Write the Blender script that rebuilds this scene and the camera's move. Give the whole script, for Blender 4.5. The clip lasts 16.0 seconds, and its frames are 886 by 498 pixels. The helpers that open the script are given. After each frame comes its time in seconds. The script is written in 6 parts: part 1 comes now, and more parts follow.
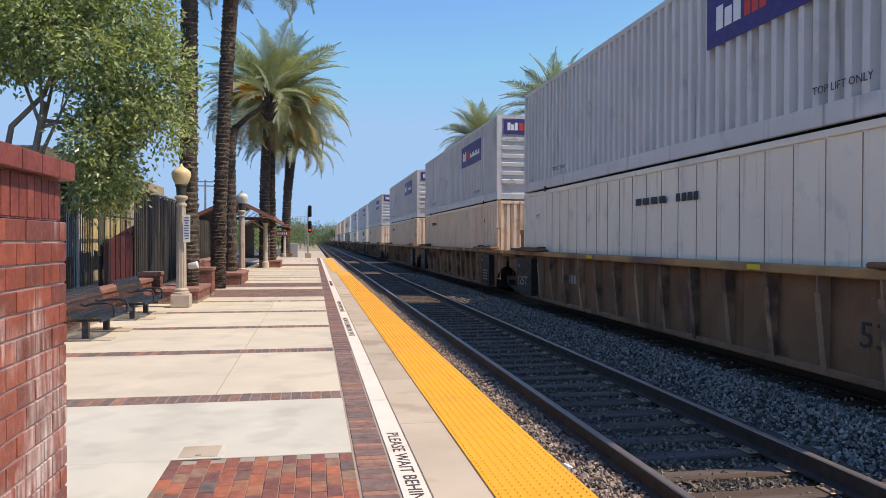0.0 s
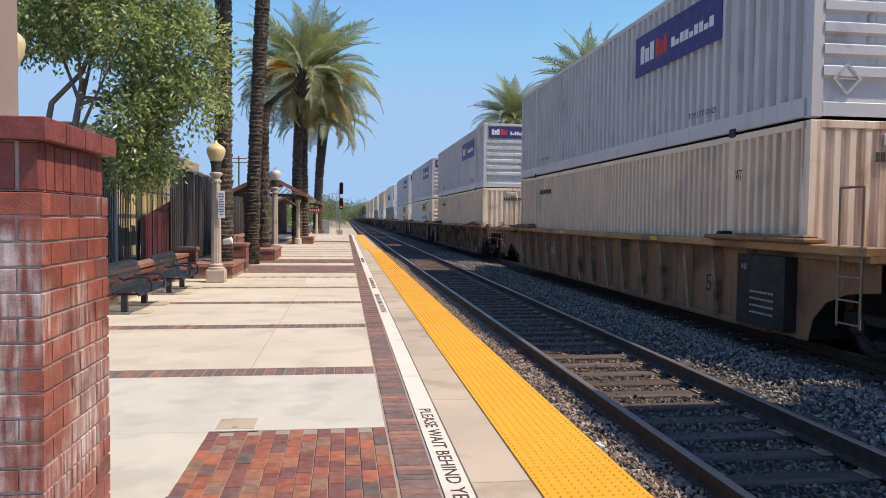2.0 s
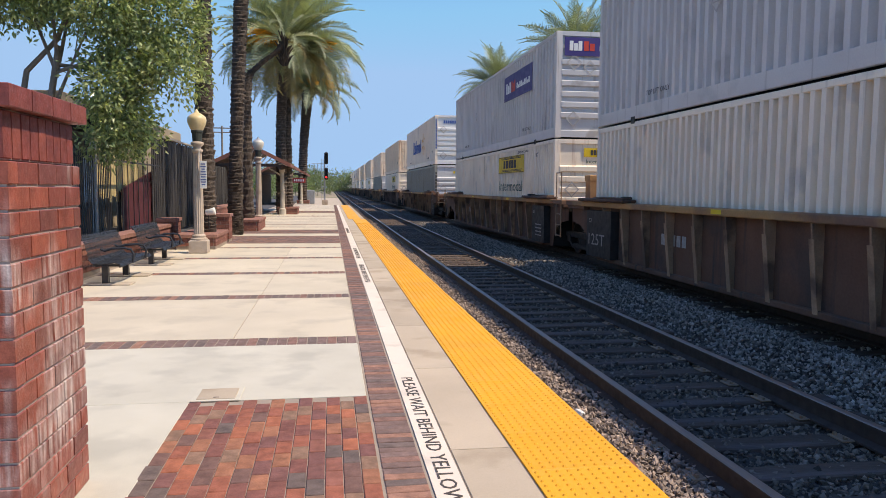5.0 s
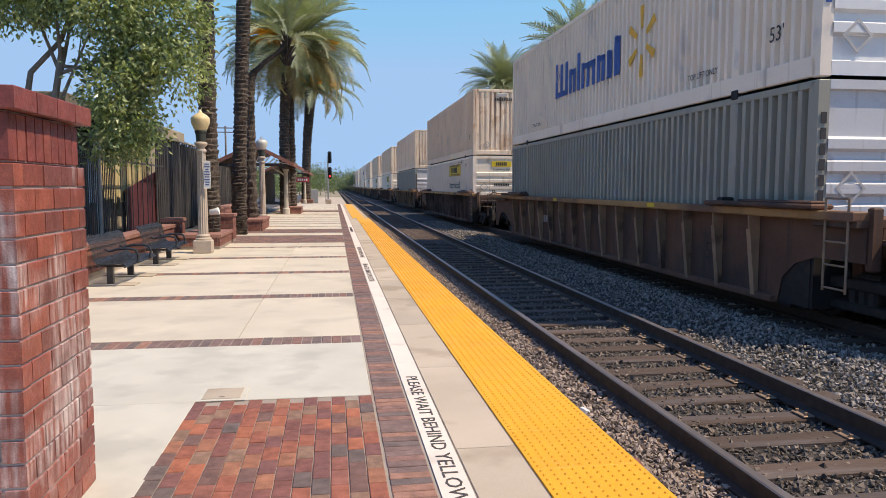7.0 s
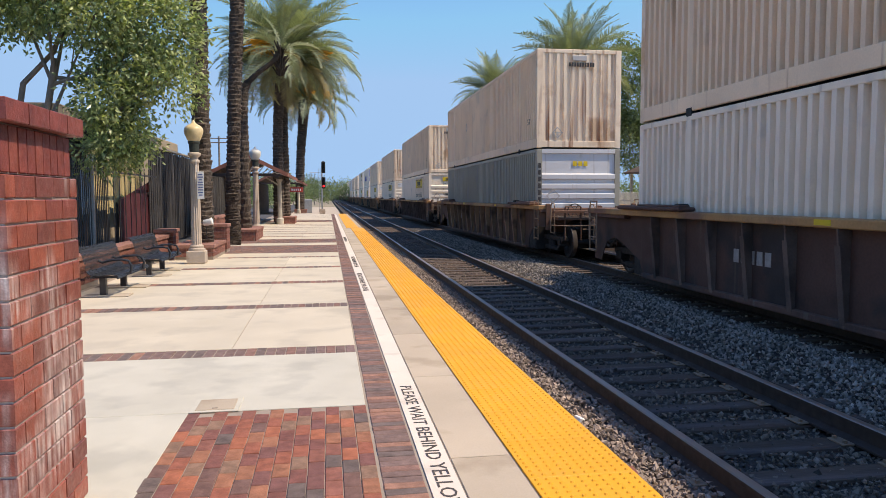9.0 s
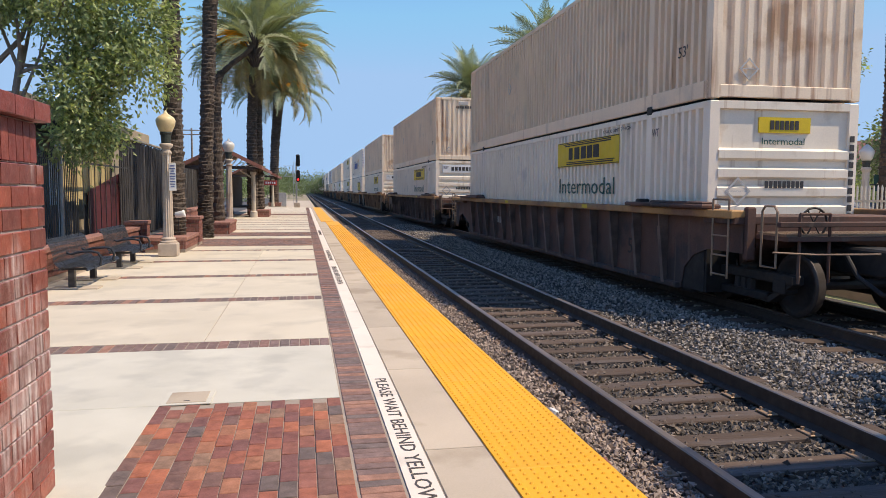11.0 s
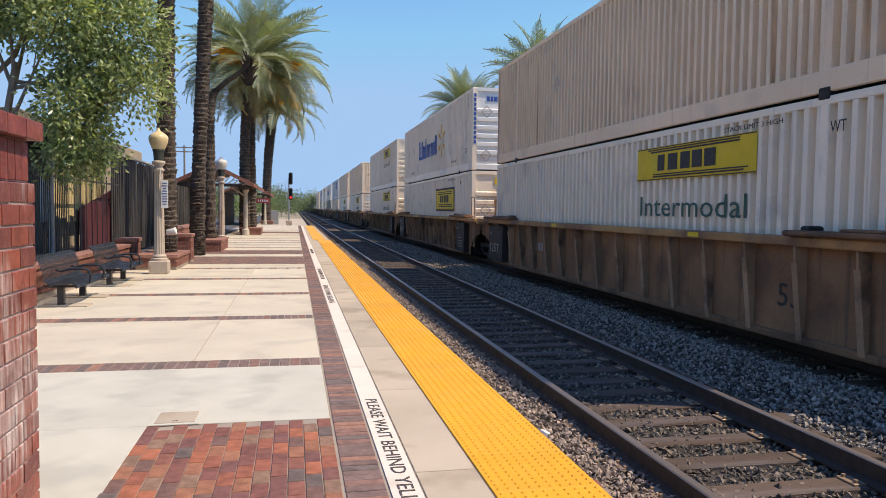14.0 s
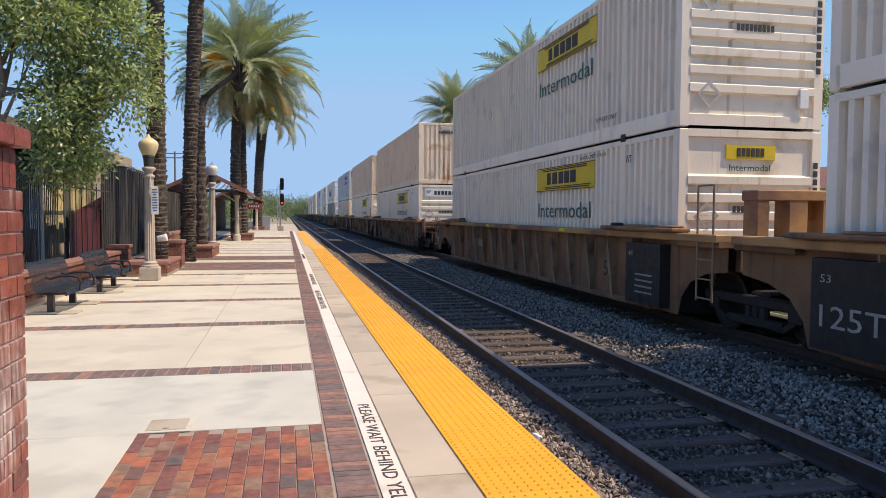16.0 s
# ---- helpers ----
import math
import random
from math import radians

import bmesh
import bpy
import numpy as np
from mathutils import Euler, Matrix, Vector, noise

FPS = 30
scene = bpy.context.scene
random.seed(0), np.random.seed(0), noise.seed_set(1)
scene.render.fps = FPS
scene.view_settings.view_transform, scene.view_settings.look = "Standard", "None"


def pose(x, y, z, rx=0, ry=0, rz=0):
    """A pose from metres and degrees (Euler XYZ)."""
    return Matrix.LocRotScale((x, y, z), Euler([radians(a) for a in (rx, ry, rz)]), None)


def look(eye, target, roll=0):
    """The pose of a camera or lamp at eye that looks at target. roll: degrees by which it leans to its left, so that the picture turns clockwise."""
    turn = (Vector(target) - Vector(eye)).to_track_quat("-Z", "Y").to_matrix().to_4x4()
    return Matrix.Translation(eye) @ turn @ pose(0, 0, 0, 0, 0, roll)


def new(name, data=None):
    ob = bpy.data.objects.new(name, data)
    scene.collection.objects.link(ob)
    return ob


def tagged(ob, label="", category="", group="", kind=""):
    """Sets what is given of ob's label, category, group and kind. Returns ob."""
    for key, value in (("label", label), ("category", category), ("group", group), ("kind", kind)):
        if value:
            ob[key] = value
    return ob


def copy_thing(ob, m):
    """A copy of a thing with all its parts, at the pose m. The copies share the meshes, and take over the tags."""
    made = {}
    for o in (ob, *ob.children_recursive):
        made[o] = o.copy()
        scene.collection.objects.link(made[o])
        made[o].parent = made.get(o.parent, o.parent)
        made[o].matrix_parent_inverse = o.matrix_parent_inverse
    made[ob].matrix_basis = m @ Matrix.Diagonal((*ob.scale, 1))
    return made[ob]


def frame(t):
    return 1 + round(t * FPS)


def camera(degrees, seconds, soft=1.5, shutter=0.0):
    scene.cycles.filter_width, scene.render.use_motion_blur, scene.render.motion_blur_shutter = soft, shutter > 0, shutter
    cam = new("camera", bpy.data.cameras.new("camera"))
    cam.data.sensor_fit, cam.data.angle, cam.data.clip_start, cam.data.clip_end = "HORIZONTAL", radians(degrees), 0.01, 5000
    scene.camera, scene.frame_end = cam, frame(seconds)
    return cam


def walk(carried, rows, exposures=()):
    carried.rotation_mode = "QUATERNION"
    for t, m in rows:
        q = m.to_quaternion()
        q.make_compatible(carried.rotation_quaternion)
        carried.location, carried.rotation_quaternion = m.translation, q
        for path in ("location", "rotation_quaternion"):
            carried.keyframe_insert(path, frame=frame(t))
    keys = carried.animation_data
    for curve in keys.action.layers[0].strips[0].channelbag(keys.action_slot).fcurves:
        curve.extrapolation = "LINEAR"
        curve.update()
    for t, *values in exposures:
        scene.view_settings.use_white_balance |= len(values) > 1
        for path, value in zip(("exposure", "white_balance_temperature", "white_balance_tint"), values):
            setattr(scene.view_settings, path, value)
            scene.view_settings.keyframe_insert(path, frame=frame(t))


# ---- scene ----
cam = camera(62.8, 16.0, soft=0.75)
PATH = [
    (0, (-0.278, -5.288, 1.536), (0.073, -3.319, 1.513), 0.2),
    (0.5, (-0.296, -5.29, 1.536), (0.017, -3.315, 1.496), 0.1),
    (1, (-0.288, -5.278, 1.54), (-0.009, -3.298, 1.484), -0.1),
    (1.5, (-0.298, -5.269, 1.539), (-0.029, -3.289, 1.468), 0.2),
    (2, (-0.301, -5.277, 1.535), (-0.033, -3.297, 1.45), 0.6),
    (2.5, (-0.3, -5.275, 1.532), (-0.031, -3.295, 1.429), 0.8),
    (3, (-0.281, -5.281, 1.532), (-0.012, -3.303, 1.413), 1.0),
    (3.5, (-0.239, -5.28, 1.528), (0.037, -3.304, 1.393), 0.9),
    (4, (-0.247, -5.274, 1.527), (0.045, -3.301, 1.378), 0.8),
    (6.5, (-0.259, -5.255, 1.526), (0.048, -3.286, 1.352), 0.2),
    (7, (-0.258, -5.265, 1.53), (0.037, -3.294, 1.359), 0.1),
    (7.5, (-0.256, -5.272, 1.539), (0.018, -3.298, 1.372), 0.1),
    (8, (-0.255, -5.276, 1.538), (0.012, -3.3, 1.378), -0.1),
    (8.5, (-0.255, -5.271, 1.532), (0.027, -3.296, 1.379), -0.1),
    (9, (-0.254, -5.269, 1.53), (0.057, -3.298, 1.384), -0.2),
    (11.5, (-0.254, -5.25, 1.506), (0.14, -3.296, 1.344), 0.3),
    (12, (-0.251, -5.26, 1.506), (0.158, -3.309, 1.348), 0.3),
    (12.5, (-0.251, -5.263, 1.517), (0.159, -3.311, 1.381), 0.4),
    (13, (-0.257, -5.266, 1.518), (0.149, -3.311, 1.406), 0.5),
    (13.5, (-0.261, -5.26, 1.519), (0.142, -3.304, 1.413), 0.6),
    (14, (-0.255, -5.252, 1.519), (0.145, -3.296, 1.411), 0.7),
    (14.5, (-0.255, -5.246, 1.514), (0.147, -3.29, 1.403), 0.7),
    (15, (-0.246, -5.248, 1.518), (0.157, -3.292, 1.404), 0.4),
    (15.5, (-0.25, -5.257, 1.518), (0.155, -3.301, 1.411), 0.4),
    (16, (-0.246, -5.258, 1.52), (0.175, -3.306, 1.424), 0.3),
]
walk(cam, [(t, look(e, g, r)) for t, e, g, r in PATH], [(0, 0.62, 7950, 14), (16, 0.62, 7950, 14)])

# ---- world and sun ----
SUN = Vector((1.0, -0.34, 1.6)).normalized()
world = bpy.data.worlds.new("sky")
scene.world = world
world.use_nodes = True
wn, wl = world.node_tree.nodes, world.node_tree.links
sky = wn.new("ShaderNodeTexSky")
sky.sky_type, sky.sun_disc = "NISHITA", False
sky.sun_elevation = math.asin(SUN.z)
sky.sun_rotation = math.atan2(SUN.x, SUN.y)
sky.air_density, sky.dust_density, sky.ozone_density = 1.0, 0.0, 3.0
tint = wn.new("ShaderNodeMix")
tint.data_type, tint.blend_type = "RGBA", "MULTIPLY"
tint.inputs[0].default_value = 1.0
tint.inputs[7].default_value = (0.5, 0.78, 1.16, 1)
wl.new(sky.outputs[0], tint.inputs[6])
haze = wn.new("ShaderNodeMix")
haze.data_type, haze.blend_type = "RGBA", "DARKEN"
haze.inputs[0].default_value = 1.0
haze.inputs[7].default_value = (1.36, 2.53, 4.5, 1)
wl.new(tint.outputs[2], haze.inputs[6])
wl.new(haze.outputs[2], wn["Background"].inputs[0])
wn["Background"].inputs[1].default_value = 0.15
sun = new("sun", bpy.data.lights.new("sun", "SUN"))
sun.data.energy, sun.data.angle, sun.data.color = 3.15, radians(0.53), (1.0, 0.93, 0.82)
sun.matrix_world = look(SUN * 50, (0, 0, 0))


# ---- materials ----
def material(name, colour, rough=0.8, metal=0.0, vary=0.18, scale=3.0, fine=60.0, bump=0.15, depth=0.01,
             second=None, amount=0.0, patch=1.2, streak=None, streak_amount=0.0, per_object=0.0, per_island=0.0, spec=0.5, stretch=(1, 1, 1), in_place=False):
    """A worn surface: base colour with broad stains, fine grain, a second colour in patches, streaks running down, and relief."""
    m = bpy.data.materials.new(name)
    m.use_nodes = True
    n, l = m.node_tree.nodes, m.node_tree.links
    b = n["Principled BSDF"]
    b.inputs["Roughness"].default_value, b.inputs["Metallic"].default_value = rough, metal
    b.inputs["Specular IOR Level"].default_value = spec
    tc = n.new("ShaderNodeTexCoord")
    mp = n.new("ShaderNodeMapping")
    mp.inputs["Scale"].default_value = stretch
    info = n.new("ShaderNodeObjectInfo")
    shift = n.new("ShaderNodeVectorMath")
    shift.operation = "MULTIPLY_ADD"
    l.new(info.outputs["Random"], shift.inputs[0])
    shift.inputs[1].default_value = (37, 53, 71)
    l.new(tc.outputs["Object"], shift.inputs[2])
    l.new(shift.outputs[0], mp.inputs[0])

    def tex(s, detail=4.0, vec=None):
        t = n.new("ShaderNodeTexNoise")
        t.inputs["Scale"].default_value, t.inputs["Detail"].default_value = s, detail
        l.new(vec or mp.outputs[0], t.inputs["Vector"])
        return t.outputs["Fac"]

    def mix(mode, fac, a, c):
        x = n.new("ShaderNodeMix")
        x.data_type, x.blend_type = "RGBA", mode
        for sock, v in ((x.inputs[0], fac), (x.inputs[6], a), (x.inputs[7], c)):
            if isinstance(v, bpy.types.NodeSocket):
                l.new(v, sock)
            else:
                sock.default_value = v if isinstance(v, float) else (*v, 1)
        return x.outputs[2]

    def ramp(fac, lo, hi, a=0.0, c=1.0):
        r = n.new("ShaderNodeMapRange")
        l.new(fac, r.inputs[0])
        for i, v in enumerate((lo, hi, a, c)):
            r.inputs[i + 1].default_value = v
        return r.outputs[0]

    col = colour
    if second:
        col = mix("MIX", ramp(tex(patch, 6.0), 0.62 - amount * 0.4, 0.72 - amount * 0.3), col, second)
    if streak:
        sm = n.new("ShaderNodeMapping")
        sm.inputs["Scale"].default_value = (7, 7, 0.35)
        l.new(shift.outputs[0], sm.inputs[0])
        run = ramp(tex(1.0, 5.0, sm.outputs[0]), 0.66 - 0.3 * streak_amount, 0.8 - 0.15 * streak_amount)
        if in_place:
            geo_s = n.new("ShaderNodeNewGeometry")
            l.new(geo_s.outputs["Position"], sm.inputs[0])
            sm.inputs["Scale"].default_value = (26, 26, 2.6)
            where = ramp(tex(2.2, 3.0, geo_s.outputs["Position"]), 0.47, 0.62)
            both = n.new("ShaderNodeMath")
            both.operation = "MULTIPLY"
            l.new(run, both.inputs[0])
            l.new(where, both.inputs[1])
            run = both.outputs[0]
        col = mix("MIX", run, col, streak)
    for s, k in ((scale, 1.0), (fine, 0.55)):
        v = ramp(tex(s), 0.25, 0.75, 1 - vary * k, 1 + vary * k)
        col = mix("MULTIPLY", 1.0, col, v)
    if per_object:
        col = mix("MULTIPLY", 1.0, col, ramp(info.outputs["Random"], 0, 1, 1 - per_object, 1 + per_object))
    if per_island:
        geo = n.new("ShaderNodeNewGeometry")
        col = mix("MULTIPLY", 1.0, col, ramp(geo.outputs["Random Per Island"], 0, 1, 1 - per_island, 1 + per_island))
    l.new(col, b.inputs["Base Color"])
    l.new(ramp(tex(scale * 2.3), 0.3, 0.7, max(rough - 0.12, 0.02), min(rough + 0.1, 1)), b.inputs["Roughness"])
    if bump:
        bp = n.new("ShaderNodeBump")
        bp.inputs["Strength"].default_value, bp.inputs["Distance"].default_value = bump, depth
        l.new(tex(fine, 6.0), bp.inputs["Height"])
        l.new(bp.outputs[0], b.inputs["Normal"])
    return m


def brick_material(name, colours, rough=0.75, white=0.0):
    """Fired brick whose colour differs from piece to piece, with pale lime streaks."""
    m = material(name, (0.3, 0.1, 0.07), rough, 0, 0.3, 14, 110, 0.35, 0.006, streak=(0.6, 0.52, 0.5) if white else None, streak_amount=white, spec=0.35, in_place=True)
    n, l = m.node_tree.nodes, m.node_tree.links
    info = n.new("ShaderNodeObjectInfo")
    geo = n.new("ShaderNodeNewGeometry")
    add = n.new("ShaderNodeMath")
    add.operation = "ADD"
    l.new(info.outputs["Random"], add.inputs[0])
    l.new(geo.outputs["Random Per Island"], add.inputs[1])
    fr = n.new("ShaderNodeMath")
    fr.operation = "FRACT"
    l.new(add.outputs[0], fr.inputs[0])
    cr = n.new("ShaderNodeValToRGB")
    cr.color_ramp.interpolation = "CONSTANT"
    while len(cr.color_ramp.elements) < len(colours):
        cr.color_ramp.elements.new(0.5)
    for i, c in enumerate(colours):
        cr.color_ramp.elements[i].position = i / len(colours)
        cr.color_ramp.elements[i].color = (*c, 1)
    l.new(fr.outputs[0], cr.inputs[0])
    first = [x for x in n if x.type == "MIX"][0]
    first.inputs[6].default_value = (0.3, 0.1, 0.07, 1)
    l.new(cr.outputs[0], first.inputs[6])
    return m


NEW_CONCRETE = material("newer grey concrete", (0.535, 0.515, 0.435), 0.9, 0, 0.1, 1.6, 150, 0.25, 0.003, (0.465, 0.45, 0.385), 0.3, 2.2)
CONCRETE = material("pale concrete", (0.57, 0.51, 0.4), 0.9, 0, 0.1, 0.9, 140, 0.2, 0.003, (0.49, 0.44, 0.35), 0.25, 1.4, per_object=0.05)
EDGE_CONCRETE = material("edge concrete", (0.46, 0.385, 0.295), 0.9, 0, 0.12, 1.1, 140, 0.15, 0.003, (0.38, 0.31, 0.23), 0.2, 2.0, per_object=0.05)
WHITE_BAND = material("white paint band", (0.74, 0.64, 0.55), 0.8, 0, 0.06, 2, 90, 0.1, 0.002, (0.6, 0.54, 0.46), 0.12, 3.0)
MORTAR = material("grey mortar", (0.32, 0.265, 0.215), 0.95, 0, 0.15, 4, 100, 0.3, 0.004)
PALE_MORTAR = material("pale mortar", (0.4, 0.33, 0.3), 0.95, 0, 0.15, 6, 100, 0.3, 0.004)
LETTERING = material("dark lettering paint", (0.07, 0.06, 0.055), 0.8, 0, 0.25, 20, 150, 0.1, 0.001)
YELLOW = material("yellow tactile plastic", (0.8, 0.37, 0.02), 0.62, 0, 0.07, 1.3, 60, 0.08, 0.002, per_object=0.05)
PILLAR_BRICK = brick_material("glazed red brick", [(0.27, 0.075, 0.052), (0.32, 0.09, 0.06), (0.24, 0.068, 0.052), (0.29, 0.08, 0.058), (0.2, 0.066, 0.055)], 0.4, 0.9)
CLEAN_BRICK = brick_material("clean red brick", [(0.23, 0.06, 0.05), (0.26, 0.072, 0.055), (0.21, 0.055, 0.045)], 0.5)
PAVER = brick_material("worn paver", [(0.3, 0.105, 0.068), (0.21, 0.085, 0.07), (0.36, 0.125, 0.072), (0.14, 0.105, 0.095), (0.25, 0.1, 0.075), (0.25, 0.15, 0.105), (0.17, 0.095, 0.08), (0.32, 0.14, 0.085), (0.19, 0.085, 0.075)], 0.85)
BORDER_PAVER = brick_material("dark border paver", [(0.19, 0.125, 0.11), (0.24, 0.135, 0.11), (0.16, 0.12, 0.11), (0.31, 0.165, 0.12), (0.21, 0.14, 0.125)], 0.85)
WALL_BRICK = brick_material("low wall brick", [(0.25, 0.105, 0.08), (0.22, 0.09, 0.07), (0.29, 0.125, 0.095)], 0.8, 0.1)
CAP_BRICK = brick_material("wall cap brick", [(0.33, 0.17, 0.135), (0.29, 0.145, 0.115)], 0.8)
BALLAST = material("grey ballast", (0.25, 0.218, 0.185), 0.95, 0, 0.2, 6, 70, 0.3, 0.01, per_island=0.75)
# Near-track stones: brown, with the train's shade put into the colour.
SHADED_BALLAST = material("shade darkened brown ballast", (0.15, 0.118, 0.09), 0.95, 0, 0.2, 6, 70, 0.3, 0.01, per_island=0.75)
# Bed coloured near black: the shade in the gaps between stones is painted.
BALLAST_BED = material("ballast bed with gap shade", (0.05, 0.042, 0.035), 0.95, 0, 0.4, 9, 45, 0.9, 0.05, (0.11, 0.095, 0.08), 0.2, 16)
SHOULDER = material("brown gravel", (0.3, 0.235, 0.19), 0.95, 0, 0.2, 6, 70, 0.3, 0.01, per_island=0.5)
TIE = material("weathered tie", (0.085, 0.056, 0.04), 0.9, 0, 0.25, 3, 60, 0.6, 0.01, (0.11, 0.085, 0.075), 0.3, 5, per_object=0.2, stretch=(0.15, 1, 1))
RAIL_RUST = material("rusted rail", (0.05, 0.034, 0.027), 0.7, 0.2, 0.2, 6, 90, 0.2, 0.002)
RAIL_HEAD = material("worn rail head", (0.3, 0.25, 0.22), 0.42, 0.7, 0.1, 4, 60, 0.05, 0.001, stretch=(1, 0.1, 1))
GROUND = material("dry ground", (0.3, 0.25, 0.18), 0.95, 0, 0.25, 0.15, 8, 0.4, 0.05, (0.17, 0.19, 0.08), 0.25, 0.08)
ASPHALT = material("asphalt", (0.07, 0.07, 0.072), 0.9, 0, 0.2, 0.4, 40, 0.3, 0.01)
IRON = material("black iron", (0.04, 0.042, 0.047), 0.45, 0.3, 0.2, 8, 90, 0.1, 0.002)
LAMP_STONE = material("cast lamp post", (0.47, 0.39, 0.32), 0.75, 0, 0.1, 5, 70, 0.2, 0.003, (0.38, 0.3, 0.24), 0.15, 4)
GLOBE = material("cream lamp globe", (0.7, 0.57, 0.34), 0.35, 0, 0.06, 7, 50, 0.0, 0.001)
WHITE_GLOBE = material("white lamp globe", (0.66, 0.64, 0.58), 0.35, 0, 0.05, 7, 50, 0.0, 0.001)
VERDIGRIS = material("dark green collar", (0.05, 0.06, 0.055), 0.6, 0.3, 0.2, 10, 60, 0.2, 0.002)
SIGN_WHITE = material("white sign", (0.78, 0.78, 0.76), 0.5, 0, 0.04, 6, 60, 0.0, 0.001)
BLUE_BAR = material("blue print", (0.1, 0.13, 0.3), 0.6, 0, 0.1, 20, 60, 0.0, 0.001)
PALM_BARK = material("palm bark", (0.06, 0.046, 0.037), 0.95, 0, 0.35, 5, 35, 0.8, 0.03, (0.105, 0.082, 0.064), 0.2, 7, per_island=0.3)
FROND = material("palm frond", (0.29, 0.32, 0.2), 0.45, 0, 0.2, 2, 20, 0.0, 0.001, per_object=0.25, per_island=0.2)
FROND_DRY = material("dry palm frond", (0.3, 0.24, 0.11), 0.6, 0, 0.2, 2, 20, 0.0, 0.001, per_object=0.25, per_island=0.2)
FRUIT = material("orange date stalks", (0.8, 0.36, 0.03), 0.6, 0, 0.2, 4, 20, 0.0, 0.001, per_island=0.3)
LEAF = material("glossy leaf", (0.2, 0.25, 0.125), 0.36, 0, 0.15, 1, 20, 0.0, 0.001, per_island=0.4)
LEAF_LIGHT = material("young leaf", (0.37, 0.405, 0.2), 0.42, 0, 0.15, 1, 20, 0.0, 0.001, per_island=0.35)
LEAF_DARK = material("dark leaf", (0.17, 0.215, 0.115), 0.45, 0, 0.2, 1, 20, 0.0, 0.001, per_island=0.4)
BARK = material("grey brown bark", (0.25, 0.2, 0.16), 0.95, 0, 0.3, 4, 50, 0.6, 0.015)
SLAT_DARK = material("dark fence slat", (0.032, 0.03, 0.03), 0.75, 0, 0.3, 2, 30, 0.2, 0.004, (0.085, 0.085, 0.085), 0.12, 2.0, per_object=0.45, stretch=(3, 3, 0.3))
SLAT_YELLOW = material("faded yellow slat", (0.5, 0.4, 0.2), 0.8, 0, 0.2, 2, 30, 0.2, 0.004, (0.3, 0.25, 0.14), 0.2, 2.0, per_object=0.2, stretch=(3, 3, 0.3))
MAROON = material("maroon panel", (0.09, 0.016, 0.022), 0.7, 0, 0.15, 1.5, 40, 0.1, 0.003)
STUCCO = material("tan stucco", (0.34, 0.28, 0.2), 0.95, 0, 0.1, 0.8, 90, 0.4, 0.005)
DARK_TRIM = material("dark brown trim", (0.05, 0.035, 0.03), 0.8, 0, 0.2, 3, 50, 0.2, 0.003)
ROOF_TILE = material("brown roof shingle", (0.13, 0.09, 0.075), 0.9, 0, 0.25, 2, 40, 0.4, 0.01)
FASCIA = material("red brown fascia", (0.25, 0.1, 0.07), 0.75, 0, 0.15, 2, 50, 0.1, 0.003)
CREAM_POST = material("cream painted post", (0.5, 0.45, 0.38), 0.7, 0, 0.1, 3, 60, 0.1, 0.003)
TAUPE = material("taupe plaster column", (0.3, 0.24, 0.22), 0.9, 0, 0.06, 2, 90, 0.2, 0.003)
GALVANISED = material("galvanised steel", (0.4, 0.41, 0.42), 0.5, 0.6, 0.12, 5, 50, 0.05, 0.002)
SIGNAL_BLACK = material("signal black", (0.02, 0.02, 0.022), 0.6, 0, 0.2, 5, 50, 0.05, 0.002)
PALE_PICKET = material("pale iron picket", (0.5, 0.49, 0.44), 0.6, 0, 0.1, 4, 50, 0.0, 0.002)
RED_LENS = bpy.data.materials.new("red signal lens")
RED_LENS.use_nodes = True
RED_LENS.node_tree.nodes["Principled BSDF"].inputs["Base Color"].default_value = (0.6, 0.02, 0.02, 1)
RED_LENS.node_tree.nodes["Principled BSDF"].inputs["Emission Color"].default_value = (1.0, 0.03, 0.03, 1)
RED_LENS.node_tree.nodes["Principled BSDF"].inputs["Emission Strength"].default_value = 1.5



def thin(m, amount, gain=1.3):
    """Lets a leaf pass part of the light that falls on its other face."""
    n, l = m.node_tree.nodes, m.node_tree.links
    b = n["Principled BSDF"]
    tr = n.new("ShaderNodeBsdfTranslucent")
    up = n.new("ShaderNodeMix")
    up.data_type, up.blend_type = "RGBA", "MULTIPLY"
    up.inputs[0].default_value, up.inputs[7].default_value = 1.0, (gain, gain * 1.1, gain * 0.5, 1)
    l.new(b.inputs["Base Color"].links[0].from_socket, up.inputs[6])
    l.new(up.outputs[2], tr.inputs[0])
    mx = n.new("ShaderNodeMixShader")
    mx.inputs[0].default_value = amount
    l.new(b.outputs[0], mx.inputs[1])
    l.new(tr.outputs[0], mx.inputs[2])
    l.new(mx.outputs[0], n["Material Output"].inputs[0])


for m_ in (LEAF, LEAF_LIGHT, LEAF_DARK):
    thin(m_, 0.34, 1.5)
for m_ in (FROND, FROND_DRY):
    thin(m_, 0.25)

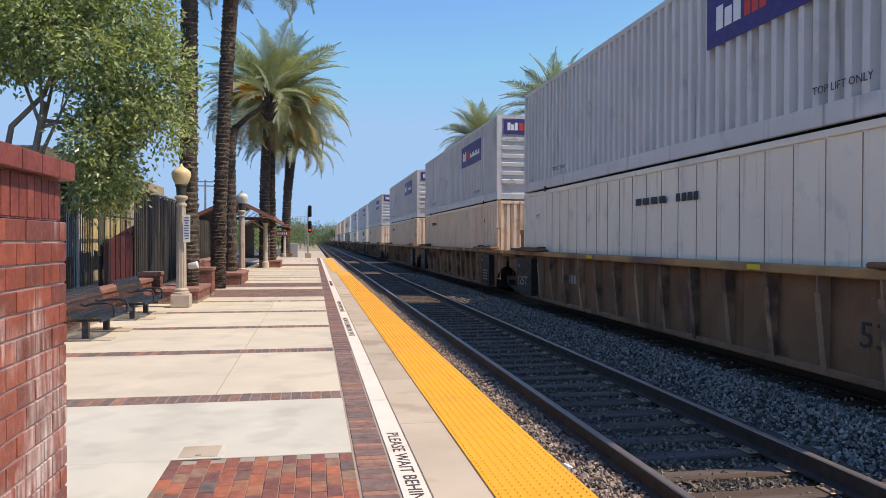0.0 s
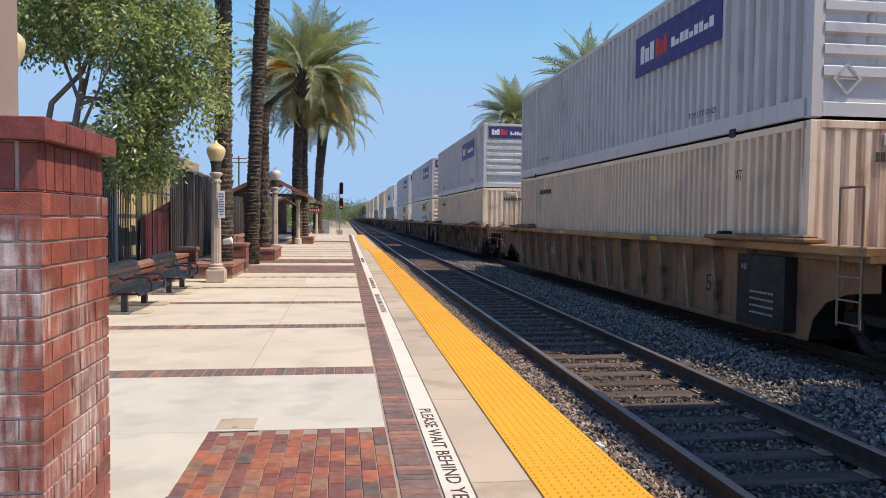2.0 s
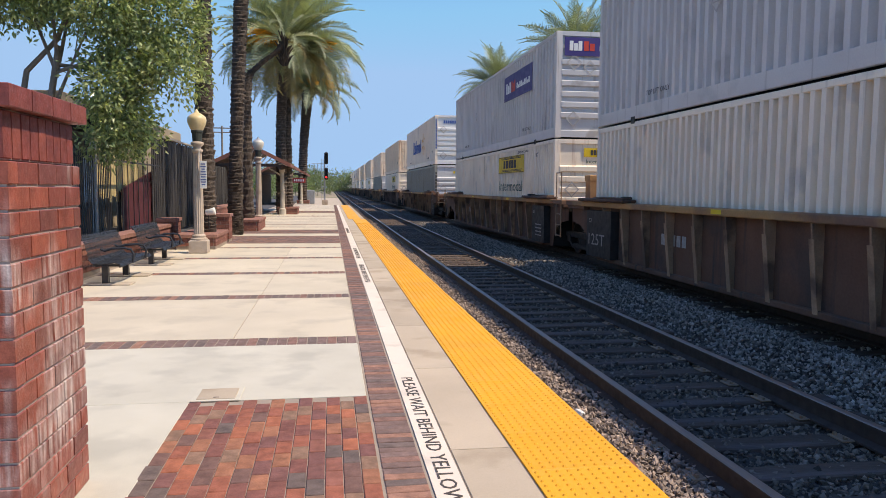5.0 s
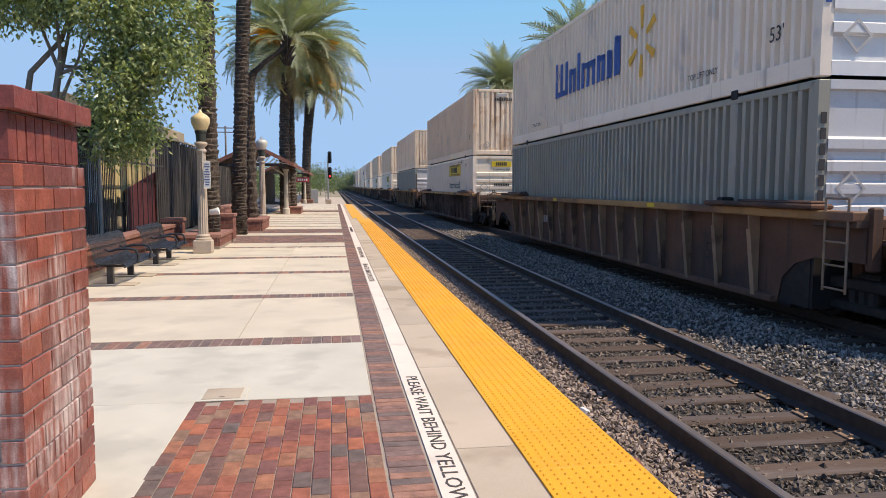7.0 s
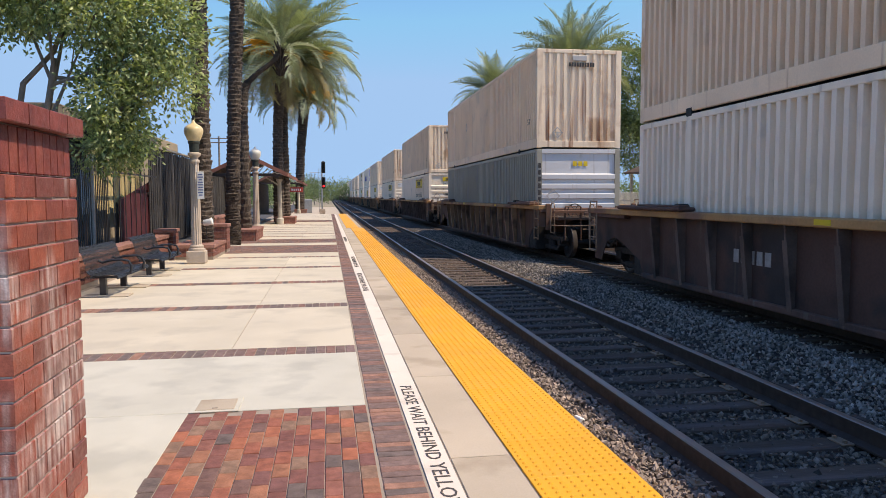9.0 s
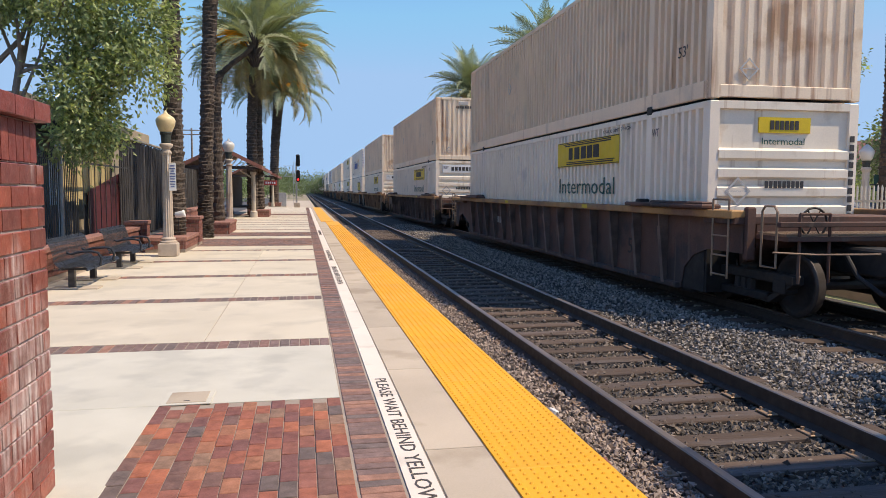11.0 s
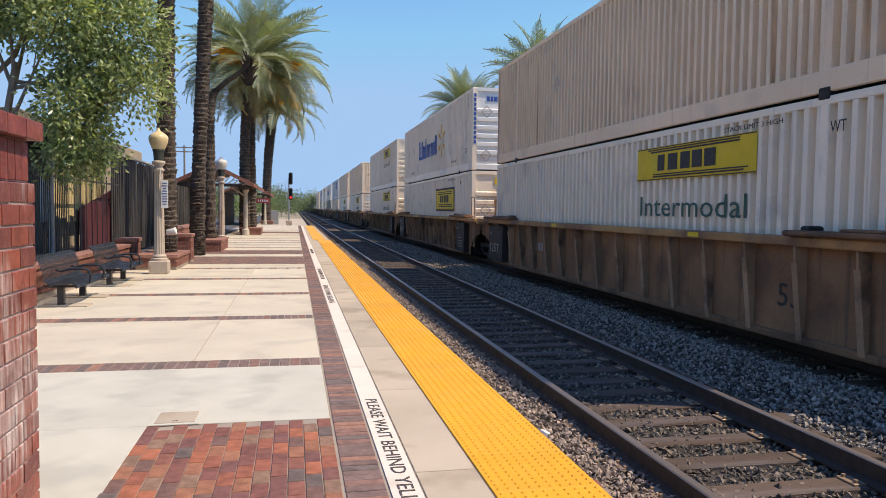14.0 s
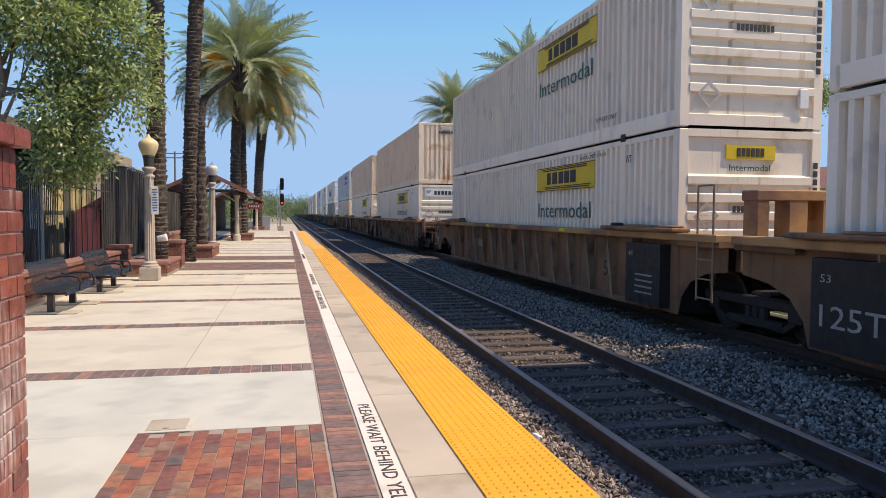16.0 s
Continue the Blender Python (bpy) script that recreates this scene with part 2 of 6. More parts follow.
# freight
GREY_PAINT = material("grey container paint", (0.63, 0.6, 0.57), 0.6, 0, 0.07, 0.8, 40, 0.05, 0.002, (0.53, 0.505, 0.48), 0.1, 1.5, streak=(0.3, 0.26, 0.23), streak_amount=0.15, per_object=0.05)
PALE_GREY_PAINT = material("pale grey container paint", (0.6, 0.6, 0.6), 0.6, 0, 0.07, 0.8, 40, 0.05, 0.002, (0.42, 0.4, 0.38), 0.1, 1.5, streak=(0.3, 0.26, 0.22), streak_amount=0.15, per_object=0.06)
TAN_PAINT = material("tan container paint", (0.88, 0.67, 0.47), 0.65, 0, 0.09, 0.8, 40, 0.05, 0.002, (0.74, 0.58, 0.42), 0.12, 1.2, streak=(0.52, 0.32, 0.19), streak_amount=0.16, per_object=0.07)
RUSTY_TAN = material("rust stained container end", (0.9, 0.72, 0.53), 0.7, 0, 0.1, 1.2, 40, 0.08, 0.002, (0.66, 0.44, 0.27), 0.14, 1.3, streak=(0.34, 0.14, 0.065), streak_amount=0.45)
WHITE_PAINT = material("white container paint", (0.900, 0.774, 0.623), 0.55, 0, 0.06, 0.8, 40, 0.05, 0.002, (0.7, 0.62, 0.53), 0.1, 1.4, streak=(0.5, 0.4, 0.3), streak_amount=0.12, per_object=0.05)
CREAM_PAINT = material("cream container end", (0.86, 0.755, 0.61), 0.6, 0, 0.07, 1.2, 40, 0.05, 0.002, (0.66, 0.53, 0.38), 0.1, 1.6, streak=(0.5, 0.33, 0.2), streak_amount=0.22)
TEAL_GREY = material("grey green container paint", (0.333, 0.318, 0.257), 0.6, 0, 0.08, 0.8, 40, 0.05, 0.002, (0.3, 0.3, 0.28), 0.15, 1.5, streak=(0.22, 0.18, 0.14), streak_amount=0.25)
CAR_BROWN = material("grimy brown freight car", (0.135, 0.062, 0.036), 0.8, 0, 0.22, 0.9, 30, 0.15, 0.004, (0.075, 0.044, 0.033), 0.3, 1.0, streak=(0.05, 0.036, 0.03), streak_amount=0.3, per_object=0.2)
CAR_YELLOW = material("faded yellow sill", (0.42, 0.225, 0.085), 0.75, 0, 0.2, 1.2, 30, 0.1, 0.003, (0.2, 0.1, 0.06), 0.35, 0.7, per_object=0.15)
CAR_TAN = material("dusty orange brown freight car", (0.25, 0.125, 0.06), 0.8, 0, 0.25, 0.9, 30, 0.15, 0.004, (0.15, 0.075, 0.042), 0.3, 1.0, streak=(0.08, 0.05, 0.035), streak_amount=0.3, per_object=0.2)
CAR_DARK = material("dark purple brown freight car", (0.115, 0.056, 0.04), 0.8, 0, 0.25, 0.9, 30, 0.15, 0.004, (0.05, 0.034, 0.03), 0.3, 1.0, streak=(0.14, 0.1, 0.075), streak_amount=0.18, per_object=0.2)
# Rib colours paler than the sheets: light caught on the ribs is painted in.
RIB_LIT_BROWN = material("brown rib with painted light", (0.34, 0.2, 0.115), 0.85, 0, 0.25, 2.0, 40, 0.15, 0.004, (0.13, 0.075, 0.048), 0.3, 1.5, per_object=0.25)
RIB_LIT_DARK = material("dust worn dark rib", (0.17, 0.11, 0.085), 0.85, 0, 0.25, 2.0, 40, 0.15, 0.004, (0.09, 0.06, 0.048), 0.3, 1.5, per_object=0.25)
CAR_BLACK = material("black greasy steel", (0.022, 0.02, 0.019), 0.65, 0.2, 0.25, 4, 50, 0.15, 0.003)
WHEEL_STEEL = material("wheel steel", (0.05, 0.042, 0.038), 0.55, 0.4, 0.2, 6, 50, 0.05, 0.002)
STENCIL = material("stencil white", (0.36, 0.33, 0.3), 0.8, 0, 0.2, 12, 70, 0.0, 0.001)
DARK_MARK = material("dark stencil", (0.045, 0.042, 0.042), 0.75, 0, 0.2, 12, 70, 0.0, 0.001)
BLUE_MARK = material("blue marking", (0.015, 0.09, 0.36), 0.6, 0, 0.08, 5, 60, 0.0, 0.001)
GOLD_MARK = material("gold marking", (0.8, 0.42, 0.03), 0.6, 0, 0.08, 5, 60, 0.0, 0.001)
PURPLE_PANEL = material("purple panel", (0.045, 0.03, 0.17), 0.55, 0, 0.1, 3, 60, 0.0, 0.001)
ORANGE_MARK = material("red orange marking", (0.62, 0.05, 0.03), 0.6, 0, 0.08, 5, 60, 0.0, 0.001)
YELLOW_PANEL = material("yellow panel", (0.72, 0.5, 0.02), 0.6, 0, 0.1, 3, 60, 0.0, 0.001)
GREEN_MARK = material("dark green lettering", (0.02, 0.09, 0.07), 0.6, 0, 0.1, 5, 60, 0.0, 0.001)
GRAB = material("worn grab iron", (0.3, 0.2, 0.13), 0.6, 0.3, 0.2, 6, 60, 0.0, 0.001)
PLACARD = material("placard holder", (0.5, 0.47, 0.44), 0.6, 0.2, 0.15, 6, 60, 0.0, 0.001)


# ---- mesh helpers ----
def mesh(name, verts, faces, mat, smooth=False):
    me = bpy.data.meshes.new(name)
    me.from_pydata([tuple(v) for v in verts], [], [tuple(f) for f in faces])
    for mm in (mat if isinstance(mat, (list, tuple)) else [mat]):
        me.materials.append(mm)
    if smooth:
        me.polygons.foreach_set("use_smooth", [True] * len(me.polygons))
    me.update()
    return me


def thing(name, label, category, at=(0, 0, 0), group="", kind=""):
    ob = new(name)
    ob.matrix_basis = Matrix.Translation(at)
    return tagged(ob, label, category, group, kind)


def part(name, me, parent, label="", m=None):
    ob = new(name, me)
    ob.parent = parent
    if m is not None:
        ob.matrix_basis = m
    return tagged(ob, label) if label else ob


class Shape:
    """Collects verts and faces of one mesh."""

    def __init__(self):
        self.v, self.f, self.k = [], [], []

    def add(self, verts, faces, slot=0):
        o = len(self.v)
        self.v += [tuple(p) for p in verts]
        self.f += [tuple(i + o for i in f) for f in faces]
        self.k += [slot] * len(faces)
        return self

    def box(self, x0, y0, z0, x1, y1, z1, slot=0, bevel=0.0, m=None):
        if bevel:
            b = bevel
            rings = [(z0, b), (z0 + b, 0), (z1 - b, 0), (z1, b)]
            v, f = [], []
            for z, i in rings:
                v += [(x0 + i + (b - i) * 0, y0 + i, z), (x1 - i, y0 + i, z), (x1 - i, y1 - i, z), (x0 + i, y1 - i, z)]
            for r in range(3):
                for q in range(4):
                    f.append((r * 4 + q, r * 4 + (q + 1) % 4, r * 4 + 4 + (q + 1) % 4, r * 4 + 4 + q))
            f += [(3, 2, 1, 0), (12, 13, 14, 15)]
        else:
            v = [(x, y, z) for z in (z0, z1) for y in (y0, y1) for x in (x0, x1)]
            f = [(0, 2, 3, 1), (4, 5, 7, 6), (0, 1, 5, 4), (2, 6, 7, 3), (0, 4, 6, 2), (1, 3, 7, 5)]
        if m is not None:
            v = [m @ Vector(p) for p in v]
        return self.add(v, f, slot)

    def tube(self, pts, radii, n=8, slot=0, cap=True):
        pts = [Vector(p) for p in pts]
        radii = radii if isinstance(radii, (list, tuple)) else [radii] * len(pts)
        v, f = [], []
        up = None
        for i, p in enumerate(pts):
            d = (pts[min(i + 1, len(pts) - 1)] - pts[max(i - 1, 0)]).normalized()
            if up is None:
                up = Vector((0, 0, 1)) if abs(d.z) < 0.9 else Vector((1, 0, 0))
            a = d.cross(up).normalized()
            up = a.cross(d).normalized()
            for q in range(n):
                w = 2 * math.pi * q / n
                v.append(p + radii[i] * (math.cos(w) * a + math.sin(w) * up))
        for i in range(len(pts) - 1):
            for q in range(n):
                f.append((i * n + q, i * n + (q + 1) % n, i * n + n + (q + 1) % n, i * n + n + q))
        if cap:
            f += [tuple(range(n))[::-1], tuple(range((len(pts) - 1) * n, len(pts) * n))]
        return self.add(v, [x[::-1] for x in f], slot)

    def turned(self, profile, n=16, at=(0, 0, 0), slot=0, flute=0.0):
        """A turned form from (radius, height) pairs."""
        v, f = [], []
        for r, z in profile:
            for q in range(n):
                w = 2 * math.pi * q / n
                rr = r * (1 - (flute if q % 2 else 0))
                v.append((at[0] + rr * math.cos(w), at[1] + rr * math.sin(w), at[2] + z))
        for i in range(len(profile) - 1):
            for q in range(n):
                f.append((i * n + q, i * n + (q + 1) % n, i * n + n + (q + 1) % n, i * n + n + q))
        f += [tuple(range(n))[::-1], tuple(range((len(profile) - 1) * n, len(profile) * n))]
        return self.add(v, f, slot)

    def made(self, name, mats, smooth=False):
        me = mesh(name, self.v, self.f, mats, smooth)
        if any(self.k):
            me.polygons.foreach_set("material_index", self.k)
        return me


def box(name, dims, mat, bevel=0.0):
    return Shape().box(*dims, bevel=bevel).made(name, mat)


def words(text, size, mat, width=None, squeeze=1.0, depth=0.001):
    """Flat lettering in the built-in font, as a mesh in its own xy plane, its lower left corner at the origin."""
    cu = bpy.data.curves.new("lettering", "FONT")
    cu.body, cu.size, cu.extrude, cu.resolution_u = text, size, depth, 2
    ob = bpy.data.objects.new("lettering", cu)
    scene.collection.objects.link(ob)
    me = bpy.data.meshes.new_from_object(ob.evaluated_get(bpy.context.evaluated_depsgraph_get()))
    bpy.data.objects.remove(ob)
    xs = [p.co.x for p in me.vertices]
    ys = [p.co.y for p in me.vertices]
    k = (width / (max(xs) - min(xs))) if width else squeeze
    x0, y0 = min(xs), min(ys)
    for p in me.vertices:
        p.co.x, p.co.y = (p.co.x - x0) * k, p.co.y - y0
    me.materials.clear()
    me.materials.append(mat)
    return me


# ---- ground, tracks, platform ----
RAIL_Z = -0.2
TRACKS = (2.99, 7.17)
rng = np.random.default_rng(4)

ground = new("ground", Shape().box(-900, -300, -1.6, 900, 2500, -0.62).made("ground", GROUND))
tagged(ground, "dry level ground with patches of grass", "ground", kind="structure")
bed = Shape()
prof = [(1.3, -0.62), (1.42, -0.33), (2.0, -0.40), (4.3, -0.42), (5.1, -0.40), (5.9, -0.42), (8.4, -0.42), (10.2, -0.62)]
bed.add([(x, y, z) for y in (-30, 1500) for x, z in prof], [(i, i + 1, i + 9, i + 8) for i in range(7)])
ballast_bed = tagged(new("ballast_bed", bed.made("ballast_bed", BALLAST_BED)), "crushed stone bed under both tracks, coloured dark for the shaded gaps", "ballast", kind="structure")


def rail_mesh(y0, y1):
    s = Shape()
    p = [(-0.07, -0.172), (0.07, -0.172), (0.07, -0.155), (0.012, -0.13), (0.012, -0.045), (0.037, -0.035), (0.037, -0.008), (0.028, 0), (-0.028, 0), (-0.037, -0.008), (-0.037, -0.035), (-0.012, -0.045), (-0.012, -0.13), (-0.07, -0.155)]
    n = len(p)
    s.add([(x, y, z) for y in (y0, y1) for x, z in p], [(i, (i + 1) % n, (i + 1) % n + n, i + n) for i in range(n)])
    s.k[6:9] = [1, 1, 1]
    return s.made("rail", [RAIL_RUST, RAIL_HEAD])


RAIL = rail_mesh(-30, 1400)
TIE_MESH = box("sleeper", (-1.3, -0.11, -0.16, 1.3, 0.11, 0.0), TIE, 0.012)
for tx in TRACKS:
    track = thing("railway_track", "rusty steel rails spiked to weathered timber sleepers", "railway track", (tx, 0, RAIL_Z), "parallel tracks")
    for side in (-0.745, 0.745):
        part("rail", RAIL, track, "brown rusted rail with a worn head", pose(side, 0, 0))
    for i in range(160):
        y = -8.3 + i * 0.53
        part("sleeper", TIE_MESH, track, m=pose(rng.uniform(-0.05, 0.05), y + rng.uniform(-0.03, 0.03), -0.174 + rng.uniform(-0.006, 0.002), 0, 0, rng.uniform(-1.2, 1.2)))
    if tx < 5:
        plate = Shape().box(-0.17, -0.09, 0, 0.17, 0.09, 0.014, bevel=0.004)
        for sx in (-0.13, 0.12):
            for sy in (-0.06, 0.06):
                plate.box(sx - 0.012, sy - 0.012, 0.012, sx + 0.012, sy + 0.012, 0.035)
        plate = plate.made("tie_plate", GRAB)
        for i in range(14, 70):
            for side in (-0.745, 0.745):
                part("tie_plate", plate, track, m=pose(side, -8.3 + i * 0.53, -0.172))
    far = Shape()
    for i in range(300):
        y = -8.3 + (160 + i) * 0.53
        far.box(-1.3, y - 0.11, -0.32, 1.3, y + 0.11, -0.175)
    tagged(part("distant_sleepers", far.made("distant_sleepers", TIE), track), kind="stuff")


def stones(name, mat, count, region, size, seed, label, drop=0.4):
    """Loose crushed stones scattered over a region, as one mesh."""
    r = np.random.default_rng(seed)
    base = np.array([(1, 0, 0), (-1, 0, 0), (0, 1, 0), (0, -1, 0), (0, 0, 1), (0, 0, -1)], float)
    tri = np.array([(0, 2, 4), (2, 1, 4), (1, 3, 4), (3, 0, 4), (2, 0, 5), (1, 2, 5), (3, 1, 5), (0, 3, 5)])
    c = region(r, count)
    n = len(c)
    s = r.uniform(*size, (n, 1, 1)) * r.uniform(0.6, 1.25, (n, 1, 3))
    q = r.normal(size=(n, 4))
    q /= np.linalg.norm(q, axis=1, keepdims=True)
    w, x, y, z = q.T
    R = np.stack([1 - 2 * (y * y + z * z), 2 * (x * y - z * w), 2 * (x * z + y * w), 2 * (x * y + z * w), 1 - 2 * (x * x + z * z), 2 * (y * z - x * w), 2 * (x * z - y * w), 2 * (y * z + x * w), 1 - 2 * (x * x + y * y)], 1).reshape(n, 3, 3)
    v = (base[None] + r.uniform(-0.35, 0.35, (n, 6, 3))) * s
    v = np.einsum("nij,nkj->nki", R, v) + c[:, None]
    f = (tri[None] + 6 * np.arange(n)[:, None, None]).reshape(-1, 3)
    me = bpy.data.meshes.new(name)
    me.from_pydata(v.reshape(-1, 3).tolist(), [], f.tolist())
    me.materials.append(mat)
    return tagged(new(name, me), label, "ballast", kind="stuff")


def bed_height(x):
    return np.interp(x, [p[0] for p in prof], [p[1] for p in prof])


def near_y(r, n, y0, y1):
    """More stones towards the near end, where they show largest."""
    return y0 + (y1 - y0) * r.uniform(0, 1, n) ** 1.7


def ballast_region(r, n):
    x, y = r.uniform(4.25, 9.2, n), near_y(r, n, -2.5, 34)
    z = bed_height(x) + r.uniform(-0.012, 0.035, n)
    inside = (np.abs(x - TRACKS[0]) < 1.25) | (np.abs(x - TRACKS[1]) < 1.25)
    z = np.where(inside, z - 0.012, z)
    between = (x > 4.4) & (x < 5.9)
    z = np.where(between, z + 0.06 * np.sin((x - 4.4) / 1.5 * np.pi), z)
    return np.stack([x, y, z], 1)


def near_track_region(r, n):
    x, y = r.uniform(2.26, 4.3, n), near_y(r, n, -2.5, 34)
    return np.stack([x, y, bed_height(x) + r.uniform(-0.024, 0.026, n)], 1)


def shoulder_region(r, n):
    x, y = r.uniform(1.43, 2.24, n), near_y(r, n, -2.5, 34)
    return np.stack([x, y, bed_height(x) + r.uniform(-0.01, 0.05, n)], 1)


stones("ballast_stones", BALLAST, 75000, ballast_region, (0.012, 0.029), 1, "pale grey crushed stone between the two tracks")
stones("track_stones", SHADED_BALLAST, 32000, near_track_region, (0.012, 0.029), 3, "brown crushed stone between the sleepers, darkened for the train's shade")
stones("shoulder_gravel", SHOULDER, 22000, shoulder_region, (0.010, 0.028), 2, "brown gravel and litter beside the platform edge")
lump = Shape().box(-0.03, -0.035, -0.02, 0.03, 0.035, 0.03, bevel=0.008).made("pale_stone", SIGN_WHITE)
tagged(new("pale_stone", lump), "small white stone lying in brown gravel", "stone").matrix_basis = pose(1.78, 0.4, -0.335, 12, 20, 30)
bit = Shape().box(-0.05, -0.06, -0.03, 0.05, 0.06, 0.03, bevel=0.01).made("brick_fragment", PAVER)
tagged(new("brick_fragment", bit), "broken brown brick lying in gravel", "brick").matrix_basis = pose(1.72, -0.78, -0.335, 20, 10, 15)

END_Y = 59.0
platform = tagged(new("pavement", Shape().box(-4.6, -9, -0.62, 0.80, END_Y, -0.008).made("pavement", MORTAR)), "station platform of pale concrete slabs and brick bands", "platform", kind="structure")
edge = tagged(new("platform_edge", Shape().box(0.80, -9, -0.62, 1.40, END_Y, -0.012, bevel=0.004).made("platform_edge", EDGE_CONCRETE)), "concrete platform edge carrying yellow tiles", "platform", kind="structure")
BANDS = [2.19, 5.22, 8.07, 10.88]
BW = 0.35
FAR_BANDS = [23.3, 25.3, 27.4, 29.5, 31.5, 33.4, 35.4, 37.4]
END_BANDS = [44.5, 47.5, 50.5, 53.5, 56.5]
FIELDS = [(14.9, 18.0), (19.1, 21.4), (39.0, 42.2)]


def slab(x0, y0, x1, y1, label=""):
    b = 0.004
    return part("slab", Shape().box(x0 + b, y0 + b, -0.034, x1 - b, y1 - b, 0, bevel=0.003).made("slab", NEW_CONCRETE if y1 < 2.5 else CONCRETE), platform, label)


ys = [0.0] + [v for b in BANDS for v in (b - BW, b)] + [13.4, 14.85]
spans = [(0.0, BANDS[0] - BW)] + [(BANDS[i], BANDS[i + 1] - BW) for i in range(3)] + [(BANDS[3], 13.35), (13.6, 14.85)]
for y0, y1 in spans:
    if y0 == 0.0:
        slab(-4.2, y0, 0.0, y1)
    else:
        slab(-4.2, y0, -1.235, y1)
        slab(-1.235, y0, 0.0, y1)
slab(-4.2, -9, -1.25, 0)
slab(-1.25, -9, 0.0, -2.3)
slab(-4.2, 18.0, 0.0, 19.1)
runs = list(zip([21.4] + FAR_BANDS, FAR_BANDS + [39.0 + BW])) + list(zip([42.2] + END_BANDS, END_BANDS + [END_Y + BW]))
for y0, y1 in runs:
    slab(-4.2, y0, -1.235, y1 - BW)
    slab(-1.235, y0, 0.0, y1 - BW)
# buff edge strip and white band
WB0, WB1, EC1 = 0.255, 0.42, 0.785
for i in range(36):
    y0 = -8.9 + i * 1.93
    if y0 < END_Y - 2:
        part("edge_slab", Shape().box(WB1 + 0.012, y0 + 0.006, -0.034, EC1, y0 + 1.924, 0, bevel=0.003).made("edge_slab", EDGE_CONCRETE), platform)
white = part("white_band", Shape().box(WB0, -9, -0.034, WB1, END_Y - 1, 0.001).made("white_band", WHITE_BAND), platform, "white painted warning band with dark lettering")
WARN = words("PLEASE WAIT BEHIND YELLOW LINE", 0.13, LETTERING, 2.76)
for y, turn in ((0.46, -90), (6.45, 90), (13.2, -90), (19.5, 90)):
    m = Matrix.Translation((WB0 + 0.04 if turn < 0 else WB1 - 0.04, y, 0.003)) @ Matrix.Rotation(radians(turn), 4, "Z")
    part("lettering", WARN, white, "dark block lettering", m)
# tactile tiles
tile = Shape().box(0, 0, -0.012, 0.605, 0.605, 0.004, bevel=0.002)
for i in range(10):
    for j in range(10):
        cx, cy = 0.033 + i * 0.06, 0.033 + j * 0.06
        lo, hi = [], []
        for q in range(6):
            w = q * math.pi / 3
            lo.append((cx + 0.014 * math.cos(w), cy + 0.014 * math.sin(w), 0.004))
            hi.append((cx + 0.0075 * math.cos(w), cy + 0.0075 * math.sin(w), 0.0125))
        tile.add(lo + hi, [(q, (q + 1) % 6, 6 + (q + 1) % 6, 6 + q) for q in range(6)] + [(6, 7, 8, 9, 10, 11)])
TILE = tile.made("tactile_tile", YELLOW)
plain_tile = box("tactile_tile", (0, 0, -0.012, 0.605, 0.605, 0.006), YELLOW, 0.002)
for i in range(112):
    y = -8.85 + i * 0.608
    if y + 0.6 > END_Y:
        break
    jog = 0.0 if y < 29.5 else -0.2
    part("tactile_tile", TILE if y < 26 else plain_tile, edge, m=pose(0.798 + jog, y, 0.006 if jog else -0.001))
# brick paving: patch, border, cross bands
BRK = box("brick", (-0.0965, -0.0465, -0.034, 0.0965, 0.0465, 0.0), PAVER, 0.004)
BRK_B = box("brick", (-0.11, -0.0365, -0.034, 0.11, 0.0365, 0.0), BORDER_PAVER, 0.004)
BRK_C = box("brick", (-0.0435, -0.165, -0.012, 0.0435, 0.165, 0.0), BORDER_PAVER, 0.004)


def lay(me, x, y, rz=0.0):
    part("brick", me, platform, m=pose(x, y, rng.uniform(-0.0035, 0.001), rng.uniform(-0.6, 0.6), rng.uniform(-0.6, 0.6), rz + rng.uniform(-0.5, 0.5)))


for i in range(13):
    for j in range(14):
        y = -0.103 - j * 0.2 + (0.1 if i % 2 else 0)
        if y > -0.05 or y < -2.2:
            continue
        lay(BRK, -0.05 - i * 0.0975, y, 90)
rest = Shape()
for j in range(int((END_Y + 9) / 0.081)):
    y = -8.9 + j * 0.081
    if -2.0 < y < 5.0:
        lay(BRK_B, 0.125, y)
    elif y < END_Y - 1:
        rest.box(0.012, y - 0.036, -0.034, 0.242, y + 0.036, rng.uniform(-0.003, 0.001))
for b in BANDS + [13.6] + FAR_BANDS + END_BANDS:
    for i in range(43):
        x = -4.15 + i * 0.0975
        if b < 2.5:
            lay(BRK_C, x, b - BW / 2)
        else:
            rest.box(x - 0.042, b - BW + 0.004, -0.034, x + 0.042, b - 0.004, rng.uniform(-0.003, 0.001))
for i, j, f0 in [(i, j, f[0]) for f in FIELDS for i in range(21) for j in range(int((f[1] - f[0]) / 0.1))]:
    x, y = -4.1 + i * 0.2 + (0.1 if j % 2 else 0), f0 + 0.05 + j * 0.1
    rest.box(x - 0.096, y - 0.046, -0.034, min(x + 0.096, 0), y + 0.046, rng.uniform(-0.003, 0.001))
tagged(part("paving_bricks", rest.made("paving_bricks", BORDER_PAVER), platform), kind="stuff")
# utility cover
cover = thing("utility_cover", "grey concrete utility box lid flush in the slab", "utility cover", (-1.08, 0.16, 0.004))
part("frame", Shape().box(-0.17, -0.17, -0.006, 0.17, 0.17, 0.002, bevel=0.002).made("frame", NEW_CONCRETE), cover)
part("lid", Shape().box(-0.135, -0.135, -0.004, 0.135, 0.135, 0.007, bevel=0.003).made("lid", EDGE_CONCRETE), cover)
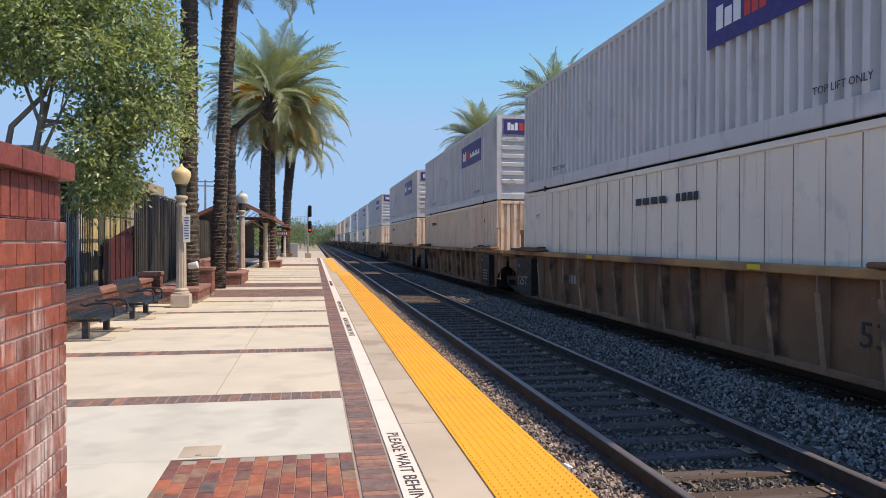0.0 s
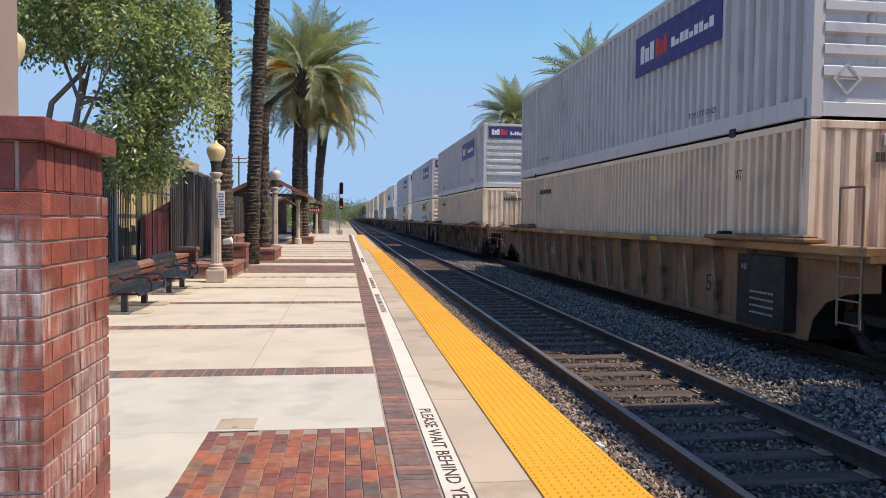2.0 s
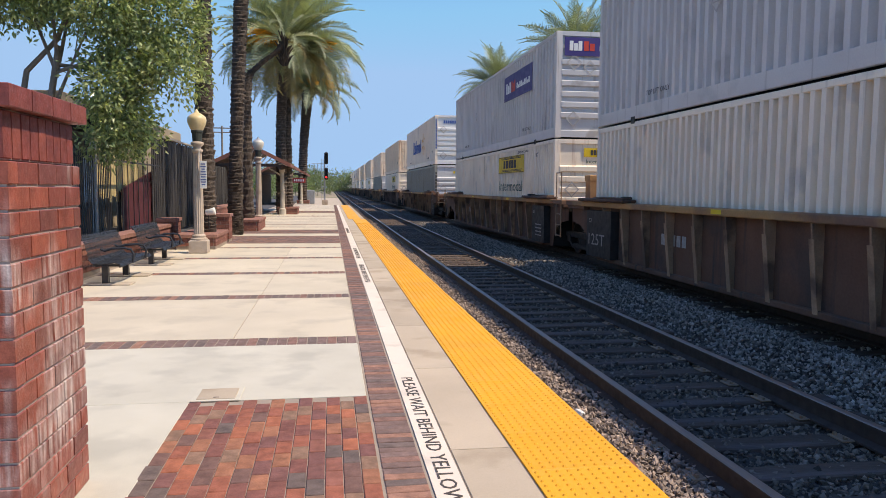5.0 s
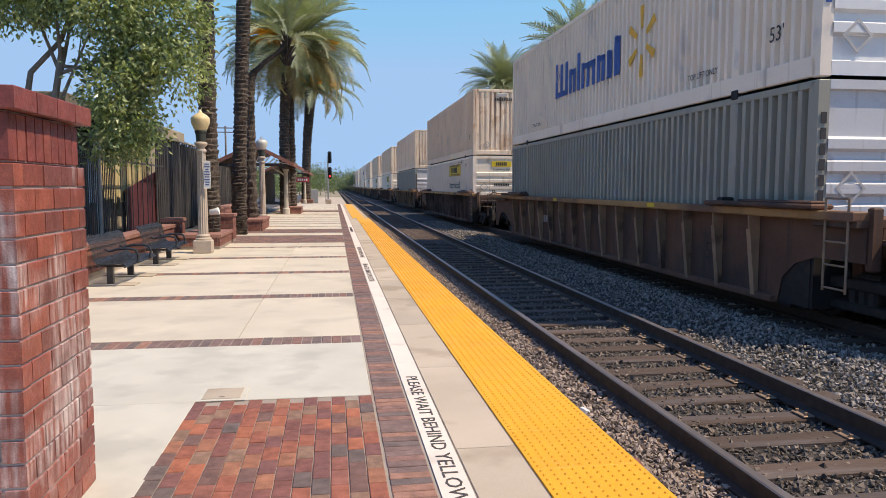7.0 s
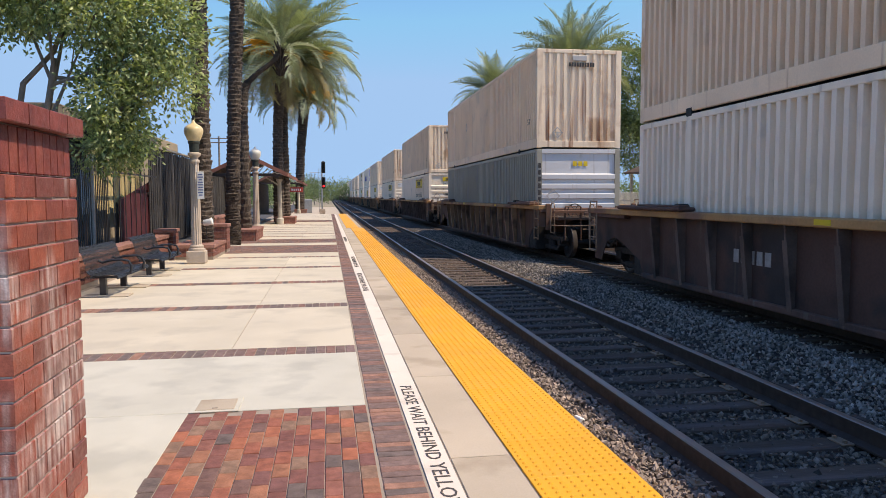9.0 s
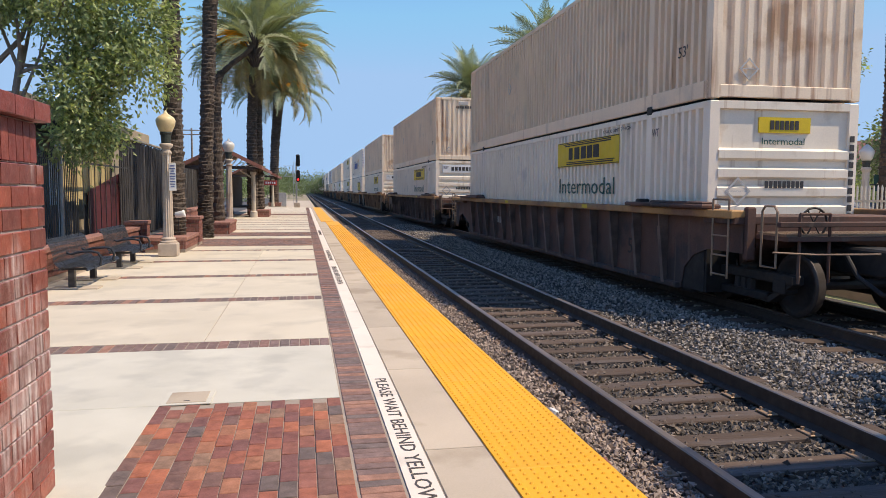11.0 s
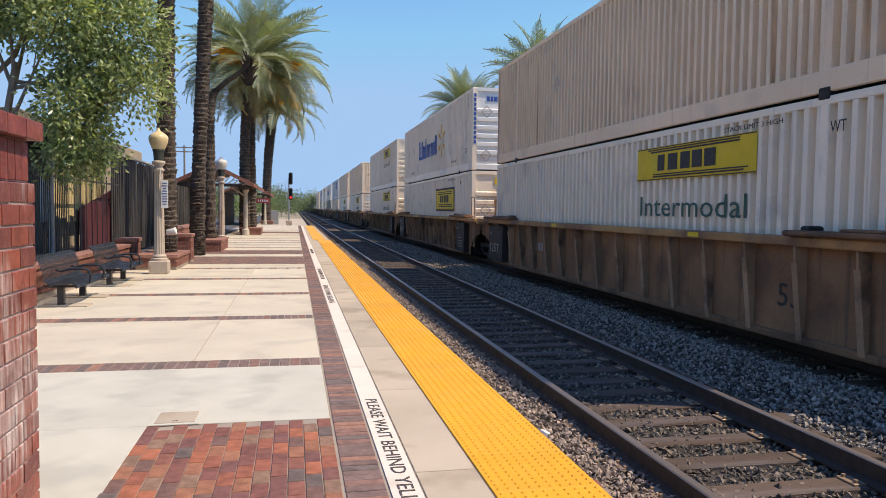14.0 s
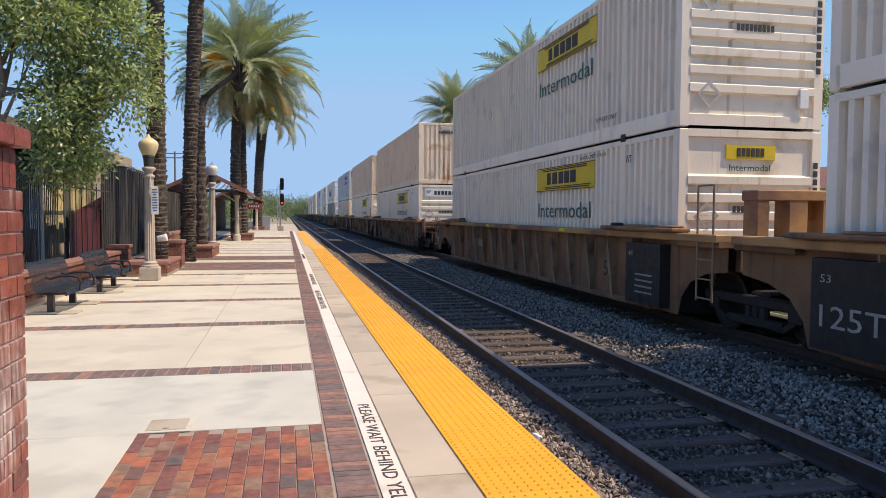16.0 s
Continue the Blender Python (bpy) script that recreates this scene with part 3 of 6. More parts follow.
part("lift_hole", Shape().box(-0.02, -0.11, 0.004, 0.02, -0.095, 0.0085).made("lift_hole", LETTERING), cover)
# ground beyond the platform end, and behind it
tagged(new("station_yard", Shape().box(-60, -30, -0.6, -4.2, 130, -0.02).made("station_yard", ASPHALT)), "worn asphalt yard behind the platform", "yard", kind="structure")
tagged(new("platform_ramp", Shape().add([(-4.2, END_Y, -0.001), (1.3, END_Y, -0.001), (1.3, END_Y + 5, -0.3), (-4.2, END_Y + 5, -0.3), (-4.2, END_Y, -0.62), (1.3, END_Y, -0.62), (1.3, END_Y + 5, -0.62), (-4.2, END_Y + 5, -0.62)], [(0, 1, 2, 3), (0, 4, 5, 1), (1, 5, 6, 2), (2, 6, 7, 3), (3, 7, 4, 0)]).made("platform_ramp", CONCRETE)), "concrete ramp down from the platform end", "ramp", kind="structure")
tagged(new("far_path", Shape().box(-6, END_Y + 5, -0.62, 1.0, 120, -0.3).made("far_path", EDGE_CONCRETE)), "pale dirt path beside the rails", "path", kind="structure")
tagged(new("east_street", Shape().box(10.5, -60, -0.7, 60, 160, -0.28).made("east_street", EDGE_CONCRETE)), "pale paved street beyond the tracks", "street", kind="structure")


# ---- the train ----
CW = 2.59
CL = 16.15
CH = 2.89
LOWER_Z, UPPER_Z = 0.02, 2.94


def corrugated(length, z0, z1, pitch, depth, mat, flat=0.32):
    """A wall in the plane x = 0, facing -x, with upright trapezoid corrugations of the given depth."""
    pts, y = [(0.0, 0.0)], 0.0
    n = max(int(length / pitch), 1)
    p = length / n
    for i in range(n):
        y = i * p
        pts += [(y + p * 0.3, 0.0), (y + p * 0.40, depth), (y + p * 0.80, depth), (y + p * 0.9, 0.0)] if pitch < 0.5 else [(y + p * 0.04, 0.0), (y + p * 0.07, depth), (y + p * 0.95, depth), (y + p * 0.98, 0.0)]
    pts.append((length, 0.0))
    v = [(x, yy, z) for z in (z0, z1) for yy, x in pts]
    k = len(pts)
    return Shape().add(v, [(i, i + k, i + k + 1, i + 1) for i in range(k - 1)])


def decal(name, parent, y0, y1, z0, z1, mat, x=-0.012, label=""):
    """A painted panel on the side towards the platform, lying over the corrugation crests."""
    return part(name, Shape().box(x, y0, z0, x + 0.006, y1, z1).made(name, mat), parent, label)


def bars(parent, y0, y1, z0, z1, mat, count, x=-0.012, name="marking"):
    s = Shape()
    w = (y1 - y0) / count
    for i in range(count):
        s.box(x, y0 + i * w + w * 0.15, z0, x + 0.006, y0 + (i + 1) * w - w * 0.15, z1)
    return tagged(part(name, s.made(name, mat), parent), kind="stuff")


def end_bars(parent, x0, x1, z0, z1, mat, count, y=-0.012, upright=False):
    s = Shape()
    for i in range(count):
        if upright:
            w = (z1 - z0) / count
            s.box(x0, y, z0 + i * w + w * 0.14, x1, y + 0.006, z0 + (i + 1) * w - w * 0.14)
        else:
            w = (x1 - x0) / count
            s.box(x0 + i * w + w * 0.14, y, z0, x0 + (i + 1) * w - w * 0.14, y + 0.006, z1)
    return tagged(part("marking", s.made("marking", mat), parent), kind="stuff")


def side_words(text, parent, y_left, z, height, width, mat, x=-0.014):
    """Lettering on the platform side: it reads towards -y."""
    m = Matrix(((0, 0, -1, x), (-1, 0, 0, y_left), (0, 1, 0, z), (0, 0, 0, 1)))
    return part("lettering", words(text, height, mat, width), parent, "", m)


def end_words(text, parent, x, z, height, width, mat):
    m = Matrix(((1, 0, 0, x), (0, 0, -1, -0.014), (0, 1, 0, z), (0, 0, 0, 1)))
    return part("lettering", words(text, height, mat, width), parent, "", m)


def diamond(parent, where, along, size=0.17, name="placard"):
    """A diamond placard frame, on the side (along y) or on the end (along x)."""
    s = Shape()
    a, b = size, size * 0.78
    for k0, k1 in ((1.0, 0.86),):
        o = [(a, 0), (0, a), (-a, 0), (0, -a)]
        i = [(b, 0), (0, b), (-b, 0), (0, -b)]
        v = []
        for u, w in o + i:
            v.append((where[0] + u, -0.018, where[1] + w) if along == "x" else (-0.018, where[0] + u, where[1] + w))
        v += [(p[0], p[1] + 0.012, p[2]) if along == "x" else (p[0] + 0.012, p[1], p[2]) for p in v]
        f = [(q, (q + 1) % 4, 4 + (q + 1) % 4, 4 + q) for q in range(4)] + [(q, 8 + q, 8 + (q + 1) % 4, (q + 1) % 4) for q in range(4)]
        s.add(v, f)
        s.box(*((where[0] - b, -0.012, where[1] - 0.008, where[0] + b, -0.006, where[1] + 0.008) if along == "x" else (-0.012, where[0] - b, where[1] - 0.008, -0.006, where[0] + b, where[1] + 0.008)))
    return part(name, s.made(name, PLACARD), parent)


def container(label, side_mat, end_mat, pitch=0.22, end_style="ribs", depth=0.07, lower=False, frame_mat=None):
    """A 53-foot container. Its origin is the near bottom corner on the platform side; it reaches to +x, +y, +z."""
    fm = frame_mat or side_mat
    c = thing("shipping_container", label, "container", group="containers on the train")
    post = 1.98
    rail_b, rail_t = 0.28 if not lower else 0.16, 0.1
    wall = Shape()
    for y0, ln in ((0.14, post - 0.2), (post + 0.06, CL - 2 * post - 0.12), (CL - post + 0.06, post - 0.2)):
        w = corrugated(ln, rail_b, CH - rail_t, pitch, depth, side_mat)
        wall.add([(p[0] + 0.004, p[1] + y0, p[2]) for p in w.v], w.f)
    wall_me = wall.made("side_wall", side_mat)
    part("side_wall", wall_me, c)
    part("side_wall", wall_me, c, m=Matrix.Translation((CW, CL, 0)) @ Matrix.Rotation(math.pi, 4, "Z"))
    side_rail = Shape().box(0, 0.1, 0.02, 0.08, CL - 0.1, rail_b + 0.01, bevel=0.012).made("bottom_rail", fm)
    top_rail = Shape().box(0, 0.1, CH - rail_t - 0.005, 0.09, CL - 0.1, CH, bevel=0.012).made("top_rail", fm)
    for me, nm in ((side_rail, "bottom_rail"), (top_rail, "top_rail")):
        part(nm, me, c)
        part(nm, me, c, m=pose(CW - 0.085, 0, 0))
    part("roof", box("roof", (0.05, 0.1, CH - 0.06, CW - 0.05, CL - 0.1, CH - 0.015), fm), c)
    part("floor", box("floor", (0.05, 0.1, 0.04, CW - 0.05, CL - 0.1, 0.2), CAR_BLACK), c)
    corner = Shape().box(0, 0, 0, 0.16, 0.16, CH, bevel=0.015).made("corner_post", fm if end_style != "rust" else end_mat)
    for x in (0, CW - 0.16):
        for y in (0, CL - 0.16):
            part("corner_post", corner, c, m=pose(x, y, 0))
    strap = Shape().box(0.002, -0.06, 0.03, 0.05, 0.06, CH - 0.01, bevel=0.01).made("stacking_post", fm)
    casting = Shape().box(-0.012, -0.09, -0.02, 0.15, 0.09, 0.13, bevel=0.015).made("corner_casting", CAR_BLACK if not lower else DARK_TRIM)
    for y in (post, CL - post):
        part("stacking_post", strap, c, m=pose(0, y, 0))
        part("stacking_post", strap, c, m=pose(CW - 0.05, y, 0))
        part("corner_casting", casting, c, m=pose(0, y, -0.05))
    # near end
    if end_style == "ribs":
        s = Shape()
        pz = [(0.0, 0.02), (0.0, 0.2), (0.05, 0.22)]
        z = 0.62
        while z < CH - 0.72:
            pz += [(0.05, z - 0.1), (-0.012, z - 0.06), (-0.012, z + 0.06), (0.05, z + 0.1)]
            z += 0.29
        pz += [(0.05, CH - 0.14), (0.0, CH - 0.12), (0.0, CH)]
        k = len(pz)
        s.add([(x, y, zz) for x in (0.155, CW - 0.155) for y, zz in pz], [(i, k + i, k + i + 1, i + 1) for i in range(k - 1)])
        part("end_wall", s.made("end_wall", end_mat), c, "end wall with level pressed ribs")
        diamond(c, (0.5, 0.52 if not lower else 1.5), "x", 0.22)
        diamond(c, (0.5, 2.05) if not lower else (0.5, 0.9), "x", 0.22)
        part("document_box", box("document_box", (CW - 0.45, -0.05, 0.34, CW - 0.3, 0.04, 0.66), SIGN_WHITE, 0.01), c)
    else:
        s = Shape()
        w = corrugated(CW - 0.32, 0.2, CH - 0.1, 0.21, 0.055, end_mat)
        s.add([(0.16 + p[1], p[0] + 0.01, p[2]) for p in w.v], [f[::-1] for f in w.f])
        s.box(0.14, 0.0, 0.02, CW - 0.14, 0.1, 0.21, bevel=0.01)
        s.box(0.14, 0.0, CH - 0.11, CW - 0.14, 0.1, CH, bevel=0.01)
        part("end_wall", s.made("end_wall", end_mat), c, "corrugated end wall streaked with rust")
        diamond(c, (0.62, 0.45), "x", 0.17)
        part("data_plate", box("data_plate", (CW / 2 - 0.22, -0.02, CH - 0.33, CW / 2 + 0.22, 0.03, CH - 0.17), PLACARD, 0.01), c)
    part("far_end_wall", box("far_end_wall", (0.1, CL - 0.09, 0.02, CW - 0.1, CL - 0.02, CH - 0.02), fm), c)
    diamond(c, (11.0, 0.95 if lower else 1.6), "y", 0.17)
    return c


def top_lift(c, mat=DARK_MARK, y=3.5):
    side_words("TOP LIFT ONLY", c, y, 0.42, 0.14, 1.0, mat)
    side_words("TOP LIFT ONLY", c, CL - 2.6, 0.42, 0.14, 1.0, mat)


def purple_logo(c):
    p = decal("logo_panel", c, 2.4, 6.0, 1.62, 2.46, PURPLE_PANEL, label="purple panel with white and red blocks")
    for y0, y1, z0, z1, mat in ((5.05, 5.75, 1.86, 2.22, SIGN_WHITE), (4.45, 5.0, 1.86, 2.22, ORANGE_MARK), (2.65, 4.3, 1.9, 2.08, SIGN_WHITE)):
        n = 3 if y1 - y0 < 1 else 9
        w = (y1 - y0) / n
        s = Shape()
        for i in range(n):
            s.box(-0.016, y0 + i * w + w * 0.1, z0, -0.01, y0 + (i + 1) * w - w * 0.1, z1 - (0.08 if i % 3 == 1 else 0))
        tagged(part("emblem", s.made("emblem", mat), p), kind="stuff")
    e = part("end_panel", Shape().box(0.22, -0.02, CH - 0.66, CW - 0.22, -0.008, CH - 0.16).made("end_panel", PURPLE_PANEL), c, "purple end panel with white and red blocks")
    for x0, x1, z0, z1, mat, n in ((0.34, 0.72, 0.2, 0.46, SIGN_WHITE, 3), (0.75, 1.08, 0.2, 0.46, ORANGE_MARK, 2), (1.2, 2.2, 0.2, 0.36, SIGN_WHITE, 10)):
        s = Shape()
        w = (x1 - x0) / n
        for i in range(n):
            s.box(x0 + i * w + w * 0.08, -0.026, CH - 0.66 + z0 - 0.06, x0 + (i + 1) * w - w * 0.08, -0.02, CH - 0.66 + z1 - 0.06 - (0.06 if i % 3 == 1 else 0))
        tagged(part("emblem", s.made("emblem", mat), e), kind="stuff")
    diamond(c, (0.95, 2.05 - 0.12), "x", 0.2)
    end_bars(c, CW - 0.14, CW - 0.06, 0.9, 2.6, DARK_MARK, 11, upright=True)


def yellow_logo(c, panel=True, wide=0.0):
    if wide:
        p = decal("logo_panel", c, 2.85, 6.55, 1.44, 2.4, DARK_MARK, label="yellow panel with a dark scroll border")
        part("field", Shape().box(-0.016, 2.93, 1.52, -0.01, 6.47, 2.32).made("field", YELLOW_PANEL), p)
        lines = ((3.3, 6.1, 2.14, 2.18), (3.3, 6.1, 2.22, 2.25), (3.2, 6.0, 1.62, 1.66), (3.2, 6.0, 1.70, 1.73))
        zz = (1.8, 2.1)
    else:
        p = decal("logo_panel", c, 3.22, 6.7, 2.05, 2.62, YELLOW_PANEL, label="yellow panel with dark block marks and scroll lines")
        lines = ((3.6, 6.2, 2.52, 2.545), (3.6, 6.3, 2.56, 2.58), (3.5, 6.1, 2.1, 2.125), (3.4, 6.1, 2.14, 2.16), (3.23, 6.69, 2.06, 2.075), (3.23, 6.69, 2.595, 2.61))
        zz = (2.21, 2.48)
    s = Shape()
    for a, b, z0, z1 in lines:
        s.box(-0.02, a, z0, -0.014, b, z1)
    part("scroll_line", s.made("scroll_line", DARK_MARK), p)
    s = Shape()
    for y0, y1 in ((4.2, 4.5), (4.57, 4.85), (4.92, 5.2), (5.3, 5.6), (5.72, 5.95)) if not wide else ((3.9, 4.15), (4.25, 4.5), (4.6, 4.85), (5.05, 5.3), (5.4, 5.6)):
        s.box(-0.02, y0, zz[0], -0.014, y1, zz[1])
    tagged(part("emblem", s.made("emblem", DARK_MARK), p), kind="stuff")
    if not wide:
        side_words("Intermodal", c, 6.55, 1.43, 0.5, 3.15, GREEN_MARK)


def hunt_end(c, white_panel=False):
    if white_panel:
        e = part("end_panel", Shape().box(0.32, -0.004, CH - 0.56, CW - 0.32, 0.046, CH - 0.2, bevel=0.004).made("end_panel", SIGN_WHITE), c, "white end panel with dark block marks")
        end_bars(e, 0.72, 1.75, CH - 0.47, CH - 0.29, DARK_MARK, 6, -0.012)
        s = Shape()
        for i in range(4):
            s.box(0.36, -0.010, CH - 0.28 - i * 0.03, 0.62 - 0.05 * i * 0.5, -0.004, CH - 0.272 - i * 0.03)
            s.box(CW - 0.62 + 0.03 * i, -0.010, CH - 0.42 - i * 0.03, CW - 0.36, -0.004, CH - 0.412 - i * 0.03)
        part("scroll_line", s.made("scroll_line", DARK_MARK), e)
    else:
        e = part("end_panel", Shape().box(0.85, 0.02, CH - 0.48, 1.75, 0.045, CH - 0.24).made("end_panel", YELLOW_PANEL), c, "yellow end plate with dark block marks")
        end_bars(e, 1.03, 1.55, CH - 0.43, CH - 0.29, DARK_MARK, 6, 0.012)
        end_words("Intermodal", e, 0.92, CH - 0.66, 0.15, 0.75, GREEN_MARK).matrix_basis.translation.y = 0.04
    end_bars(c, CW - 0.14, CW - 0.06, 0.9, 2.4, DARK_MARK, 11, upright=True)
    end_bars(c, 0.95, 1.65, 1.55, 1.66, DARK_MARK, 9, -0.02)


def spark_logo(c):
    bl = Shape()
    y = 11.2
    # simple blue blocks in the rhythm of a seven-letter mark
    for w, h in ((1.05, 0.92), (0.5, 0.62), (0.0, 0.92), (0.95, 0.62), (0.5, 0.62), (0.3, 0.62), (0.34, 0.85)):
        for k in range(2 if 0 < w < 0.8 else 3 if w else 1):
            q = y - k * max(w - 0.2, 0) / (2 if w > 0.8 else 1)
            bl.box(-0.014, q - 0.19, 1.02, -0.008, q, 1.02 + (h if k == 0 else h * 0.94))
        if 0 < w < 0.8:
            bl.box(-0.014, y - w, 1.02 + h - 0.17, -0.009, y - 0.1, 1.02 + h - 0.03)
        elif w > 0.8:
            zz = 1.02 if h > 0.8 else 1.02 + h - 0.17
            bl.box(-0.014, y - w, zz, -0.009, y - 0.1, zz + 0.14)
        y -= max(w, 0.19) + 0.13
    part("logo", bl.made("logo", BLUE_MARK), c, "blue block mark")
    sp = Shape()
    for q in range(6):
        w = math.pi / 2 + q * math.pi / 3
        d, n = Vector((0, math.cos(w), math.sin(w))), Vector((0, -math.sin(w), math.cos(w)))
        o = Vector((-0.014, 5.5, 1.5))
        k = [o + d * 0.26 - n * 0.05, o + d * 0.26 + n * 0.05, o + d * 0.7 + n * 0.085, o + d * 0.7 - n * 0.085]
        sp.add(k + [p + Vector((0.006, 0, 0)) for p in k], [(3, 2, 1, 0), (0, 1, 5, 4), (1, 2, 6, 5), (2, 3, 7, 6), (3, 0, 4, 7), (4, 5, 6, 7)])
    part("emblem", sp.made("emblem", GOLD_MARK), c, "gold six-ray emblem")
    end_bars(c, 0.5, 1.4, CH - 0.47, CH - 0.3, BLUE_MARK, 7, 0.03)
    end_bars(c, 0.04, 0.12, 0.9, 2.7, BLUE_MARK, 11, upright=True)
    end_bars(c, CW - 0.14, CW - 0.06, 0.9, 2.7, BLUE_MARK, 11, upright=True)
    side_words("53'", c, 1.1, 0.62, 0.3, 0.32, DARK_MARK)


def marks(c, z=2.25, y=3.1, n=9):
    """Owner marks that cannot be read, as bars."""
    bars(c, y, y + 1.3, z, z + 0.13, DARK_MARK, n)


def grey_upper():
    c = container("grey corrugated container with a purple logo panel", GREY_PAINT, PALE_GREY_PAINT, 0.28, "ribs", 0.11)
    purple_logo(c)
    top_lift(c)
    return c


def white_smooth_lower():
    c = container("white flat-sided container with thin upright seams", WHITE_PAINT, WHITE_PAINT, 0.6, "ribs", 0.03, True)
    # Thin dark strips paint the shadows and rust lines along the seams.
    for k in range(20):
        part("seam", Shape().box(-0.002, 2.05 + k * 0.607, 0.2, 0.006, 2.062 + k * 0.607, CH - 0.12).made("seam", GRAB), c)
    marks(c, 2.2, 7.3, 4)
    bars(c, 6.2, 7.0, 2.2, 2.34, DARK_MARK, 4)
    side_words("WT", c, 14.9, 2.1, 0.22, 0.3, DARK_MARK)
    return c


def tan_lower():
    c = container("tan corrugated container with dirt streaks", TAN_PAINT, RUSTY_TAN, 0.2, "rust", 0.135, True)
    side_words("WT", c, 1.85, 2.15, 0.25, 0.2, DARK_MARK)
    marks(c, 2.3, 12.3, 8)
    end_bars(c, 0.95, 1.75, CH - 0.55, CH - 0.42, DARK_MARK, 10, -0.012)
    return c


def tan_upper():
    c = container("tan corrugated container with a rust-streaked end", TAN_PAINT, RUSTY_TAN, 0.2, "rust", 0.135)
    side_words("53'", c, 1.0, 0.75, 0.25, 0.3, DARK_MARK)
    end_bars(c, 0.95, 1.75, CH - 0.5, CH - 0.38, DARK_MARK, 10, -0.012)
    return c


def white_spark_upper():
    c = container("white corrugated container with a blue mark and gold emblem", WHITE_PAINT, SIGN_WHITE, 0.22, "ribs", 0.12)
    spark_logo(c)
    top_lift(c)
    return c


def grey_green_lower():
    c = container("dull grey green container with corrugated sides", TEAL_GREY, PALE_GREY_PAINT, 0.22, "ribs", 0.125, True)
    end_bars(c, 0.04, 0.12, 0.9, 2.5, DARK_MARK, 8, upright=True)
    end_bars(c, 1.1, 1.6, CH - 0.5, CH - 0.36, YELLOW_PANEL, 3, 0.03)
    return c


def white_yellow_lower(wide=0.0, white_panel=False):
    c = container("white corrugated container with a yellow logo panel", WHITE_PAINT, CREAM_PAINT, 0.22, "ribs", 0.125, True, WHITE_PAINT)
    yellow_logo(c, wide=wide)
    hunt_end(c, white_panel)
    side_words("STACK LIMIT 3 HIGH", c, 4.0, 2.66, 0.1, 1.3, DARK_MARK)
    side_words("WT", c, 1.85, 2.45, 0.2, 0.25, DARK_MARK)
    return c


def white_yellow_upper():
    c = container("white corrugated container with a yellow logo panel on top", WHITE_PAINT, CREAM_PAINT, 0.22, "ribs", 0.125, False, WHITE_PAINT)
    yellow_logo(c)
    hunt_end(c)
    side_words("TOP LIFT ONLY", c, 3.2, 0.42, 0.13, 0.95, DARK_MARK)
    return c


PROTOS = {}
for key, f in (("G", grey_upper), ("m", white_smooth_lower), ("t", tan_lower), ("T", tan_upper), ("W", white_spark_upper), ("g", grey_green_lower),
               ("y", white_yellow_lower), ("v", lambda: white_yellow_lower(0.0, True)), ("x", lambda: white_yellow_lower(1.0)), ("Y", white_yellow_upper)):
    PROTOS[key] = [f(), True]


# ---- well cars ----
SIDE = 5.87


def wheel_mesh():
    s = Shape()
    prof_w = [(0.05, -0.07), (0.1, -0.07), (0.12, -0.03), (0.33, -0.02), (0.35, -0.06), (0.42, -0.065), (0.42, 0.045), (0.445, 0.05), (0.445, 0.075), (0.36, 0.075), (0.33, 0.02), (0.1, 0.03), (0.05, 0.05)]
    s.turned(prof_w, 24)
    return s.made("wheel", WHEEL_STEEL, True)


WHEEL = wheel_mesh()
AXLE = Shape().tube([(-0.75, 0, 0), (0.75, 0, 0)], 0.075, 10).made("axle", CAR_BLACK)
FRAME = Shape()
for sgn in (1,):
    FRAME.box(-0.09, -1.15, 0.02, 0.09, 1.15, 0.16, bevel=0.02)
    FRAME.box(-0.08, -0.62, -0.26, 0.08, 0.62, -0.14, bevel=0.02)
    for yy in (-1, 1):
        FRAME.add([(x, yy * a, b) for x in (-0.08, 0.08) for a, b in ((0.5, -0.26), (0.98, 0.02), (1.12, 0.02), (0.66, -0.26))], [(0, 1, 2, 3), (7, 6, 5, 4), (0, 4, 5, 1), (1, 5, 6, 2), (2, 6, 7, 3), (3, 7, 4, 0)])
        FRAME.box(-0.1, yy * 0.89 - 0.13, -0.12, 0.1, yy * 0.89 + 0.13, 0.1, bevel=0.03)
    for k in range(3):
        FRAME.turned([(0.07, -0.14), (0.07, 0.02)], 8, (0.0, -0.16 + 0.16 * k, 0))
FRAME = FRAME.made("side_frame", CAR_BLACK)


def truck(parent, y):
    """A two-axle freight truck under the car at y."""
    t = part("truck", Shape().box(-0.95, -0.2, 0.02, 0.95, 0.2, 0.22, bevel=0.03).made("truck", CAR_BLACK), parent, "black two-axle truck", pose(1.3, y, RAIL_Z + 0.44))
    for yy in (-0.89, 0.89):
        part("axle", AXLE, t, m=pose(0, yy, 0))
        for s in (-1, 1):
            part("wheel", WHEEL, t, m=pose(s * 0.755, yy, 0, 0, 90 * s, 0))
    for s in (-1, 1):
        part("side_frame", FRAME, t, m=pose(s * 0.99, yy * 0, 0))


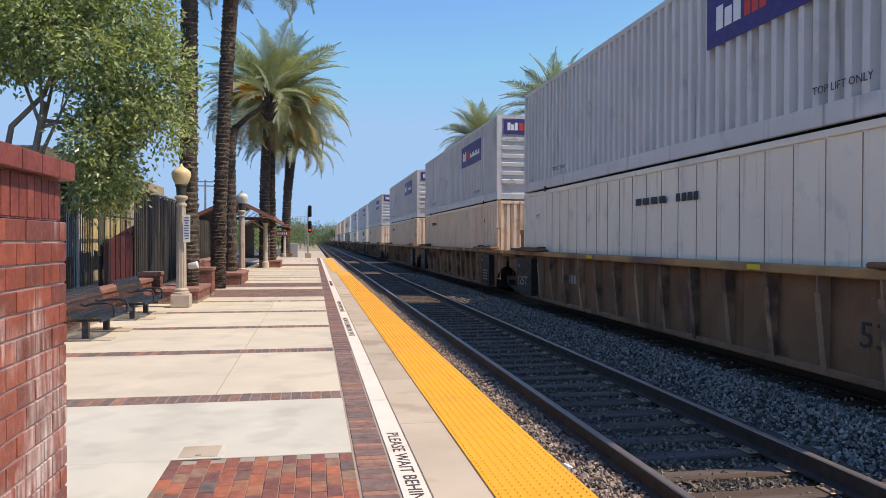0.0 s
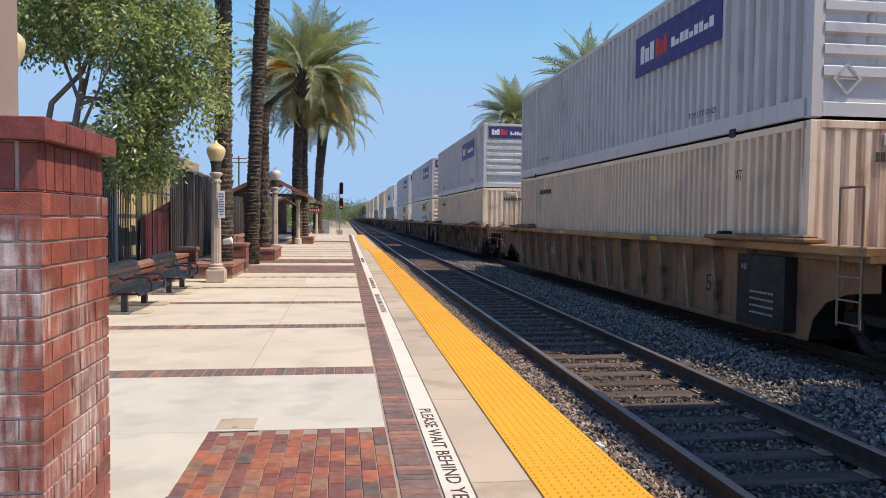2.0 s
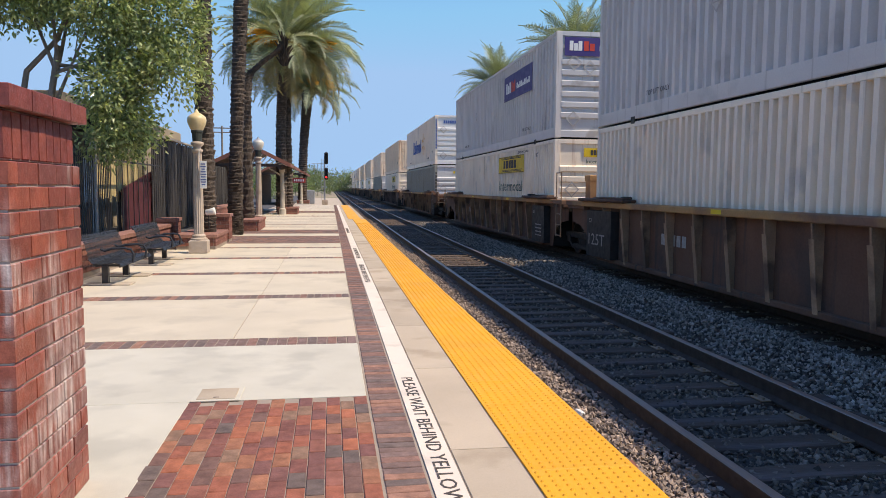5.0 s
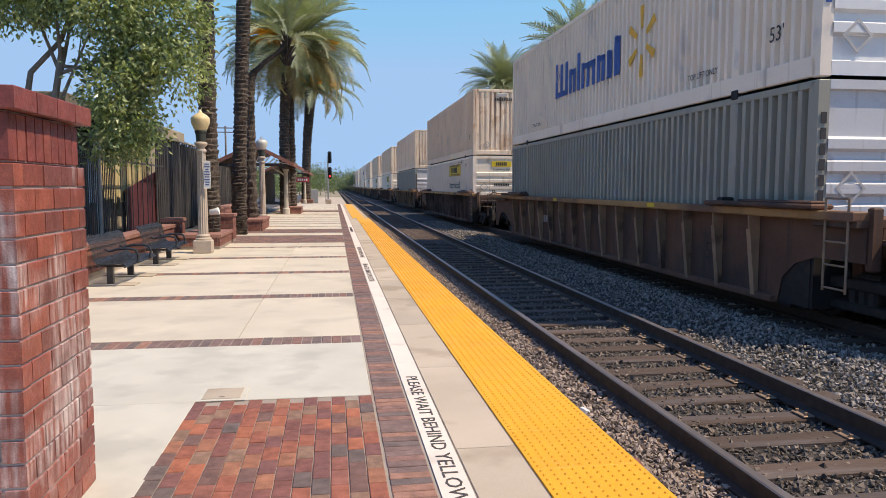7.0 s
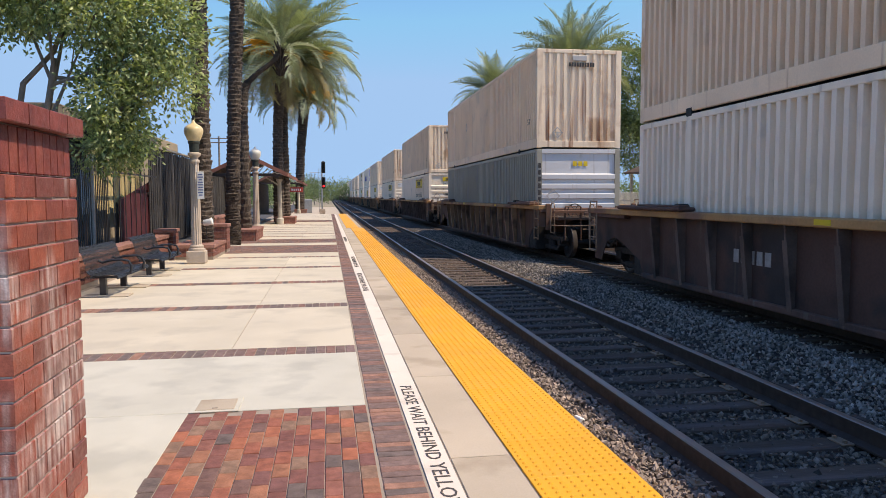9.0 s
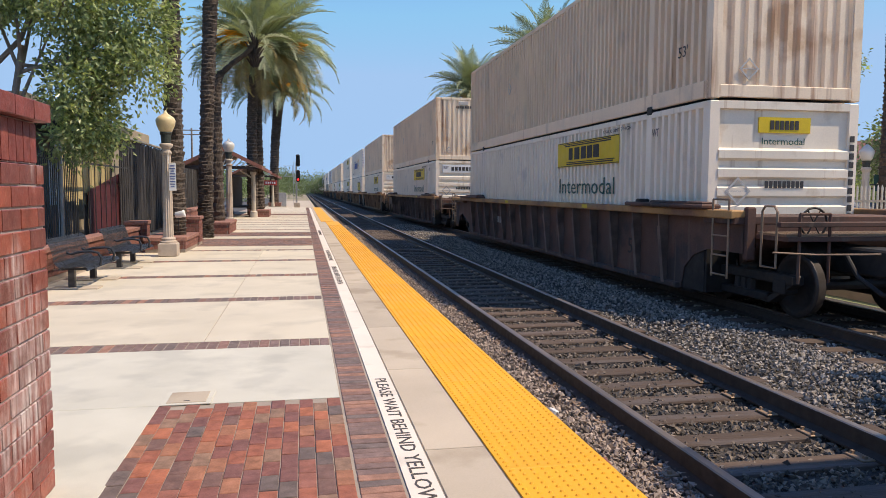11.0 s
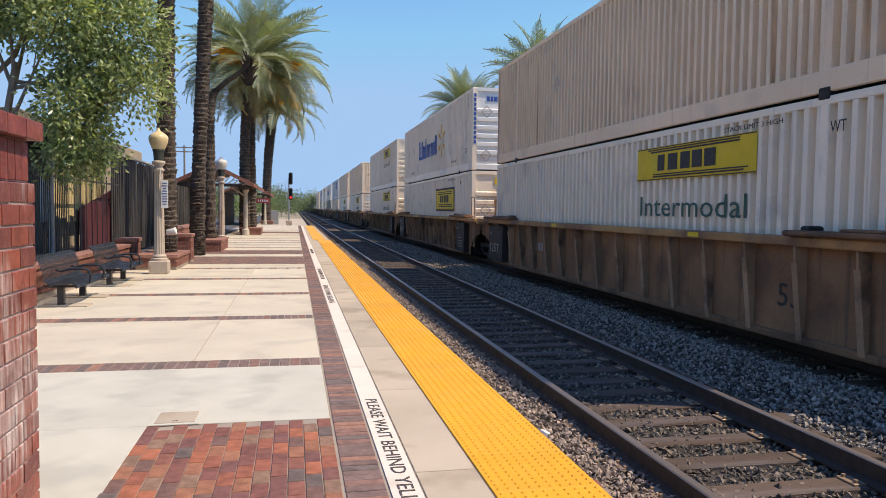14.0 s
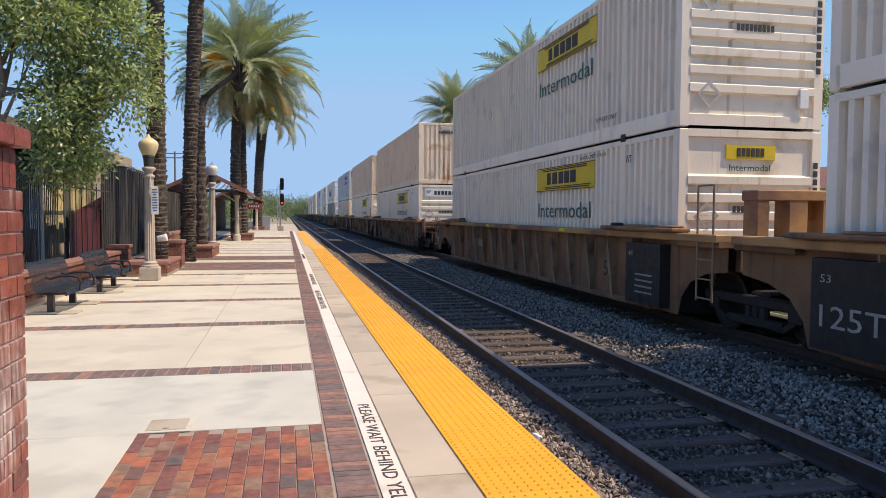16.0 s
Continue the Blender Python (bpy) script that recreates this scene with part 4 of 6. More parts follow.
def well_car(near, far, label, body=CAR_BROWN, ribs=RIB_LIT_BROWN):
    """One well of a stack car, its origin under the near bottom corner of its container. near, far: 'joint' (shared truck) or 'coupler'."""
    c = thing("well_car", label, "freight car", group="cars of the train")
    ext_near = 1.45 if near == "joint" else 1.05
    ext_far = 1.45 if far == "joint" else 2.2
    y0, y1 = -ext_near, CL + ext_far
    top0, top1 = 1.13, 1.25
    chord = Shape().box(-0.25, y0, top0, 0.0, y1, top1 + 0.0, bevel=0.015).made("top_chord", CAR_YELLOW)
    low = Shape().box(-0.13, 0.66, -0.07, 0.02, CL - 0.45, 0.03, bevel=0.015).made("bottom_sill", body)
    # side sheet with an arch over each truck
    s = Shape()

    joint = [(0.15, -0.05), (0.25, 0.25), (0.5, 0.5), (0.9, 0.65), (1.45, 0.72)]
    head = joint if near == "joint" else [(-0.62, -0.05), (-0.52, 0.3), (-0.25, 0.52), (0.15, 0.64), (1.05, 0.64)]
    foot = joint if far == "joint" else [(-0.4, -0.05), (-0.2, 0.25), (0.6, 0.52), (1.05, 0.64), (1.5, 0.52), (1.72, 0.25), (1.8, 0.1), (2.2, 0.1)]
    low_pts = [(-a, b) for a, b in head[::-1]] + [(CL + a, b) for a, b in foot]
    n = len(low_pts)
    v = [(x, yy, zz) for x in (-0.06, -0.045) for yy, zz in low_pts] + [(x, yy, top0) for x in (-0.06, -0.045) for yy, zz in low_pts]
    f = []
    for i in range(n - 1):
        f += [(i, 2 * n + i, 2 * n + i + 1, i + 1), (n + i, n + i + 1, 3 * n + i + 1, 3 * n + i)]
        f += [(i, i + 1, n + i + 1, n + i)]
    s.add(v, f)
    sheet = s.made("side_sheet", body)
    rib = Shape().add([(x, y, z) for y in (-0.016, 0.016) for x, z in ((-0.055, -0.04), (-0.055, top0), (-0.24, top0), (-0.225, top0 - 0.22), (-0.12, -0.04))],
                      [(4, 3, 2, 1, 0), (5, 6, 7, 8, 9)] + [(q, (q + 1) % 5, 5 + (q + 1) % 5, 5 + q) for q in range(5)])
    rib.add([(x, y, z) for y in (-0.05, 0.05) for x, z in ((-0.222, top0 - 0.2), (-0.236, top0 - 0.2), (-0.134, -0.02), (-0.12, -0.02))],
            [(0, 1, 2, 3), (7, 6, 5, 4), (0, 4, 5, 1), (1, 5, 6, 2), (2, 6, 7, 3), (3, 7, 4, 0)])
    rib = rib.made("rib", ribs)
    part("top_chord", chord, c)
    part("top_chord", chord, c, m=pose(CW + 0.25, 0, 0))
    part("bottom_sill", low, c)
    part("bottom_sill", low, c, m=pose(CW + 0.22, 0, 0))
    part("side_sheet", sheet, c, "grimy brown side sheet with stains")
    part("side_sheet", sheet, c, m=pose(CW + 0.105, 0, 0))
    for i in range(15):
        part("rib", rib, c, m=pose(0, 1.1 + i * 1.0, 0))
    for yy in (0.55, 3.5, 8.0, 12.5, 15.6):
        part("cross_beam", box("cross_beam", (0, yy - 0.15, -0.1, CW, yy + 0.15, 0.01), CAR_BLACK), c)
    # lock brackets where the stacking posts stand
    brk = Shape().box(-0.24, -0.2, top1 - 0.06, 0.02, 0.2, top1 + 0.05, bevel=0.02).box(-0.2, -0.07, top1, 0.0, 0.07, top1 + 0.13, bevel=0.02).made("guide_bracket", CAR_BLACK)
    for yy in (1.98, CL - 1.98):
        part("guide_bracket", brk, c, m=pose(0, yy, 0))
    guide = Shape().box(-0.34, -0.42, top1 + 0.005, -0.03, 2.2, top1 + 0.075, bevel=0.02).box(-0.3, -0.36, top1 + 0.07, -0.1, 1.3, top1 + 0.11, bevel=0.015).made("guide_rail", body)
    part("guide_rail", guide, c, "worn guide plate lying on the sill")
    part("guide_rail", guide, c, m=pose(0, CL - 1.9, 0))
    # stencils
    bars(c, 11.6, 12.6, 0.52, 0.72, STENCIL, 5, -0.068)
    side_words("53", c, 2.6, 0.35, 0.42, 0.42, DARK_TRIM, -0.066)
    if near == "joint":
        part("data_panel", Shape().box(-0.246, 0.1, 0.02, -0.06, 1.3, 1.05).made("data_panel", CAR_BLACK), c, "black data panel with white stencil bars")
        side_words("48", c, 1.2, 0.82, 0.13, 0.16, STENCIL, -0.252)
        for k in range(4):
            bars(c, 0.35, 0.95, 0.2 + k * 0.1, 0.23 + k * 0.1, STENCIL, 9, -0.252)
    if far == "joint":
        part("data_panel", Shape().box(-0.246, CL - 1.55, 0.02, -0.06, CL - 0.1, 1.05).made("data_panel", CAR_BLACK), c, "black capacity panel with white stencilling")
        side_words("125T", c, CL - 0.25, 0.28, 0.36, 0.95, STENCIL, -0.252)
        side_words("53", c, CL - 0.25, 0.78, 0.13, 0.16, STENCIL, -0.252)
    part("reflector", Shape().box(-0.256, 4.2, 1.16, -0.25, 4.5, 1.23).made("reflector", YELLOW_PANEL), c, "yellow reflector strip")
    part("reflector", Shape().box(-0.256, 10.2, 1.16, -0.25, 10.5, 1.23).made("reflector", YELLOW_PANEL), c, "yellow reflector strip")
    # ends: deck, bulkhead, hand grabs, ladder
    for kind, sgn, base, e in ((near, -1, 0.0, ext_near), (far, 1, CL, ext_far)):

        def yy(a):
            return base + sgn * a
        deck = Shape()
        a, b = sorted((yy(0.25), yy(e)))
        deck.box(-0.2, a, 1.05, CW + 0.2, b, 1.17, bevel=0.015)
        deck.box(0.5, min(yy(0.12), yy(0.3)), 0.2, CW - 0.5, max(yy(0.12), yy(0.3)), 1.05)
        deck.box(0.15, min(yy(e - 0.12), yy(e)), 0.72, CW - 0.15, max(yy(e - 0.12), yy(e)), 1.05)
        q = sorted((yy(0.04), yy(0.09)))
        part("well_bulkhead", box("well_bulkhead", (-0.03, q[0], -0.04, CW + 0.03, q[1], 1.04), CAR_BLACK), c)
        q = sorted((yy(-0.75), yy(0.04)))
        for x in (-0.042, CW + 0.012):
            part("inner_sheet", box("inner_sheet", (x, q[0], -0.04, x + 0.03, q[1], 0.9), CAR_BLACK), c)
        part("end_deck", deck.made("end_deck", body), c, "rust brown end deck")
        drawbar = Shape().box(CW / 2 - 0.25, min(yy(e - 0.8), yy(1.65 if kind == "joint" else 3.5)), 0.42, CW / 2 + 0.25, max(yy(e - 0.8), yy(1.65 if kind == "joint" else 3.5)), 0.78, bevel=0.03)
        if kind == "coupler":
            drawbar.box(CW / 2 - 0.32, min(yy(3.2), yy(3.56)), 0.38, CW / 2 + 0.32, max(yy(3.2), yy(3.56)), 0.82, bevel=0.06)
        part("drawbar", drawbar.made("drawbar", CAR_BLACK), c, "black greasy coupler and drawbar")
        for x in (-0.23, CW + 0.23):
            lad = Shape()
            hi = 1.95 if kind == "joint" else 1.4
            ya = yy(e - 0.1)
            yb = yy(e - 0.5)
            for q in (ya, yb):
                lad.tube([(x, q, 0.28), (x, q, hi)], 0.016, 6)
            lad.tube([(x, ya, hi), (x, yb, hi)], 0.016, 6)
            for k in range(4):
                lad.tube([(x, ya, 0.32 + 0.28 * k), (x, yb, 0.32 + 0.28 * k)], 0.014, 6)
            if kind == "coupler" or sgn < 0:
                part("grab_iron", lad.made("grab_iron", GRAB), c, "thin steel ladder and grab iron")
        if kind == "coupler":
            plat = Shape().box(0.1, min(yy(e), yy(e + 0.75)), 0.86, CW - 0.1, max(yy(e), yy(e + 0.75)), 0.92)
            for x in (0.3, 0.75, 1.75, 2.2):
                plat.tube([(x, yy(e + 0.7), 0.3), (x, yy(e + 0.7), 1.22)], 0.022, 6)
            plat.tube([(0.3, yy(e + 0.7), 1.22), (0.75, yy(e + 0.7), 1.22)], 0.022, 6)
            plat.tube([(1.75, yy(e + 0.7), 1.22), (2.2, yy(e + 0.7), 1.22)], 0.022, 6)
            part("end_platform", plat.made("end_platform", body), c, "brake platform with bent hand rails")
            grate = Shape().box(0.12, min(yy(e + 0.06), yy(e + 0.1)), 0.925, CW - 0.12, max(yy(e + 0.06), yy(e + 0.1)), 0.955)
            for k in range(1, 9):
                q = yy(e + 0.08 + 0.075 * k)
                grate.box(0.12, q - 0.012, 0.925, CW - 0.12, q + 0.012, 0.955)
            for x in (0.12, 0.9, 1.65, CW - 0.15):
                grate.box(x, min(yy(e + 0.06), yy(e + 0.7)), 0.93, x + 0.03, max(yy(e + 0.06), yy(e + 0.7)), 0.95)
            part("grating", grate.made("grating", GRAB), c, "steel walkway grating")
            for x in (0.02, CW - 0.02):
                post = Shape().box(x - 0.06, yy(e + 0.02) - 0.05, 0.55, x + 0.06, yy(e + 0.02) + 0.05, 1.3, bevel=0.02)
                part("end_post", post.made("end_post", body), c, "upright steel end post")
                loop = Shape().tube([(x, yy(e + 0.3), 0.5), (x, yy(e + 0.3), 1.25), (x, yy(e + 0.36), 1.32), (x, yy(e + 0.56), 1.32), (x, yy(e + 0.62), 1.25), (x, yy(e + 0.62), 0.5), (x, yy(e + 0.3), 0.5)], 0.016, 6)
                part("grab_loop", loop.made("grab_loop", GRAB), c, "bent grab iron")
            lever = Shape().tube([(-0.1, yy(e + 0.72), 0.72), (0.4, yy(e + 0.9), 0.7), (CW / 2, yy(e + 1.4), 0.74)], 0.014, 6)
            part("uncoupling_lever", lever.made("uncoupling_lever", GRAB), c)
            hose = Shape().tube([(CW / 2 - 0.35, yy(e + 0.8), 0.66), (CW / 2 - 0.42, yy(e + 1.1), 0.42), (CW / 2 - 0.4, yy(e + 1.5), 0.24), (CW / 2 - 0.36, yy(e + 1.9), 0.3)], 0.03, 8)
            part("air_hose", hose.made("air_hose", CAR_BLACK), c)
            tank = Shape().turned([(0.02, 0), (0.17, 0.03), (0.2, 0.1), (0.2, 0.75), (0.17, 0.82), (0.02, 0.85)], 14)
            part("brake_cylinder", tank.made("brake_cylinder", CAR_BLACK, True), c, m=pose(0.55, yy(e + 0.3), 0.62, 0, 90, 0))
            beam = Shape().box(-0.05, min(yy(e + 0.72), yy(e + 0.8)), 1.05, CW + 0.05, max(yy(e + 0.72), yy(e + 0.8)), 1.12, bevel=0.01)
            part("cross_rail", beam.made("cross_rail", body), c)
        if kind == "coupler" and sgn < 0:
            ring = Shape()
            pts = [(0.62 + 0.2 * math.cos(w), yy(e + 0.55), 1.1 + 0.2 * math.sin(w)) for w in [2 * math.pi * k / 16 for k in range(17)]]
            ring.tube(pts, 0.015, 6, cap=False)
            for k in range(3):
                w = k * math.pi / 3
                ring.tube([(0.62 + 0.2 * math.cos(w), yy(e + 0.55), 1.1 + 0.2 * math.sin(w)), (0.62 - 0.2 * math.cos(w), yy(e + 0.55), 1.1 - 0.2 * math.sin(w))], 0.01, 5)
            part("brake_wheel", ring.made("brake_wheel", CAR_BLACK), c)
        if kind == "coupler":
            truck(c, yy(0.6))
        elif sgn < 0:
            truck(c, yy(1.62))
            q = yy(1.1)
            stand = Shape().box(0.62, q - 0.05, 1.17, 0.8, q + 0.3, 1.86, bevel=0.02).box(1.72, q - 0.05, 1.17, 1.9, q + 0.3, 1.86, bevel=0.02).box(1.15, q - 0.05, 1.17, 1.45, q + 0.3, 1.9, bevel=0.02)
            stand.box(0.6, q - 0.06, 1.74, 1.92, q + 0.32, 1.9, bevel=0.015).box(1.45, q + 0.2, 1.45, 1.72, q + 0.25, 1.75)
            part("end_stanchion", stand.made("end_stanchion", CAR_YELLOW), c, "faded yellow end stanchion")
    return c


CARS = {}
LABELS = {("joint", "joint"): "middle well of an articulated brown stack car", ("coupler", "joint"): "leading well of an articulated brown stack car",
          ("joint", "coupler"): "trailing well of an articulated brown stack car", ("coupler", "coupler"): "single brown stack car with grimy ribbed sides"}
# near end of each stack along the line at the start, then its ends and its load (lower, upper)
LINE = [(-0.65, "coupler", "joint", "mG"), (18.75, "joint", "joint", "tG"), (38.15, "joint", "coupler", "tG"),
        (61.4, "coupler", "joint", "tG"), (80.8, "joint", "joint", "vG"), (100.2, "joint", "coupler", "yG"),
        (123.65, "coupler", "coupler", "gW"), (147.0, "coupler", "coupler", "yT"), (170.35, "coupler", "coupler", "gT"), (193.65, "coupler", "coupler", "yT"),
        (216.95, "coupler", "coupler", "vT"), (240.2, "coupler", "joint", "vT"), (259.6, "joint", "joint", "xW"), (279.0, "joint", "coupler", "yY")]
pos = 302.3
tail = ["vT", "yT", "tG", "gW", "yY", "mG", "tT", "yW", "vT", "gG", "yY", "tT", "mG", "vW", "tG", "yT", "gY", "xW", "tT", "yG", "vT", "tG", "yY", "gW"]
for i, load in enumerate(tail):
    k = i % 3
    LINE.append((pos, "coupler" if k == 0 else "joint", "coupler" if k == 2 else "joint", load))
    pos += 23.3 if k == 2 else 19.4
PAINTS = {"b": (CAR_BROWN, RIB_LIT_BROWN, ""), "t": (CAR_TAN, RIB_LIT_BROWN, "dusty "), "d": (CAR_DARK, RIB_LIT_DARK, "dark ")}
COATS = "tttbbbbdbddttt" + "bbbtttdddbbbtttdddbbbtttbb"
TRAIN = []
for (y, near, far, load), coat in zip(LINE, COATS):
    key = (near, far, coat)
    if key not in CARS:
        paint = PAINTS[coat]
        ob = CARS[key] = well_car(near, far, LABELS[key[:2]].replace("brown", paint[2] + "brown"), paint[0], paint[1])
    else:
        ob = copy_thing(CARS[key], Matrix.Identity(4))
    TRAIN.append((ob, (SIDE, y, 0.0)))
    for ch, z in zip(load, (LOWER_Z, UPPER_Z)):
        pr = PROTOS[ch]
        if pr[1]:
            ob, pr[1] = pr[0], False
        else:
            ob = copy_thing(pr[0], Matrix.Identity(4))
        TRAIN.append((ob, (SIDE, y, z)))
RUN = [(0, 0.0), (2, 34.4), (4, 68.85), (6.5, 111.7), (8, 137.6), (9, 154.7), (11.5, 197.2), (13, 222.9), (14.5, 248.3), (16, 273.7)]


def motions():
    for ob, (x, y, z) in TRAIN:
        walk(ob, [(t, pose(x, y - s, z)) for t, s in RUN])


# ---- brick pillar and column ----
def brick_block(dx, dy, dz, mat):
    return Shape().box(-dx / 2, -dy / 2, -dz / 2, dx / 2, dy / 2, dz / 2, bevel=0.004).made("brick", mat)


def pillar():
    x0, x1, y0, y1 = -2.335, -1.495, -2.2, -1.37
    c = 0.1016
    p = thing("brick_pillar", "glazed red brick pillar with white lime stains and a brick cap", "pillar", (0, 0, 0))
    part("mortar_core", box("mortar_core", (x0 + 0.012, y0 + 0.012, 0, x1 - 0.012, y1 - 0.012, 1.62), PALE_MORTAR), p)
    shapes = {}

    def put(xa, xb, ya, yb, za, zb, mat=PILLAR_BRICK, j=0.005):
        key = (round(xb - xa, 3), round(yb - ya, 3), round(zb - za, 3), mat.name)
        if key not in shapes:
            shapes[key] = brick_block(xb - xa - 2 * j, yb - ya - 2 * j, zb - za - 2 * j, mat)
        part("brick", shapes[key], p, m=pose((xa + xb) / 2 + rng.uniform(-0.002, 0.002), (ya + yb) / 2 + rng.uniform(-0.002, 0.002), (za + zb) / 2))
    for k in range(16):
        z = k * c
        if k % 2 == 0:
            w = (y1 - y0) / 4
            for i in range(4):
                put(x1 - 0.1, x1, y0 + i * w, y0 + (i + 1) * w, z, z + c)
                put(x0, x0 + 0.1, y0 + i * w, y0 + (i + 1) * w, z, z + c)
            w = (x1 - x0 - 0.2) / 3
            for i in range(3):
                put(x0 + 0.1 + i * w, x0 + 0.1 + (i + 1) * w, y0, y0 + 0.1, z, z + c)
        else:
            w = (x1 - x0) / 4
            for i in range(4):
                put(x0 + i * w, x0 + (i + 1) * w, y0, y0 + 0.1, z, z + c)
                put(x0 + i * w, x0 + (i + 1) * w, y1 - 0.1, y1, z, z + c)
            w = (y1 - y0 - 0.2) / 3
            for i in range(3):
                put(x1 - 0.1, x1, y0 + 0.1 + i * w, y0 + 0.1 + (i + 1) * w, z, z + c)
    z0, z1, r = 16 * c, 16 * c + 0.2, 0.018
    n = 9
    for i in range(n):
        w = (y1 - y0 - 2 * r) / n
        put(x1 - r - 0.08, x1 - r, y0 + r + i * w, y0 + r + (i + 1) * w, z0, z1, CLEAN_BRICK)
        w = (x1 - x0 - 2 * r) / n
        if i < n - 1:
            put(x0 + r + i * w, x0 + r + (i + 1) * w, y0 + r, y0 + r + 0.08, z0, z1, CLEAN_BRICK)
    part("upper_core", box("upper_core", (x0 + 0.03, y0 + 0.03, z0, x1 - 0.03, y1 - 0.03, z1), PALE_MORTAR), p)
    o = 0.03
    for i in range(4):
        w = (y1 - y0 + 2 * o) / 4
        put(x1 - 0.2, x1 + o, y0 - o + i * w, y0 - o + (i + 1) * w, z1, z1 + 0.095, CLEAN_BRICK, 0.003)
        w = (x1 - 0.2 - x0 + o) / 4
        put(x0 - o + i * w, x0 - o + (i + 1) * w, y0 - o, y0 + 0.2, z1, z1 + 0.095, CLEAN_BRICK, 0.003)
    part("cap_core", box("cap_core", (x0, y0 + 0.19, z1, x1 - 0.19, y1, z1 + 0.09), PALE_MORTAR), p)
    col = thing("square_column", "plain taupe plaster column standing on the brick pillar", "column", (-2.032, -1.785, z1 + 0.095))
    part("shaft", Shape().box(-0.2, -0.2, 0, 0.2, 0.2, 2.6, bevel=0.012).made("shaft", TAUPE), col)
    part("base", Shape().box(-0.23, -0.23, 0, 0.23, 0.23, 0.05, bevel=0.01).made("base", TAUPE), col)


pillar()


# ---- lamp posts ----
def lamp_post(x, y, globe, label, k=1.0):
    p = thing("lamp_post", label, "lamp post", (x, y, 0), "platform lamp posts")
    p.scale = (k, k, k)
    part("plinth", Shape().box(-0.2, -0.2, 0, 0.2, 0.2, 0.3, bevel=0.02).turned([(0.19, 0.3), (0.19, 0.34), (0.15, 0.36), (0.16, 0.4), (0.12, 0.44)], 20).made("plinth", LAMP_STONE), p)
    part("shaft", Shape().turned([(0.115, 0.42), (0.11, 1.2), (0.095, 2.28), (0.09, 2.3)], 28, flute=0.12).made("shaft", LAMP_STONE), p, "fluted cast shaft")
    part("capital", Shape().turned([(0.09, 2.28), (0.12, 2.31), (0.12, 2.35), (0.085, 2.38), (0.085, 2.42), (0.14, 2.47), (0.145, 2.52), (0.1, 2.54)], 20).made("capital", LAMP_STONE, True), p)
    part("collar", Shape().turned([(0.1, 2.53), (0.105, 2.56), (0.115, 2.72), (0.135, 2.76), (0.13, 2.79)], 20).made("collar", VERDIGRIS), p, "dark green metal collar")
    part("globe", Shape().turned([(0.12, 2.78), (0.15, 2.83), (0.2, 2.95), (0.212, 3.03), (0.205, 3.08), (0.17, 3.12), (0.1, 3.17), (0.06, 3.19), (0.04, 3.22), (0.018, 3.26), (0.005, 3.275)], 24).made("globe", globe, True), p, "acorn globe of tinted glass")
    return p


lamp = lamp_post(-3.25, 12.06, GLOBE, "cream acorn lamp on a fluted stone-coloured post")
board = part("notice", Shape().box(-0.075, -0.02, 1.48, 0.075, -0.005, 2.1, bevel=0.004).made("notice", SIGN_WHITE), lamp, "tall white notice with blue print", pose(0.14, -0.12, 0))
part("bracket", Shape().box(0.045, -0.12, 2.08, 0.06, -0.1, 2.36).made("bracket", SIGN_WHITE), lamp)
for k in range(9):
    w = (0.05, 0.06, 0.035, 0.055, 0.06, 0.05, 0.06, 0.055, 0.04)[k]
    part("print_line", box("print_line", (0.14 - w, -0.1445, 2.02 - k * 0.058, 0.14 + w, -0.1405, 2.045 - k * 0.058), BLUE_BAR), lamp)
lamp_post(-3.32, 1.62, GLOBE, "cream acorn lamp post beside the brick pillar")
lamp_post(-2.98, 23.4, WHITE_GLOBE, "white acorn lamp post behind a brick planter", 1.05)
lamp_post(-3.2, 47.0, WHITE_GLOBE, "distant white acorn lamp post")
hyd = thing("floodlight", "small white floodlight on a short stake in the planter", "floodlight", (-3.22, 13.5, 0.2))
hyd.scale = (0.75, 0.75, 0.75)
part("housing", Shape().turned([(0.05, -0.16), (0.1, -0.13), (0.11, 0.1), (0.13, 0.15), (0.1, 0.16)], 16).made("housing", SIGN_WHITE, True), hyd, m=pose(0, 0, 0.93, 0, 78, 0))
part("stake", Shape().tube([(-0.05, 0, 0.36), (-0.05, 0, 0.9)], 0.02, 8).made("stake", IRON), hyd)


